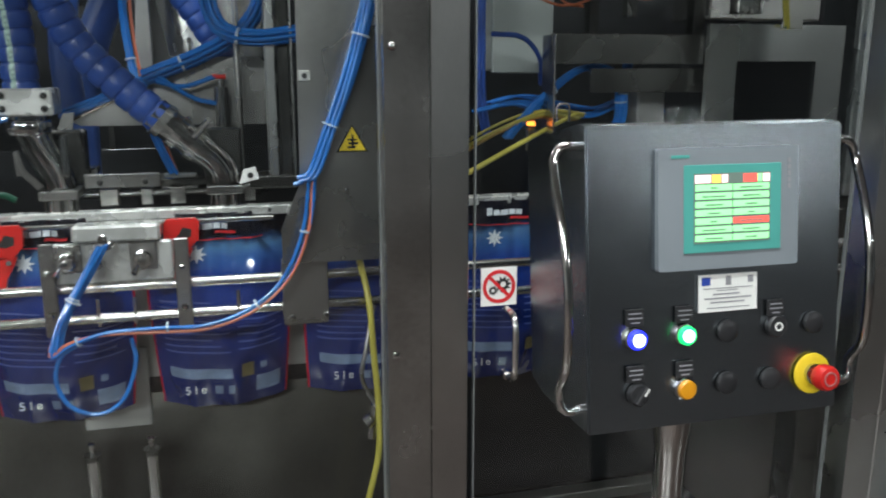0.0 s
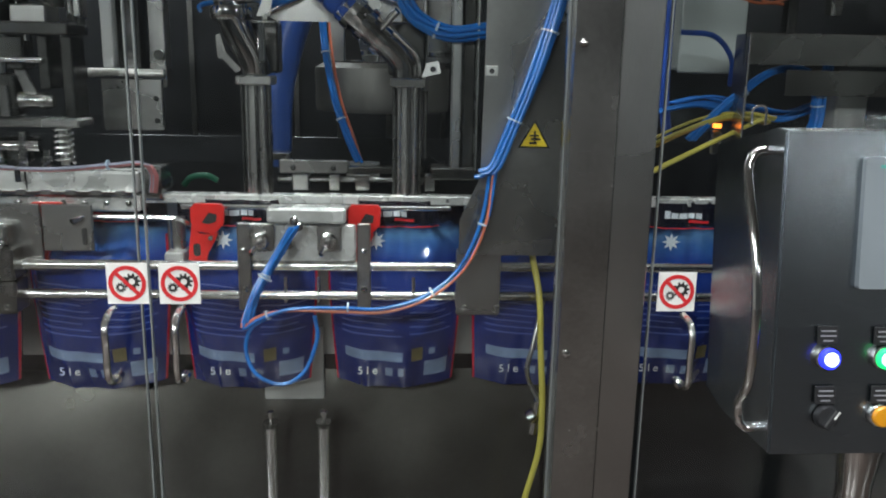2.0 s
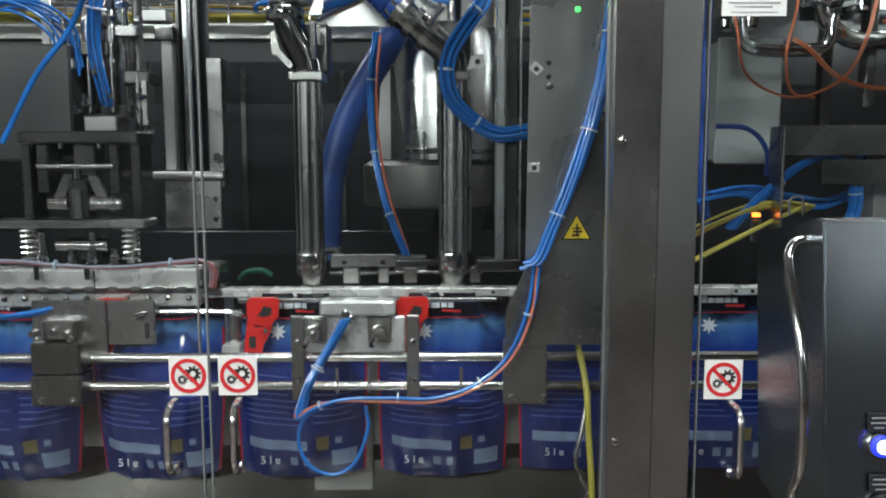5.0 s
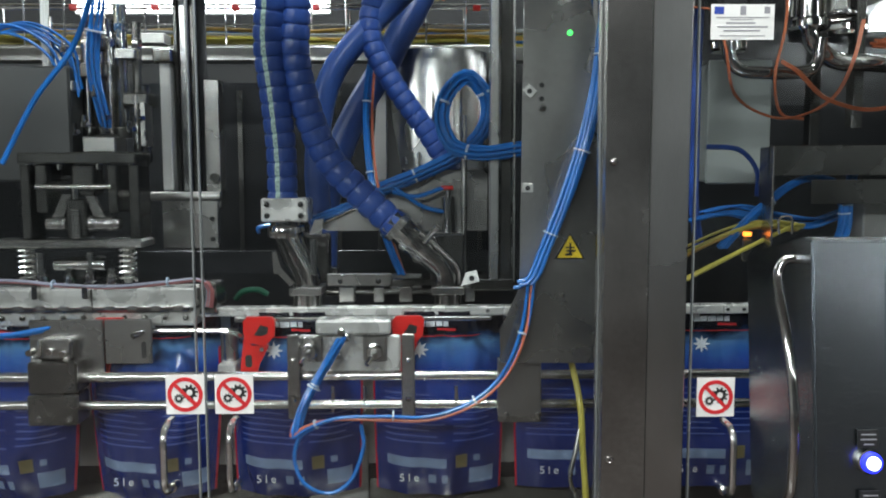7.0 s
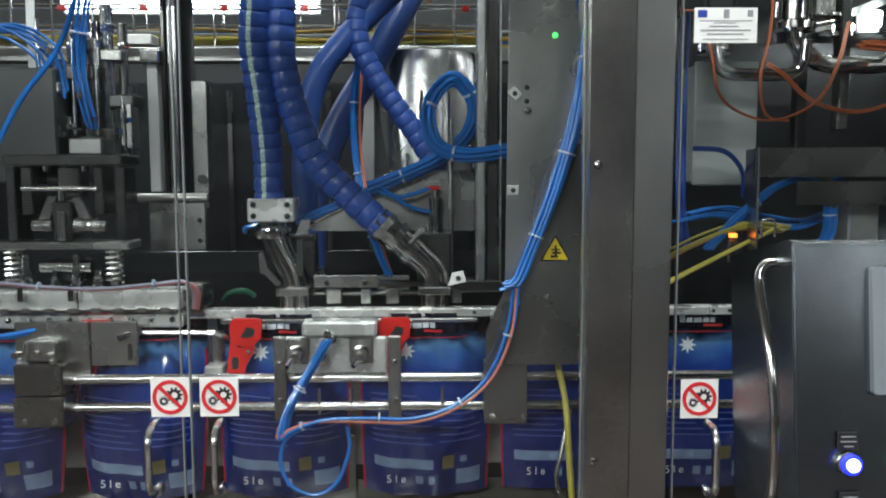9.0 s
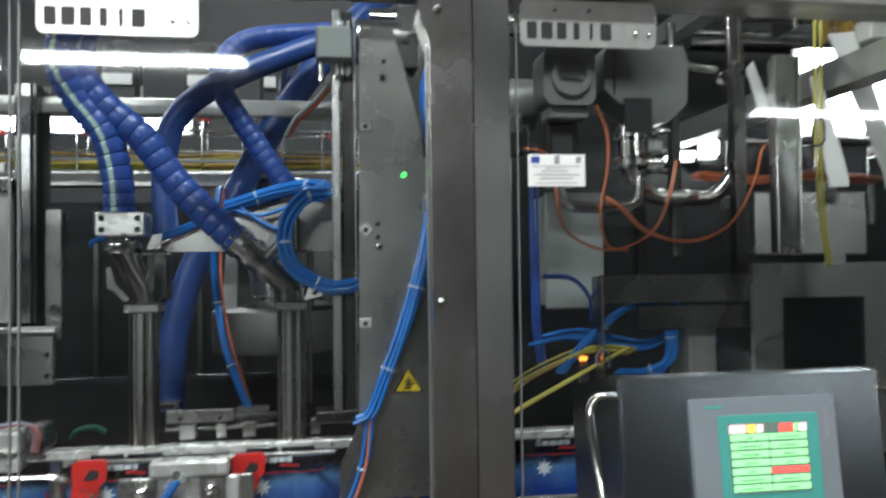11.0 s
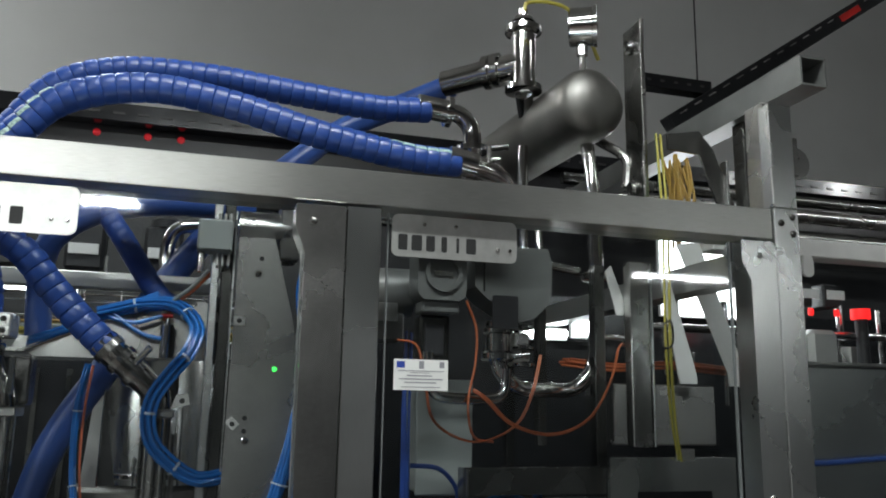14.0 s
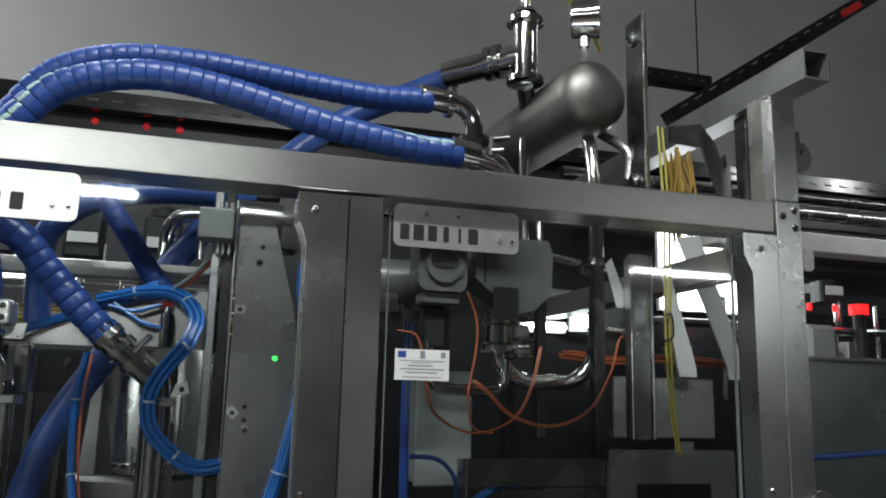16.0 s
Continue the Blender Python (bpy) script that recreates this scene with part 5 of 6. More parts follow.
for sx in (-0.771, -0.592):
    pts = [(sx + 0.015 * math.cos(k * 0.7), 1.41 + 0.015 * math.sin(k * 0.7), 1.322 + 0.0011 * k) for k in range(55)]
    s = part("spring", bm_tube(bmesh.new(), pts, 0.003, 6), ROD, jaw, "coil spring")
    part("guide", rod((sx, 1.41, 1.318), (sx, 1.41, 1.384), 0.007), STEEL_DULL, s)
part("lower_linkage", box(-0.70, -0.64, 1.40, 1.44, 1.325, 1.365, 0.004), STEEL_DARK, jaw)
part("lower_pivot", rod((-0.715, 1.395, 1.352), (-0.625, 1.395, 1.352), 0.010), CHROME, jaw)
part("centre_stud", box(-0.680, -0.664, 1.383, 1.389, 1.400, 1.452, 0.002), STEEL_DULL, jaw)
part("stud", rod((-0.672, 1.392, 1.470), (-0.672, 1.392, 1.490), 0.006), CHROME, jaw)
for px, pr in ((-0.700, 0.0135), (-0.645, 0.0145), (-0.630, 0.011), (-0.612, 0.0145), (-0.600, 0.010)):
    part("pivot_ring", rod((px - 0.004, 1.395, 1.426), (px + 0.004, 1.395, 1.426), pr, seg=18), STEEL_DULL, jaw)
for bx in (-0.755, -0.70, -0.632, -0.575):
    part("plate_bolt", rod((bx, 1.40, 1.522), (bx, 1.40, 1.532), 0.006, seg=8), CHROME, jaw)
part("hanging_rod", rod((-0.668, 1.40, 1.49), (-0.668, 1.40, 1.531), 0.005), CHROME, jaw)

for bx in (-0.735, -0.690, -0.655, -0.615):
    part("lower_bolt", lathe([(0.009, 1.318), (0.009, 1.332), (0.006, 1.336), (0.006, 1.346)], (bx, 1.392, 0), "z", 10), CHROME, jaw)
sb = part("seal_bar", box(-1.6, -0.462, 1.370, 1.43, 1.277, 1.312, 0.003), ALU, jaw, "bright alloy seal bar with bolts")
part("lower_bar", box(-1.6, -0.462, 1.375, 1.43, 1.244, 1.272, 0.003), ALU, jaw)
part("ledge", box(-1.6, -0.470, 1.360, 1.375, 1.273, 1.280, 0.001), CHROME, jaw)
for hx in (-0.735, -0.648):
    part("hook", box(hx - 0.005, hx + 0.005, 1.352, 1.369, 1.296, 1.322, 0.001), CHROME, jaw)
part("joint", box(-0.6435, -0.6415, 1.3690, 1.3699, 1.278, 1.311, 0), INK, jaw)
for k in range(10):
    part("tab", box(-0.855 + 0.040 * k, -0.838 + 0.040 * k, 1.354, 1.3595, 1.274, 1.284, 0.001), ROD, jaw)
for fx in (-0.738, -0.650):
    part("lower_fork", box(fx - 0.006, fx + 0.006, 1.385, 1.40, 1.322, 1.375, 0.002), CHROME, jaw)
for k in range(11):
    bolt(sb, -0.84 + 0.036 * k, 1.374, 1.259, 0.0052, STEEL_DARK if k % 3 else CHROME)
part("end_block", box(-0.459, -0.428, 1.385, 1.45, 1.262, 1.318, 0.003), STEEL_DULL, jaw)
part("end_cap", rod((-0.440, 1.38, 1.285), (-0.440, 1.45, 1.285), 0.016), STEEL_DARK, jaw)
strands("cable_run", "red and grey cables lying along the seal bar", [(-1.2, 1.36, 1.320), (-0.82, 1.355, 1.330), (-0.70, 1.355, 1.322), (-0.60, 1.355, 1.318), (-0.50, 1.355, 1.326), (-0.448, 1.355, 1.330), (-0.432, 1.36, 1.312), (-0.438, 1.37, 1.28)], 6, 0.0026, 0.007, [PINK_CABLE, MAUVE_CABLE, MAUVE_CABLE, PINK_CABLE, MAUVE_CABLE, PINK_CABLE], 50, 21, "cables", 4)
bank = thing("cylinder_bank", "row of polished and dark air cylinders with fittings", "air cylinders", (-0.68, 1.5, 1.55))
for cx, cy, r, z0, z1, m in ((-0.655, 1.50, 0.020, 1.585, 1.80, CHROME), (-0.712, 1.49, 0.008, 1.575, 1.73, ROD), (-0.728, 1.50, 0.012, 1.553, 1.72, STEEL_DARK), (-0.690, 1.51, 0.011, 1.60, 1.80, CHROME_DARK), (-0.626, 1.51, 0.012, 1.60, 1.83, CHROME), (-0.600, 1.52, 0.009, 1.575, 1.80, STEEL_DARK), (-0.580, 1.50, 0.008, 1.553, 1.68, CHROME_DARK)):
    c = part("cylinder", rod((cx, cy, z0), (cx, cy, z1), r, seg=20), m, bank)
    part("end_cap", lathe([(r * 1.15, z0 - 0.018), (r * 1.25, z0 - 0.015), (r * 1.25, z0), (r * 0.9, z0 + 0.004)], (cx, cy, 0), "z", 18), STEEL_DARK, c)
    part("rod_nut", lathe([(r * 1.1, z1 - 0.05), (r * 1.18, z1 - 0.047), (r * 1.18, z1 - 0.035), (r * 1.1, z1 - 0.032)], (cx, cy, 0), "z", 6), CHROME, c)
part("base", box(-0.690, -0.628, 1.47, 1.53, 1.553, 1.584, 0.003), STEEL_DULL, bank)
part("head_block", box(-0.688, -0.634, 1.465, 1.53, 1.690, 1.718, 0.003), STEEL_DARK, bank)
part("valve_block", box(-0.612, -0.566, 1.47, 1.53, 1.640, 1.664, 0.003), STEEL_DARK, bank)
part("guide_plate", box(-0.578, -0.568, 1.46, 1.50, 1.565, 1.645, 0.001), STEEL_DULL, bank)
for cx, r, z0, z1 in ((-0.738, 0.004, 1.58, 1.80), (-0.704, 0.004, 1.57, 1.70), (-0.676, 0.003, 1.59, 1.76), (-0.634, 0.003, 1.59, 1.76), (-0.588, 0.004, 1.57, 1.66)):
    part("tie_rod", rod((cx, 1.472, z0), (cx, 1.472, z1), r, seg=12), ROD, bank)
for cx, z0 in ((-0.714, 1.665), (-0.600, 1.722), (-0.655, 1.742)):
    part("clamp_block", box(cx - 0.020, cx + 0.020, 1.455, 1.475, z0, z0 + 0.020, 0.003), STEEL_DULL, bank)
for fx, fz in ((-0.712, 1.735), (-0.682, 1.600), (-0.642, 1.612), (-0.598, 1.59), (-0.580, 1.61), (-0.66, 1.655), (-0.700, 1.585)):
    part("fitting", lathe([(0.007, 0.0), (0.007, 0.010), (0.0045, 0.012), (0.0045, 0.022)], (fx, 1.462, fz), "z", 12), CHROME, bank)
    part("elbow_fitting", rod((fx, 1.462, fz + 0.006), (fx + 0.012, 1.452, fz + 0.006), 0.004, seg=10), CHROME, bank)
for k in range(3):
    part("white_tube", tube([(-0.765 + 0.006 * k, 1.50, 1.90), (-0.762 + 0.004 * k, 1.49, 1.74), (-0.752 + 0.003 * k, 1.48, 1.62), (-0.745 - 0.004 * k, 1.47, 1.556)], 0.0032, 20), WHITE, bank)
part("white_strip", box(-0.772, -0.750, 1.52, 1.526, 1.555, 1.74, 0.001), WHITE, bank)
strands("air_tube_bundle", "tangle of blue air tubes over the cylinder bank", [(-0.90, 1.45, 1.74), (-0.80, 1.46, 1.78), (-0.72, 1.47, 1.74), (-0.70, 1.475, 1.66)], 7, 0.0028, 0.028, BLUE_TUBE, 30, 31)
strands("air_tube_bundle", "blue air tubes dropping to the cylinder bank", [(-0.60, 1.42, 1.95), (-0.64, 1.44, 1.80), (-0.655, 1.455, 1.70), (-0.64, 1.465, 1.60)], 5, 0.0028, 0.018, BLUE_TUBE, 30, 32, ties=1)
solo("enclosure", box(-0.98, -0.700, 1.45, 1.62, 1.50, 1.71, 0.004), ENCLOSURE, "dark grey metal enclosure beside the cylinders", "enclosure")


# ---- machine interior behind ----
inner = thing("inner_frame", "inner steel uprights and beams of the machine", "machine frame", (-0.3, 1.9, 0))
part("pale_upright", box(-0.617, -0.595, 1.70, 1.74, 1.478, 1.782, 0.002), LIT_SATIN, inner, "polished upright, coloured as brightly lit")
part("foot_clip", box(-0.628, -0.587, 1.69, 1.745, 1.748, 1.778, 0.003), CHROME, inner)
part("upright", box(-0.590, -0.582, 1.715, 1.745, 1.475, 1.98, 0.001), STEEL_DARK, inner)
part("upright", box(-0.576, -0.556, 1.71, 1.75, 1.475, 1.98, 0.002), STEEL, inner)
part("upright", box(-0.552, -0.545, 1.71, 1.75, 1.475, 1.98, 0.001), STEEL_DARK, inner)
part("upright", box(-0.528, -0.495, 1.71, 1.75, 1.44, 1.715, 0.002), STEEL_DULL, inner)
# Flat near-black sheet standing for the shaded gap between the uprights.
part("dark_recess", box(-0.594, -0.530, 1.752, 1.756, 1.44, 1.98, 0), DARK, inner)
part("latch", rod((-0.507, 1.70, 1.505), (-0.507, 1.71, 1.505), 0.010), STEEL_DARK, inner)
part("hinge_plate", box(-0.572, -0.462, 1.55, 1.56, 1.366, 1.462, 0.002), STEEL_DULL, inner)
part("hinge_rod", rod((-0.59, 1.545, 1.470), (-0.455, 1.545, 1.470), 0.009), STEEL_DULL, inner)
for bz in (1.385, 1.425):
    bolt(inner, -0.474, 1.55, bz, 0.005, INK)
part("cross_beam", box(-1.8, 0.20, 2.0, 2.05, 1.793, 1.829, 0.003), STEEL_H, inner)
part("upper_beam", box(-1.8, 0.10, 1.75, 1.79, 1.925, 1.962, 0.003), PALE, inner, "pale upper cross beam")
part("bracket", box(-0.665, -0.605, 1.705, 1.75, 1.790, 1.812, 0.002), PALE, inner)
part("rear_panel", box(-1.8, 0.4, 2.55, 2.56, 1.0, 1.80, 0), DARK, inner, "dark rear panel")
for dx in (-0.64, -0.42, -0.33, -0.20, -0.05, 0.12):
    part("panel_rib", box(dx - 0.008, dx + 0.008, 2.535, 2.549, 1.0, 1.775, 0.001), STEEL_DARK, inner)
part("guide_column", box(0.064, 0.080, 1.40, 1.43, 1.32, 2.06, 0.002), STEEL, inner)
part("guide_column", box(0.084, 0.104, 1.41, 1.45, 1.32, 2.06, 0.002), STEEL_DARK, inner)
part("guide_edge", box(0.1045, 0.1075, 1.385, 1.43, 1.32, 2.04, 0), STEEL, inner)
part("guide_foot", box(0.03, 0.11, 1.40, 1.46, 1.300, 1.322, 0.003), STEEL_DARK, inner)
part("stay", rod((0.020, 1.46, 1.33), (0.020, 1.46, 1.62), 0.005), STEEL_DULL, inner)

vessel = thing("product_vessel", "rounded stainless vessel with slotted cover behind the filling head", "vessel", (-0.03, 1.85, 1.3))
part("shell", lathe([(0.128, 1.50), (0.128, 1.76), (0.120, 1.79), (0.05, 1.80)], (-0.025, 1.88, 0), "z", 48), STEEL, vessel)
part("skirt", lathe([(0.148, 1.392), (0.152, 1.402), (0.152, 1.486), (0.132, 1.497)], (-0.060, 1.89, 0), "z", 48), STEEL_TANK, vessel)
part("side_cover", prism([(-0.172, 1.50), (-0.138, 1.50), (-0.136, 1.70), (-0.128, 1.79), (-0.150, 1.79)], 1.742, 1.748), PALE, vessel)
part("slot_cover", prism([(-0.1365, 1.503), (-0.101, 1.503), (-0.122, 1.62), (-0.131, 1.70), (-0.1355, 1.70)], 1.737, 1.7415), INK, vessel)
part("slot_frame", box(-0.1385, -0.1350, 1.730, 1.7365, 1.50, 1.705, 0.001), CHROME, vessel)
for rx, z1 in ((-0.036, 1.70), (0.026, 1.70), (-0.066, 1.56)):
    part("edge_strip", box(rx - 0.0025, rx + 0.0025, 1.738, 1.744, 1.50, z1, 0.001), CHROME, vessel)
part("band", lathe([(0.1285, 1.512), (0.1305, 1.514), (0.1305, 1.522), (0.1285, 1.524)], (-0.025, 1.88, 0), "z", 48), CHROME, vessel)
part("drain", rod((0.0, 1.80, 1.30), (0.0, 1.80, 1.384), 0.012), CHROME, vessel)
part("bell", lathe([(0.012, 1.38), (0.02, 1.355), (0.017, 1.33)], (-0.01, 1.70, 0), "z", 18), CHROME, vessel)
strands("air_tube_bundle", "blue air tubes hanging behind the nozzles", [(-0.158, 1.60, 1.75), (-0.170, 1.60, 1.66), (-0.168, 1.60, 1.55), (-0.150, 1.58, 1.44), (-0.122, 1.56, 1.36), (-0.100, 1.55, 1.31)], 4, 0.0030, 0.008, BLUE_TUBE, 36, 41, ties=3)
solo("air_tube", tube([(-0.152, 1.62, 1.75), (-0.160, 1.62, 1.66), (-0.158, 1.615, 1.55), (-0.140, 1.60, 1.44), (-0.113, 1.58, 1.36), (-0.095, 1.56, 1.31)], 0.0026, 36), ORANGE_TUBE, "thin orange air tube hanging behind the nozzles", "air tube")
solo("green_tube", tube([(-0.435, 1.56, 1.262), (-0.42, 1.56, 1.278), (-0.39, 1.56, 1.282), (-0.37, 1.56, 1.272)], 0.0055, 20), GREEN_CABLE, "small loop of green tube", "tube")

# cable tray
tray = thing("cable_tray", "wire mesh cable tray full of coloured cables with red clips", "cable tray", (-0.4, 2.0, 1.85))
for z, y in ((1.834, 2.02), (1.834, 2.12), (1.885, 2.02), (1.925, 2.02), (1.955, 2.12)):
    part("wire", rod((-1.8, y, z), (0.16, y, z), 0.003, seg=8), ROD, tray)
for k in range(20):
    x = -1.75 + k * 0.1
    part("rib", tube([(x, 2.018, 1.956), (x, 2.018, 1.834), (x, 2.12, 1.834), (x, 2.12, 1.95)], 0.0025, 0, 6), ROD, tray)
    if k % 2 == 0:
        part("clip", box(x + 0.018, x + 0.036, 2.005, 2.016, 1.918, 1.932, 0.002), RED, tray)
rnd = random.Random(9)
CABLES = [BLUE_TUBE, YELLOW_CABLE, YELLOW_CABLE, BLUE_TUBE, GREY_PAINT, AMBER, YELLOW_CABLE, BLUE_TUBE, GREEN_CABLE, AMBER, BLUE_HOSE, YELLOW_CABLE]
for k in range(18):
    y, z = 2.025 + 0.085 * rnd.random(), 1.843 + 0.035 * rnd.random()
    part("cable", tube([(-1.8 + 0.2 * i, y + 0.012 * rnd.uniform(-1, 1), z + 0.006 * rnd.uniform(-1, 1)) for i in range(11)], 0.0048, 50, 6), CABLES[k % 12], tray)

# valve bank high at the back
for k, vx in enumerate((-0.43, -0.235, -0.055)):
    vt = thing("valve", "black valve actuator with white label plate", "valve", (vx, 1.92, 1.96), "valves")
    part("body", box(vx - 0.045, vx + 0.045, 1.92, 1.99, 1.99, 2.11, 0.008), BLACK, vt)
    part("cap", lathe([(0.035, 2.11), (0.035, 2.13), (0.02, 2.14)], (vx, 1.955, 0), "z", 20), BLACK, vt)
    part("label_plate", box(vx - 0.034, vx + 0.034, 1.905, 1.911, 2.026, 2.052, 0.001), WHITE_SIGN, vt)
    part("stem", rod((vx, 1.95, 1.93), (vx, 1.95, 1.99), 0.010), CHROME, vt)
    part("ring", lathe([(0.015, 1.948), (0.015, 1.958)], (vx, 1.95, 0), "z", 16), RED, vt)
    part("bracket", rod((vx + 0.05, 1.94, 1.96), (vx + 0.05, 1.94, 2.03), 0.004), PALE, vt)
solo("product_pipe", tube([(-0.035, 1.80, 1.90), (-0.038, 1.80, 2.03), (-0.020, 1.80, 2.080), (0.03, 1.80, 2.092), (0.12, 1.80, 2.094)], 0.017, 40, 16), CHROME, "bent polished product pipe", "pipe")
solo("junction_box", box(0.037, 0.100, 1.345, 1.39, 1.953, 2.013, 0.004), GREY_PAINT, "small pale grey junction box", "junction box")
adj = thing("slide_motor", "steel motor body above the lifting slide", "motor", (0.16, 1.42, 1.96))
part("body", rod((0.112, 1.44, 2.010), (0.21, 1.44, 2.010), 0.042, seg=28), STEEL_DULL, adj)
part("end_plate", box(0.190, 0.228, 1.40, 1.48, 1.955, 2.07, 0.003), STEEL_DULL, adj)
for k in range(3):
    part("fin", box(0.072 + 0.010 * k, 0.077 + 0.010 * k, 1.37, 1.44, 1.93, 2.03, 0.001), ALU, adj)
part("screw", rod((0.045, 1.36, 1.915), (0.045, 1.36, 1.952), 0.006), CHROME, adj)
strands("cable_run", "orange and grey cables behind the cover plate", [(0.06, 1.45, 1.93), (0.03, 1.46, 1.895), (0.0, 1.48, 1.87), (-0.02, 1.50, 1.84)], 3, 0.004, 0.006, [ORANGE_CABLE, GREEN_CABLE, GREY_PAINT], 20, 61, "cables")
strands("air_tube_bundle", "blue and grey cables behind the cover strip", [(0.255, 1.35, 1.98), (0.235, 1.34, 1.90), (0.238, 1.33, 1.83), (0.25, 1.33, 1.70)], 6, 0.004, 0.016, [BLUE_TUBE, GREY_PAINT, BLUE_TUBE, WHITE], 26, 62, "cables")


# ---- right-hand bay ----
gb = thing("junction_cabinet", "pale grey steel junction cabinet", "cabinet", (0.58, 1.65, 1.49))
part("body", box(0.524, 0.646, 1.60, 1.72, 1.495, 1.735, 0.004), GREY_PAINT, gb)
part("lid", box(0.520, 0.650, 1.590, 1.5995, 1.490, 1.740, 0.003), GREY_PAINT, gb)
strands("air_tube_bundle", "vertical bundle of blue air tubes behind the post", [(0.500, 1.60, 1.84), (0.500, 1.60, 1.70), (0.502, 1.60, 1.55), (0.506, 1.61, 1.44), (0.52, 1.62, 1.36)], 6, 0.0030, 0.012, BLUE_HOSE, 40, 71)
strands("air_tube_bundle", "blue air tubes arching over the panel", [(0.505, 1.45, 1.372), (0.53, 1.45, 1.40), (0.582, 1.45, 1.451), (0.645, 1.45, 1.496), (0.705, 1.45, 1.496), (0.732, 1.45, 1.462), (0.735, 1.46, 1.39), (0.70, 1.50, 1.33)], 6, 0.0034, 0.010, BLUE_TUBE, 50, 72, ties=2)
strands("air_tube_bundle", "upright bundle of blue air tubes with ties", [(0.748, 1.45, 1.515), (0.740, 1.45, 1.47), (0.735, 1.45, 1.40), (0.70, 1.47, 1.37), (0.64, 1.49, 1.365)], 6, 0.0034, 0.009, BLUE_TUBE, 30, 73, ties=2)
strands("air_tube_bundle", "tangle of blue air tubes at the back of the bay", [(0.50, 1.60, 1.42), (0.57, 1.58, 1.435), (0.64, 1.56, 1.42), (0.72, 1.55, 1.41), (0.80, 1.56, 1.43), (0.88, 1.57, 1.40)], 7, 0.0030, 0.022, BLUE_TUBE, 40, 74)
solo("air_tube", tube([(0.478, 1.47, 1.562), (0.536, 1.46, 1.556), (0.575, 1.47, 1.518), (0.590, 1.50, 1.47)], 0.0048, 26), BLUE_HOSE, "dark blue tube curving past the cabinet", "air tube")
strands("yellow_cables", "fan of yellow sensor cables", [(0.40, 1.47, 1.325), (0.446, 1.46, 1.362), (0.52, 1.45, 1.398), (0.584, 1.45, 1.414), (0.66, 1.47, 1.405)], 6, 0.0028, 0.016, [YELLOW_CABLE, AMBER, YELLOW_CABLE], 36, 75, "cables")
strands("yellow_cables", "pair of yellow cables crossing the bay", [(0.40, 1.43, 1.298), (0.449, 1.43, 1.324), (0.563, 1.43, 1.382), (0.638, 1.44, 1.415)], 2, 0.0034, 0.005, YELLOW_CABLE, 30, 76, "cables")
sen = thing("sensor", "small sensor with glowing orange light", "sensor", (0.556, 1.46, 1.36))
part("body", box(0.546, 0.566, 1.455, 1.475, 1.345, 1.390, 0.003), STEEL_DULL, sen)
part("light", box(0.546, 0.560, 1.446, 1.4545, 1.394, 1.402, 0.001), LED_ORANGE, sen)
strands("orange_cables", "looping orange cables beside the cabinet", [(0.435, 1.43, 1.81), (0.477, 1.43, 1.80), (0.492, 1.42, 1.735), (0.512, 1.42, 1.652), (0.578, 1.42, 1.613), (0.638, 1.42, 1.617), (0.694, 1.42, 1.651), (0.725, 1.42, 1.715), (0.751, 1.44, 1.79)], 2, 0.0018, 0.005, ORANGE_CABLE, 44, 77, "cables")
strands("orange_cables", "orange cables hanging in a long arc", [(0.600, 1.43, 1.715), (0.626, 1.42, 1.695), (0.681, 1.42, 1.647), (0.769, 1.42, 1.627), (0.853, 1.42, 1.659), (0.908, 1.42, 1.743), (0.935, 1.43, 1.816), (1.0, 1.5, 1.82)], 3, 0.0018, 0.007, ORANGE_CABLE, 50, 78, "cables")
strands("orange_cables", "orange cables rising to the flow meter", [(0.642, 1.43, 1.611), (0.599, 1.43, 1.622), (0.587, 1.43, 1.689), (0.602, 1.43, 1.77), (0.603, 1.43, 1.84), (0.581, 1.43, 1.898)], 1, 0.0026, 0.004, ORANGE_CABLE, 30, 79, "cables")
solo("product_pipe", tube([(0.660, 1.46, 1.85), (0.660, 1.46, 1.80), (0.668, 1.46, 1.755), (0.715, 1.47, 1.722), (0.780, 1.48, 1.719), (0.850, 1.50, 1.722), (0.893, 1.50, 1.755), (0.910, 1.50, 1.815), (0.916, 1.50, 1.95), (0.920, 1.51, 2.08), (0.922, 1.52, 2.20), (0.922, 1.55, 2.32)], 0.0165, 80, 16), CHROME, "polished U-shaped product pipe rising to the tank", "pipe")
fl2 = thing("pipe_coupling", "polished clamp coupling and side pipe on the riser", "pipe coupling", (0.898, 1.505, 1.98))
part("clamp_ring", lathe([(0.022, 1.968), (0.034, 1.974), (0.034, 1.986), (0.022, 1.992)], (0.917, 1.505, 0), "z", 24), CHROME, fl2)
part("wing_screw", rod((0.917, 1.470, 1.980), (0.917, 1.448, 1.980), 0.006), CHROME, fl2)
part("side_pipe", tube([(0.878, 1.51, 1.990), (0.84, 1.51, 1.995), (0.80, 1.51, 2.002), (0.782, 1.51, 2.02), (0.777, 1.51, 2.09)], 0.010, 24, 14), CHROME, fl2)
part("lower_ring", lathe([(0.0165, 1.838), (0.019, 1.841), (0.019, 1.852), (0.0165, 1.855)], (0.917, 1.505, 0), "z", 20), CHROME, fl2)
part("cross_rod", rod((0.917, 1.52, 1.845), (1.0, 1.52, 1.842), 0.006), CHROME, fl2)
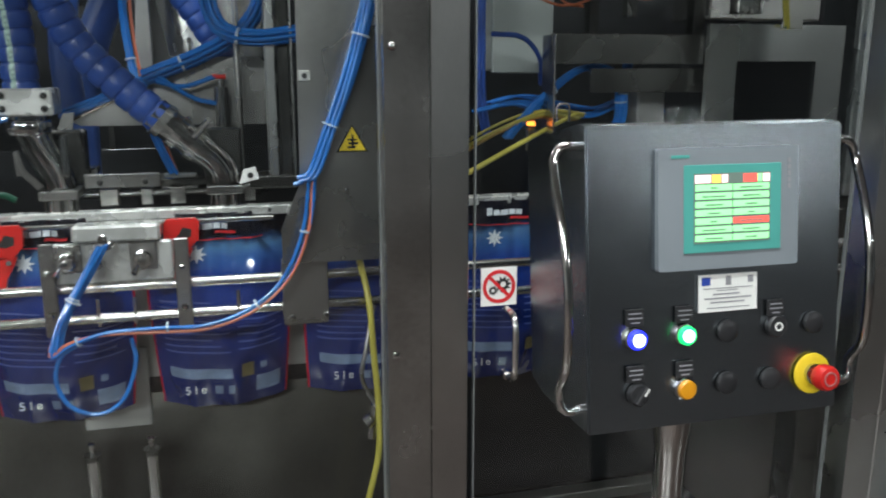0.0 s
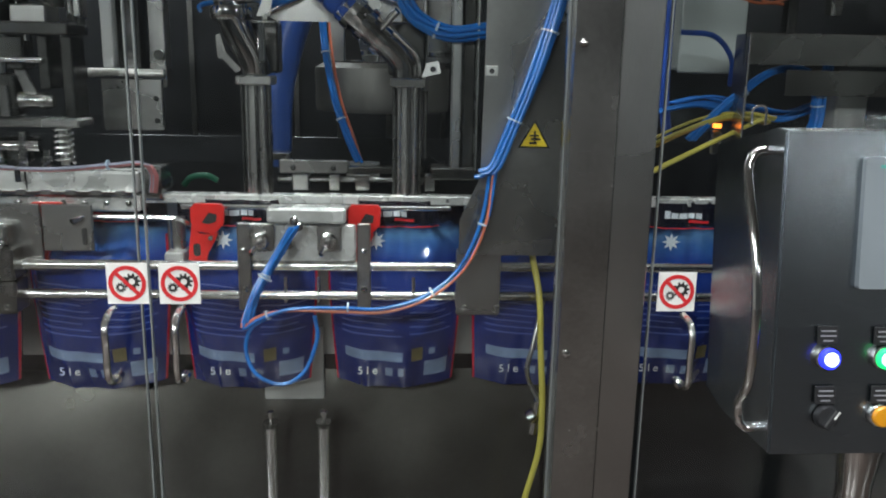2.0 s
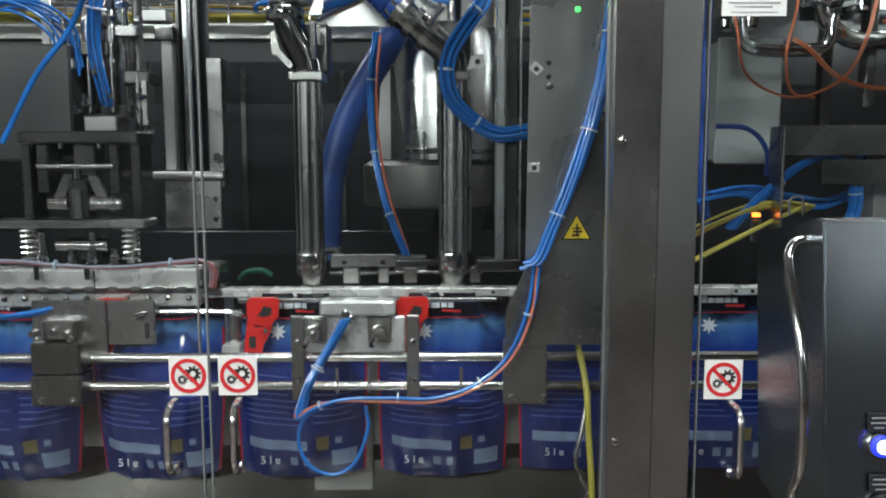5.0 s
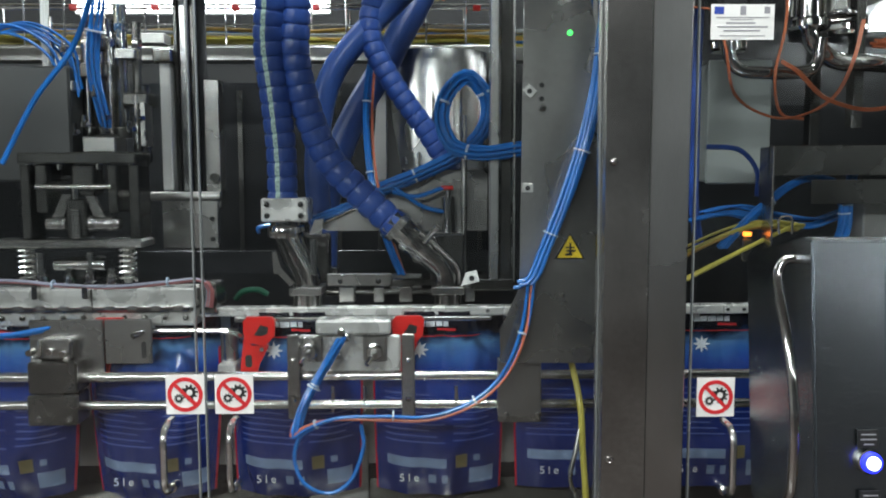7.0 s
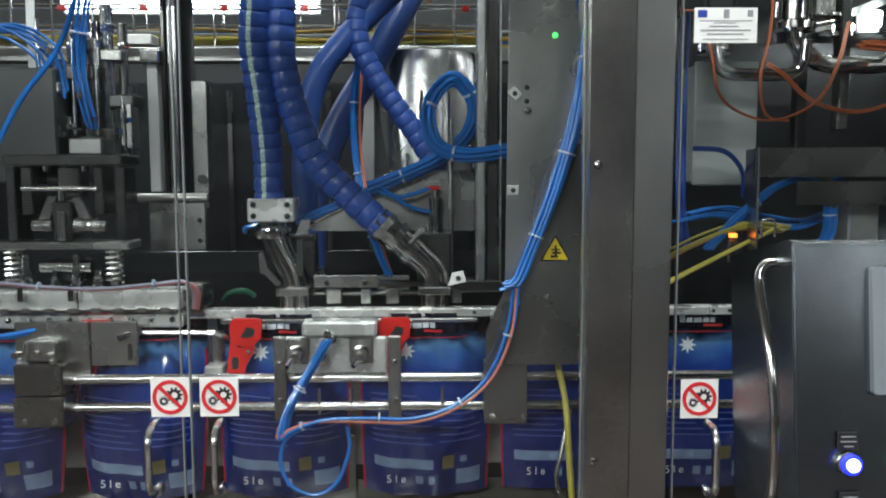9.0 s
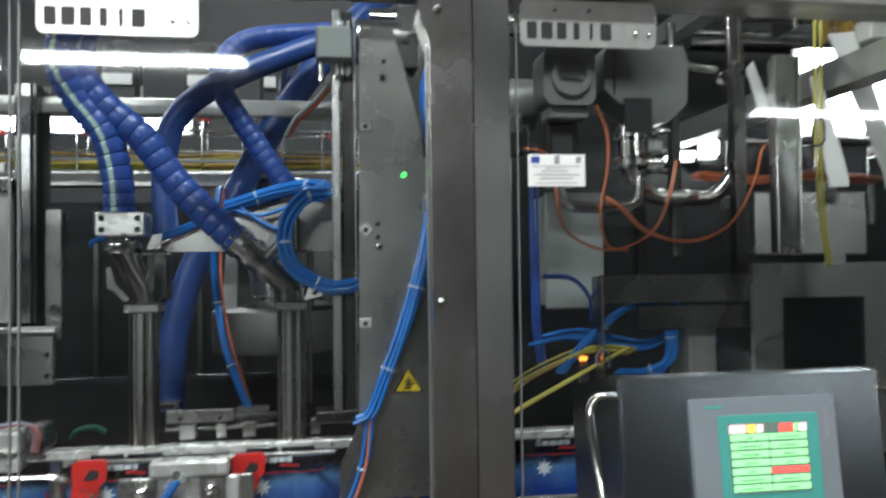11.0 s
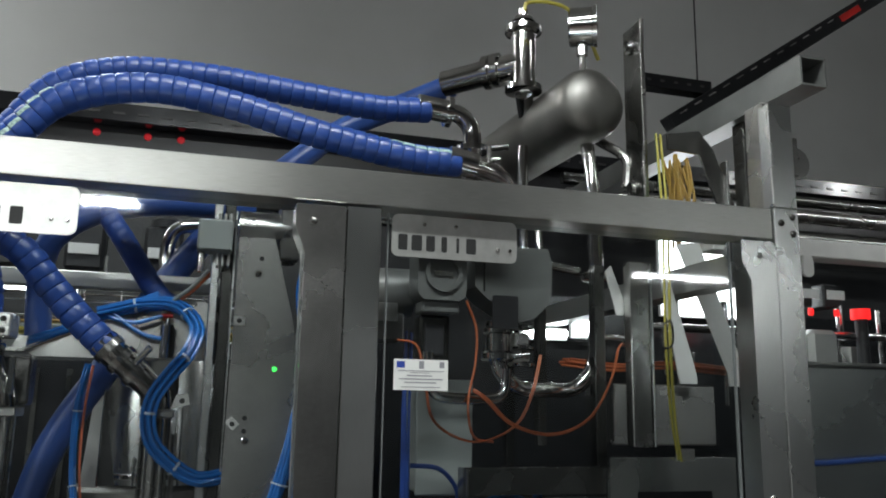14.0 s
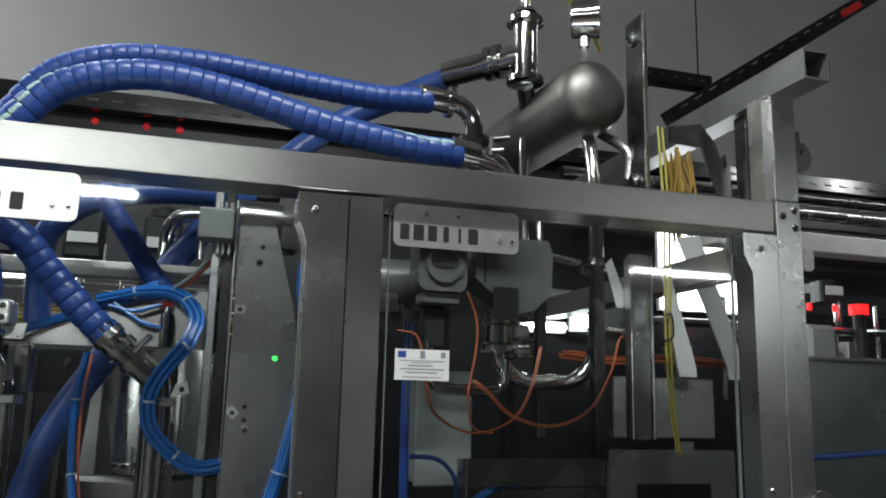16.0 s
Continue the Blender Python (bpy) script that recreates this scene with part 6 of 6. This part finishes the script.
solo("product_pipe", tube([(0.506, 1.45, 1.79), (0.508, 1.45, 1.735), (0.525, 1.45, 1.705), (0.56, 1.45, 1.697), (0.65, 1.45, 1.699), (0.672, 1.45, 1.715), (0.678, 1.45, 1.76)], 0.012, 50, 14), CHROME, "short bent product pipe", "pipe")
fm = thing("flow_meter", "grey flow meter with wide housing and clamp rings", "flow meter", (0.68, 1.45, 1.82))
part("housing", prism([(0.612, 2.02), (0.600, 2.00), (0.600, 1.93), (0.628, 1.905), (0.700, 1.86), (0.735, 1.868), (0.772, 1.905), (0.776, 1.99), (0.765, 2.02)], 1.43, 1.53), METER_PAINT, fm)
part("seam", box(0.618, 0.621, 1.4268, 1.4296, 1.92, 2.01, 0), STEEL_DARK, fm)
part("window", prism(round_rect(0.637, 0.694, 1.843, 1.912, 0.004, 3), 1.4225, 1.4265), BLACK, fm)
part("neck", lathe([(0.028, 1.79), (0.028, 1.86)], (0.660, 1.46, 0), "z", 24), CHROME, fm)
part("clamp_ring", lathe([(0.031, 1.775), (0.037, 1.780), (0.037, 1.792), (0.031, 1.797)], (0.660, 1.46, 0), "z", 24), CHROME, fm)
part("clamp_ring", lathe([(0.029, 1.832), (0.034, 1.836), (0.034, 1.844), (0.029, 1.848)], (0.660, 1.46, 0), "z", 24), CHROME, fm)
part("wing_screw", rod((0.690, 1.44, 1.786), (0.722, 1.43, 1.790), 0.005), CHROME, fm)
part("valve_body", box(0.700, 0.740, 1.47, 1.51, 1.77, 1.84, 0.005), STEEL_DULL, fm)
for zz in (1.765, 1.80, 1.845):
    part("valve_flange", lathe([(0.018, zz), (0.024, zz + 0.003), (0.024, zz + 0.009), (0.018, zz + 0.012)], (0.720, 1.46, 0), "z", 18), CHROME, fm)
fm = thing("flow_meter", "grey transmitter head with dark display", "flow meter", (0.52, 1.45, 1.88), "")
part("housing", prism(round_rect(0.474, 0.578, 1.895, 2.01, 0.020, 5), 1.42, 1.50), METER_PAINT, fm)
part("rim", ring_bm(0.528, 1.952, 0.030, 0.040, 1.413, 1.4195, 32), METER_PAINT, fm)
part("name_bar", box(0.508, 0.548, 1.4165, 1.4195, 1.945, 1.955, 0.001), STEEL_DULL, fm)
part("base_foot", box(0.486, 0.566, 1.43, 1.49, 1.870, 1.894, 0.003), METER_PAINT, fm)
part("connector", rod((0.548, 1.46, 1.870), (0.548, 1.46, 1.895), 0.008), CHROME, fm)
part("body", box(0.490, 0.555, 1.46, 1.52, 1.76, 1.868, 0.006), STEEL_DARK, fm)
part("display", box(0.500, 0.540, 1.4545, 1.4595, 1.785, 1.85, 0.001), BLACK, fm)
part("foot_ring", lathe([(0.030, 1.74), (0.034, 1.745), (0.034, 1.757), (0.030, 1.76)], (0.522, 1.49, 0), "z", 24), CHROME, fm)
fm = thing("motor", "grey geared motor behind the post", "motor", (0.42, 1.6, 1.85))
part("body", rod((0.36, 1.60, 1.93), (0.50, 1.60, 1.93), 0.055, seg=28), METER_PAINT, fm)
part("label_plate", box(0.41, 0.46, 1.540, 1.5435, 1.86, 1.90, 0.001), PALE, fm)
part("foot", box(0.38, 0.48, 1.56, 1.64, 1.82, 1.88, 0.004), METER_PAINT, fm)
# The thin STEEL strip is the first upright's lit edge, put into colour.
for nm, x0, x1, y0, z0, z1, mm in (("upright", 0.946, 0.992, 1.40, 1.602, 2.0, STEEL_DULL), ("upright", 0.996, 1.001, 1.40, 1.602, 2.0, STEEL), ("upright", 0.78, 0.80, 1.52, 1.60, 2.0, STEEL_DARK), ("upright", 0.735, 0.755, 1.60, 1.55, 2.0, STEEL_DARK), ("upright", 0.890, 0.915, 1.46, 1.55, 2.0, STEEL_DARK)):
    part(nm, box(x0, x1, y0, y0 + 0.03, z0, z1, 0.002), mm, inner)
br = thing("bracket_frame", "dark cut steel bracket frame behind the panel", "bracket", (1.0, 1.4, 1.3))
bm = bmesh.new()
for a, b2, c, d in ((0.886, 0.948, 1.20, 1.582), (0.948, 1.188, 1.513, 1.582), (1.126, 1.188, 1.20, 1.513)):
    bm_box(bm, a, b2, 1.395, 1.407, c, d, 0)
bmesh.ops.remove_doubles(bm, verts=bm.verts, dist=0.0005)
part("frame_plate", bm, STEEL, br)
part("back_plate", box(0.575, 0.885, 1.41, 1.42, 1.508, 1.562, 0.001), STEEL_DARK, br)
part("lower_arm", box(0.66, 0.90, 1.425, 1.435, 1.455, 1.500, 0.001), STEEL_DARK, br)
part("back_box", box(0.98, 1.25, 1.55, 1.70, 1.60, 1.74, 0.003), STEEL_DULL, br)
part("post", box(0.576, 0.580, 1.40, 1.46, 1.30, 1.56, 0.001), STEEL_DULL, br)
part("tab", box(1.04, 1.085, 1.391, 1.3945, 1.575, 1.600, 0.001), STEEL_DULL, br)
# Near-black sheet added for the bay's dark depth; hides the pale room wall.
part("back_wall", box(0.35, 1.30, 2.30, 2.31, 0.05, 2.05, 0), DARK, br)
part("side_block", box(0.80, 0.86, 1.50, 1.60, 1.30, 1.46, 0.003), PALE, br)
ST = thing("strap_pair", "pair of slanting steel straps, coloured as brightly lit", "strap", (1.12, 1.42, 1.72))
part("strap", prism([(1.085, 2.055), (1.145, 2.062), (1.244, 1.785), (1.253, 1.75), (1.253, 1.736), (1.210, 1.736), (1.206, 1.765)], 1.43, 1.434), LIT_SATIN, ST)
part("strap", prism([(1.045, 1.965), (1.066, 1.975), (1.121, 1.785), (1.128, 1.755), (1.128, 1.739), (1.086, 1.739), (1.080, 1.765)], 1.436, 1.440), LIT_SATIN, ST)
part("strap", prism([(0.906, 1.98), (0.920, 1.995), (0.955, 1.905), (0.948, 1.885), (0.931, 1.885)], 1.436, 1.440), LIT_SATIN, ST)
strands("yellow_cables", "green-yellow cables hanging beside the upright", [(1.03, 1.40, 2.30), (1.028, 1.38, 2.10), (1.020, 1.37, 1.95), (1.018, 1.37, 1.80), (1.030, 1.38, 1.66), (1.045, 1.385, 1.575)], 4, 0.0028, 0.008, [YELLOW_CABLE, GREEN_CABLE, YELLOW_CABLE], 44, 81, "cables")
strands("orange_cables", "orange cables bunched in the rear tray", [(0.95, 1.75, 1.80), (1.1, 1.76, 1.79), (1.25, 1.75, 1.80), (1.45, 1.76, 1.79)], 8, 0.003, 0.022, ORANGE_CABLE, 24, 82, "cables")
solo("wire_basket", tube([(1.0, 1.36, 1.86), (1.02, 1.36, 1.868), (1.022, 1.36, 1.82), (1.0, 1.36, 1.812), (0.998, 1.36, 1.85)], 0.0025, 20, 6), STEEL_DARK, "small bent wire hook", "hook")


# ---- on top of the machine ----
tank = thing("air_tank", "dull stainless cylindrical tank with domed end on legs", "tank", (0.95, 1.8, 2.06))
prof = [(0.004, -0.048), (0.03, -0.046), (0.055, -0.038), (0.080, -0.024), (0.094, -0.006), (0.0985, 0.014), (0.0985, 0.70), (0.08, 0.735), (0.04, 0.76)]
bm = lathe(prof, (0, 0, 0), "y", 40)
bmesh.ops.transform(bm, matrix=pose(0.912, 1.50, 2.400, 0, 0, 4) @ Matrix.Scale(0.90, 4), verts=bm.verts)
part("shell", bm, STEEL_TANK, tank)
for lx, ly in ((0.80, 1.66), (0.86, 2.0)):
    part("leg", rod((lx, ly, 1.9), (lx, ly, 2.33), 0.0125, seg=18), CHROME, tank)
part("bracket_arm", tube([(0.96, 1.56, 2.33), (1.0, 1.50, 2.27), (1.0, 1.50, 2.20)], 0.012, 12, 10), STEEL_DULL, tank)
part("stub", rod((0.900, 1.52, 2.478), (0.900, 1.52, 2.558), 0.009, seg=16), CHROME, tank)
part("nut", rod((0.900, 1.52, 2.528), (0.900, 1.52, 2.552), 0.014, seg=6), ROD, tank)
gau = thing("pressure_gauge", "round steel pressure gauge on the tank", "gauge", (0.92, 1.52, 2.535))
gm = pose(0.902, 1.520, 2.605, 0, 0, 62) @ Matrix.Scale(1.1, 4)
for nm, prof, mat in (("case", [(0.004, 0.030), (0.040, 0.030), (0.043, 0.026), (0.043, -0.022), (0.046, -0.024), (0.046, -0.032), (0.041, -0.033)], CHROME), ("dial", [(0.0405, -0.0315), (0.004, -0.0315)], METER_PAINT), ("pointer_hub", [(0.006, -0.0320), (0.006, -0.0345), (0.001, -0.0350)], INK)):
    bm = lathe(prof, (0, 0, 0), "y", 36)
    bmesh.ops.transform(bm, matrix=gm, verts=bm.verts)
    part(nm, bm, mat, gau)
solo("signal_cable", tube([(0.742, 1.50, 2.615), (0.748, 1.50, 2.635), (0.80, 1.50, 2.645), (0.86, 1.51, 2.64), (0.93, 1.56, 2.62), (0.985, 1.60, 2.565)], 0.005, 36), YELLOW_CABLE, "yellow cable from the tee to the gauge", "cable")
tee = thing("pipe_tee", "polished pipe tee with clamp rings joining hose and tank", "pipe tee", (0.74, 1.5, 2.36))
part("riser", rod((0.738, 1.50, 2.405), (0.738, 1.50, 2.575), 0.030, seg=26), CHROME, tee)
part("neck", rod((0.835, 1.68, 2.325), (0.738, 1.50, 2.405), 0.021, seg=22), CHROME, tee)
for z in (2.412, 2.560):
    part("clamp_ring", lathe([(0.034, z - 0.010), (0.044, z - 0.006), (0.044, z + 0.006), (0.034, z + 0.010)], (0.738, 1.50, 0), "z", 28), CHROME, tee)
part("cap", lathe([(0.030, 2.58), (0.024, 2.592), (0.012, 2.595), (0.012, 2.615)], (0.738, 1.50, 0), "z", 24), CHROME, tee)
part("branch", rod((0.735, 1.505, 2.478), (0.585, 1.64, 2.462), 0.031, seg=26), CHROME, tee)
for s in (0.30, 0.42):
    c = Vector((0.735, 1.505, 2.478)).lerp(Vector((0.585, 1.64, 2.462)), s)
    d = Vector((-0.76, 0.65, 0))
    part("clamp_ring", rod(c - d * 0.008, c + d * 0.008, 0.041, seg=26), CHROME, tee)
SET_BACK = Matrix.Translation((0.0756, -0.177, 1.677)) @ Matrix.Scale(1.085, 4) @ Matrix.Translation((-0.0756, 0.177, -1.677))
for ob in tee.children_recursive:
    ob.data.transform(SET_BACK)
man = thing("manifold", "polished pipe manifold joining two blue hoses", "manifold", (0.55, 1.4, 2.06))
part("hose_tail", rod((0.470, 1.45, 2.322), (0.535, 1.45, 2.316), 0.0255, seg=22), CHROME, man)
part("elbow", tube([(0.53, 1.45, 2.316), (0.565, 1.45, 2.312), (0.592, 1.45, 2.285), (0.597, 1.45, 2.24), (0.597, 1.45, 2.10)], 0.020, 26, 18), CHROME, man)
part("clamp_ring", rod((0.534, 1.45, 2.316), (0.546, 1.45, 2.315), 0.034, seg=24), CHROME, man)
part("clamp_ring", rod((0.597, 1.45, 2.228), (0.597, 1.45, 2.240), 0.036, seg=24), CHROME, man)
part("wing_nut", rod((0.63, 1.43, 2.235), (0.67, 1.42, 2.240), 0.007), STEEL_DARK, man)
part("hose_tail", rod((0.498, 1.30, 2.159), (0.555, 1.30, 2.150), 0.0265, seg=22), CHROME, man)
part("pipe", tube([(0.55, 1.30, 2.150), (0.60, 1.31, 2.140), (0.63, 1.33, 2.11), (0.64, 1.36, 2.05)], 0.021, 22, 16), CHROME, man)
part("toggle", rod((0.572, 1.275, 2.158), (0.598, 1.27, 2.160), 0.004), CHROME, man)
part("toggle", rod((0.575, 1.275, 2.150), (0.575, 1.275, 2.185), 0.005), STEEL_DULL, man)
part("header", rod((0.15, 1.62, 2.11), (0.66, 1.62, 2.11), 0.024, seg=20), CHROME, man)
br2 = thing("mounting_blade", "tall narrow steel plate standing on the beam", "bracket", (1.0, 1.45, 2.06))
part("blade", box(1.004, 1.010, 1.423, 1.505, 2.062, 2.595, 0.001), STEEL_DARK, br2)
# Front edge of the same plate, in lighter steel for the light it catches.
part("blade_edge", box(1.000, 1.010, 1.415, 1.4222, 2.062, 2.595, 0.001), STEEL_DULL, br2)
for bz in (2.545, 2.190):
    part("bolt", rod((0.990, 1.47, bz), (1.0035, 1.47, bz), 0.012, seg=14), CHROME, br2)
    part("washer", rod((0.998, 1.47, bz), (1.0038, 1.47, bz), 0.020, seg=18), STEEL_DULL, br2)
part("gusset", prism([(1.02, 2.285), (1.10, 2.300), (1.135, 2.26), (1.185, 2.13), (1.185, 2.065), (1.165, 2.065), (1.10, 2.245), (1.02, 2.250)], 1.345, 1.352), STEEL_DARK, br2)
part("gusset_edge", box(1.160, 1.166, 1.335, 1.36, 2.064, 2.235, 0.001), STEEL, br2)
strands("amber_cables", "bunch of amber cables hanging above the beam", [(1.135, 1.50, 2.27), (1.145, 1.49, 2.20), (1.135, 1.48, 2.14), (1.145, 1.48, 2.07)], 26, 0.0026, 0.038, AMBER, 20, 91, "cables")
STR = thing("ceiling_rail", "dark perforated channel rail hanging above the machine", "rail", (2.2, 2.3, 3.0))
A, B3 = Vector((1.62, 2.3, 2.70)), Vector((2.75, 2.3, 3.46))
dd = (B3 - A)
mm = Matrix.Translation((A + B3) / 2) @ dd.to_track_quat("X", "Z").to_matrix().to_4x4()
L = dd.length / 2
part("channel", box(-L, L, -0.03, 0.03, -0.03, 0.03, 0.002, mm), DARK, STR)
for k in range(18):
    part("slot", box(-L + 0.05 + k * 0.075, -L + 0.085 + k * 0.075, -0.0312, -0.0302, 0.010, 0.015, 0, mm), STEEL_DULL, STR)
part("arm", box(1.50, 1.80, 2.28, 2.34, 2.835, 2.885, 0.002), DARK, STR)
for k in range(5):
    part("slot", box(1.53 + 0.055 * k, 1.545 + 0.055 * k, 2.2765, 2.2795, 2.856, 2.864, 0), INK, STR)
part("hanger", rod((1.76, 2.31, 2.885), (1.76, 2.31, 5.6), 0.003), DARK, STR)
part("hanger", rod((2.6, 2.31, 3.36), (2.6, 2.31, 5.6), 0.003), DARK, STR)
part("glow_marker", box(L - 0.42, L - 0.30, -0.0318, -0.0303, -0.015, 0.012, 0, mm), RED, STR)

# far duct with signal lights
duct = thing("far_machine", "dark machine line behind with red signal lights", "machine", (0, 3.2, 0))
part("top_channel", box(-5.0, 5.5, 2.88, 2.95, 2.69, 2.76, 0.002), DARK, duct)
part("body", box(-5.0, 5.5, 2.96, 3.9, 0.0, 2.72, 0.01), BLACK, duct)
for k in range(60):
    part("slot", box(-1.6 + 0.085 * k, -1.56 + 0.085 * k, 2.876, 2.8795, 2.718, 2.726, 0), INK, duct)
for rx in (-0.385, -0.205, -0.085):
    part("signal_light", lathe([(0.014, 0.0), (0.014, -0.003), (0.008, -0.006)], (rx, 2.959, 2.665), "y", 16), LED_DIM, duct)
for py, pz, r in ((2.7, 2.52, 0.03), (2.72, 2.42, 0.04), (2.74, 2.60, 0.025)):
    part("pipe", rod((1.4, py, pz), (5.5, py, pz), r, seg=16), STEEL_DARK if r != 0.03 else STEEL_DULL, duct)

# neighbouring machine on the far side of the right post
nb = thing("neighbour_machine", "second stainless machine with pale beam and red signal lights", "machine", (1.9, 1.7, 0))
# White beam; its bright base also makes up for missing front light.
part("beam", box(1.19, 3.2, 1.44, 1.50, 2.052, 2.098, 0.003), WHITE, nb)
part("lug", prism(round_rect(1.425, 1.455, 2.0, 2.052, 0.012), 1.425, 1.432), WHITE, nb)
part("steel_panel", box(1.42, 3.2, 1.62, 1.64, 1.20, 1.800, 0.003), STEEL, nb)
part("panel_lip", box(1.42, 3.2, 1.60, 1.64, 1.803, 1.812, 0.001), STEEL_H, nb)
part("lower_block", box(1.32, 3.2, 1.58, 1.66, 0.05, 1.18, 0.004), STEEL_DARK, nb)
# Near-black backdrop sheet for the dark depth behind these parts.
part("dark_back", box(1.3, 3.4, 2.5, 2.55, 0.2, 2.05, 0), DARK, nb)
for k in range(7):
    part("rod", rod((1.50 + 0.21 * k, 2.10 + 0.05 * (k % 3), 1.70), (1.50 + 0.21 * k, 2.10 + 0.05 * (k % 3), 2.04), 0.009 + 0.004 * (k % 2), seg=12), CHROME, nb)
    part("block", box(1.46 + 0.22 * k, 1.53 + 0.22 * k, 2.05, 2.12, 1.79 + 0.04 * (k % 2), 1.86 + 0.04 * (k % 2), 0.003), STEEL_DULL, nb)
part("cross_pipe", rod((1.3, 2.02, 1.93), (3.2, 2.02, 1.93), 0.013, seg=14), CHROME, nb)
for rx in (1.93, 2.03):
    part("actuator", box(rx - 0.03, rx + 0.03, 2.02, 2.10, 2.02, 2.10, 0.006), BLACK, nb)
    part("label_plate", box(rx - 0.034, rx + 0.034, 1.995, 2.0, 2.045, 2.075, 0.001), WHITE_SIGN, nb)
    part("signal_light", lathe([(0.008, 1.990), (0.009, 2.0), (0.008, 2.012)], (rx, 2.0, 0), "z", 14), LED_RED, nb)
part("signal_lamp", lathe([(0.030, 1.985), (0.030, 2.018)], (2.125, 2.0, 0), "z", 20), LED_RED, nb)
part("lamp_pole", rod((2.125, 2.0, 1.2), (2.125, 2.0, 1.985), 0.02), BLACK, nb)
part("white_bag", box(1.88, 1.99, 1.95, 2.0, 1.81, 1.94, 0.02), PALE, nb)
part("blue_line", tube([(1.42, 1.60, 1.575), (1.55, 1.60, 1.555), (1.75, 1.60, 1.565), (2.0, 1.6, 1.58)], 0.007, 24), BLUE_BIG, nb)
part("guard", box(1.22, 3.2, 1.50, 1.504, 1.25, 2.05, 0), GLASS, nb).visible_shadow = False
part("hinge_plate", prism(round_rect(1.13, 1.175, 1.44, 1.53, 0.02), 1.093, 1.0975), STEEL_DULL, nb)
pl = thing("plastic_wrap", "crumpled clear-grey plastic wrap hanging at the machine side", "plastic wrap", (1.2, 1.1, 0.5))
bm = bmesh.new()
g = []
rnd = random.Random(4)
for j in range(15):
    row = []
    for i in range(11):
        u, v = i / 10, j / 14
        row.append(bm.verts.new((1.155 + 0.30 * u - 0.12 * (1 - v) * (1 - u) + 0.008 * rnd.uniform(-1, 1) + 0.05 * (1 - u) * v, 1.02 + 0.03 * math.sin(9 * u + 3 * v) + 0.012 * rnd.uniform(-1, 1), 0.35 + 0.62 * v * (0.72 + 0.28 * u))))
    g.append(row)
for j in range(14):
    for i in range(10):
        bm.faces.new((g[j][i], g[j][i + 1], g[j + 1][i + 1], g[j + 1][i]))
bmesh.ops.solidify(bm, geom=bm.faces[:], thickness=0.003)
part("sheet", bm, WRAP, pl)

# lamps inside and behind the machine
for nm, x0, x1, y0, y1, z0, z1, pw in INNER_LAMPS:
    lt = thing("machine_lamp", "glaring white fluorescent lamp behind the machine", "lamp", ((x0 + x1) / 2, (y0 + y1) / 2, z0), "machine lamps")
    part("tube", box(x0, x1, y0, y1, z0, z1, 0.005), LAMP_PANEL if nm == "a" else TUBE_LIGHT, lt)
    part("back", box(x0 - 0.01, x1 + 0.01, y1 + 0.002, y1 + 0.02, z0 - 0.01, z1 + 0.01, 0.002), WHITE, lt)


# ---- what moves ----
HEAD = [(0.0, 0.0), (0.4, 0.006), (1.0, 0.066), (1.5, 0.115), (2.0, 0.165), (2.5, 0.235), (2.9, 0.335), (3.2, 0.358), (4.9, 0.358), (5.4, 0.17), (5.9, 0.0), (8.9, 0.0), (9.5, 0.060), (10.0, 0.110), (10.5, 0.157), (11.0, 0.215), (11.5, 0.340), (11.9, 0.358), (16.0, 0.358)]
STEP = [(0.0, 0.0), (3.5, 0.0), (3.6, -0.033), (3.8, -0.098), (4.0, -0.158), (4.2, -0.246), (4.25, -PITCH), (4.3, -PITCH - 0.006), (4.4, -PITCH - 0.073), (4.5, -PITCH - 0.108), (4.6, -PITCH - 0.173), (4.7, -PITCH - 0.200), (4.85, -PITCH - 0.245), (5.0, -2 * PITCH), (16.0, -2 * PITCH)]
GRIP = [(0.0, 0.0), (3.50, 0.0), (3.54, 0.09), (3.57, 0.212), (3.61, 0.197), (3.8, 0.135), (4.0, 0.074), (4.2, 0.002), (4.24, 0.0), (4.28, 0.08), (4.33, 0.195), (4.4, 0.150), (4.5, 0.124), (4.6, 0.070), (4.7, 0.052), (4.85, 0.016), (5.0, 0.0), (16.0, 0.0)]


def motions():
    walk(head, [(t, pose(0, 0, z)) for t, z in HEAD])
    for k, ob in POUCHES:
        walk(ob, [(t, pose(d, 0, 0) @ pouch_at(k)) for t, d in STEP])
    for x, ob in GRIPPERS:
        walk(ob, [(t, pose(x + d, 1.366, 1.262)) for t, d in GRIP])
    for obs, down, up, n, turning in MOVING:
        table = []
        for t, z in HEAD:
            f = z / 0.36
            table.append((t, ring_poses([Vector(a).lerp(Vector(b), f) for a, b in zip(down, up)], n, turning)))
        for i, ob in enumerate(obs):
            walk(ob, [(t, ms[i]) for t, ms in table])


motions()
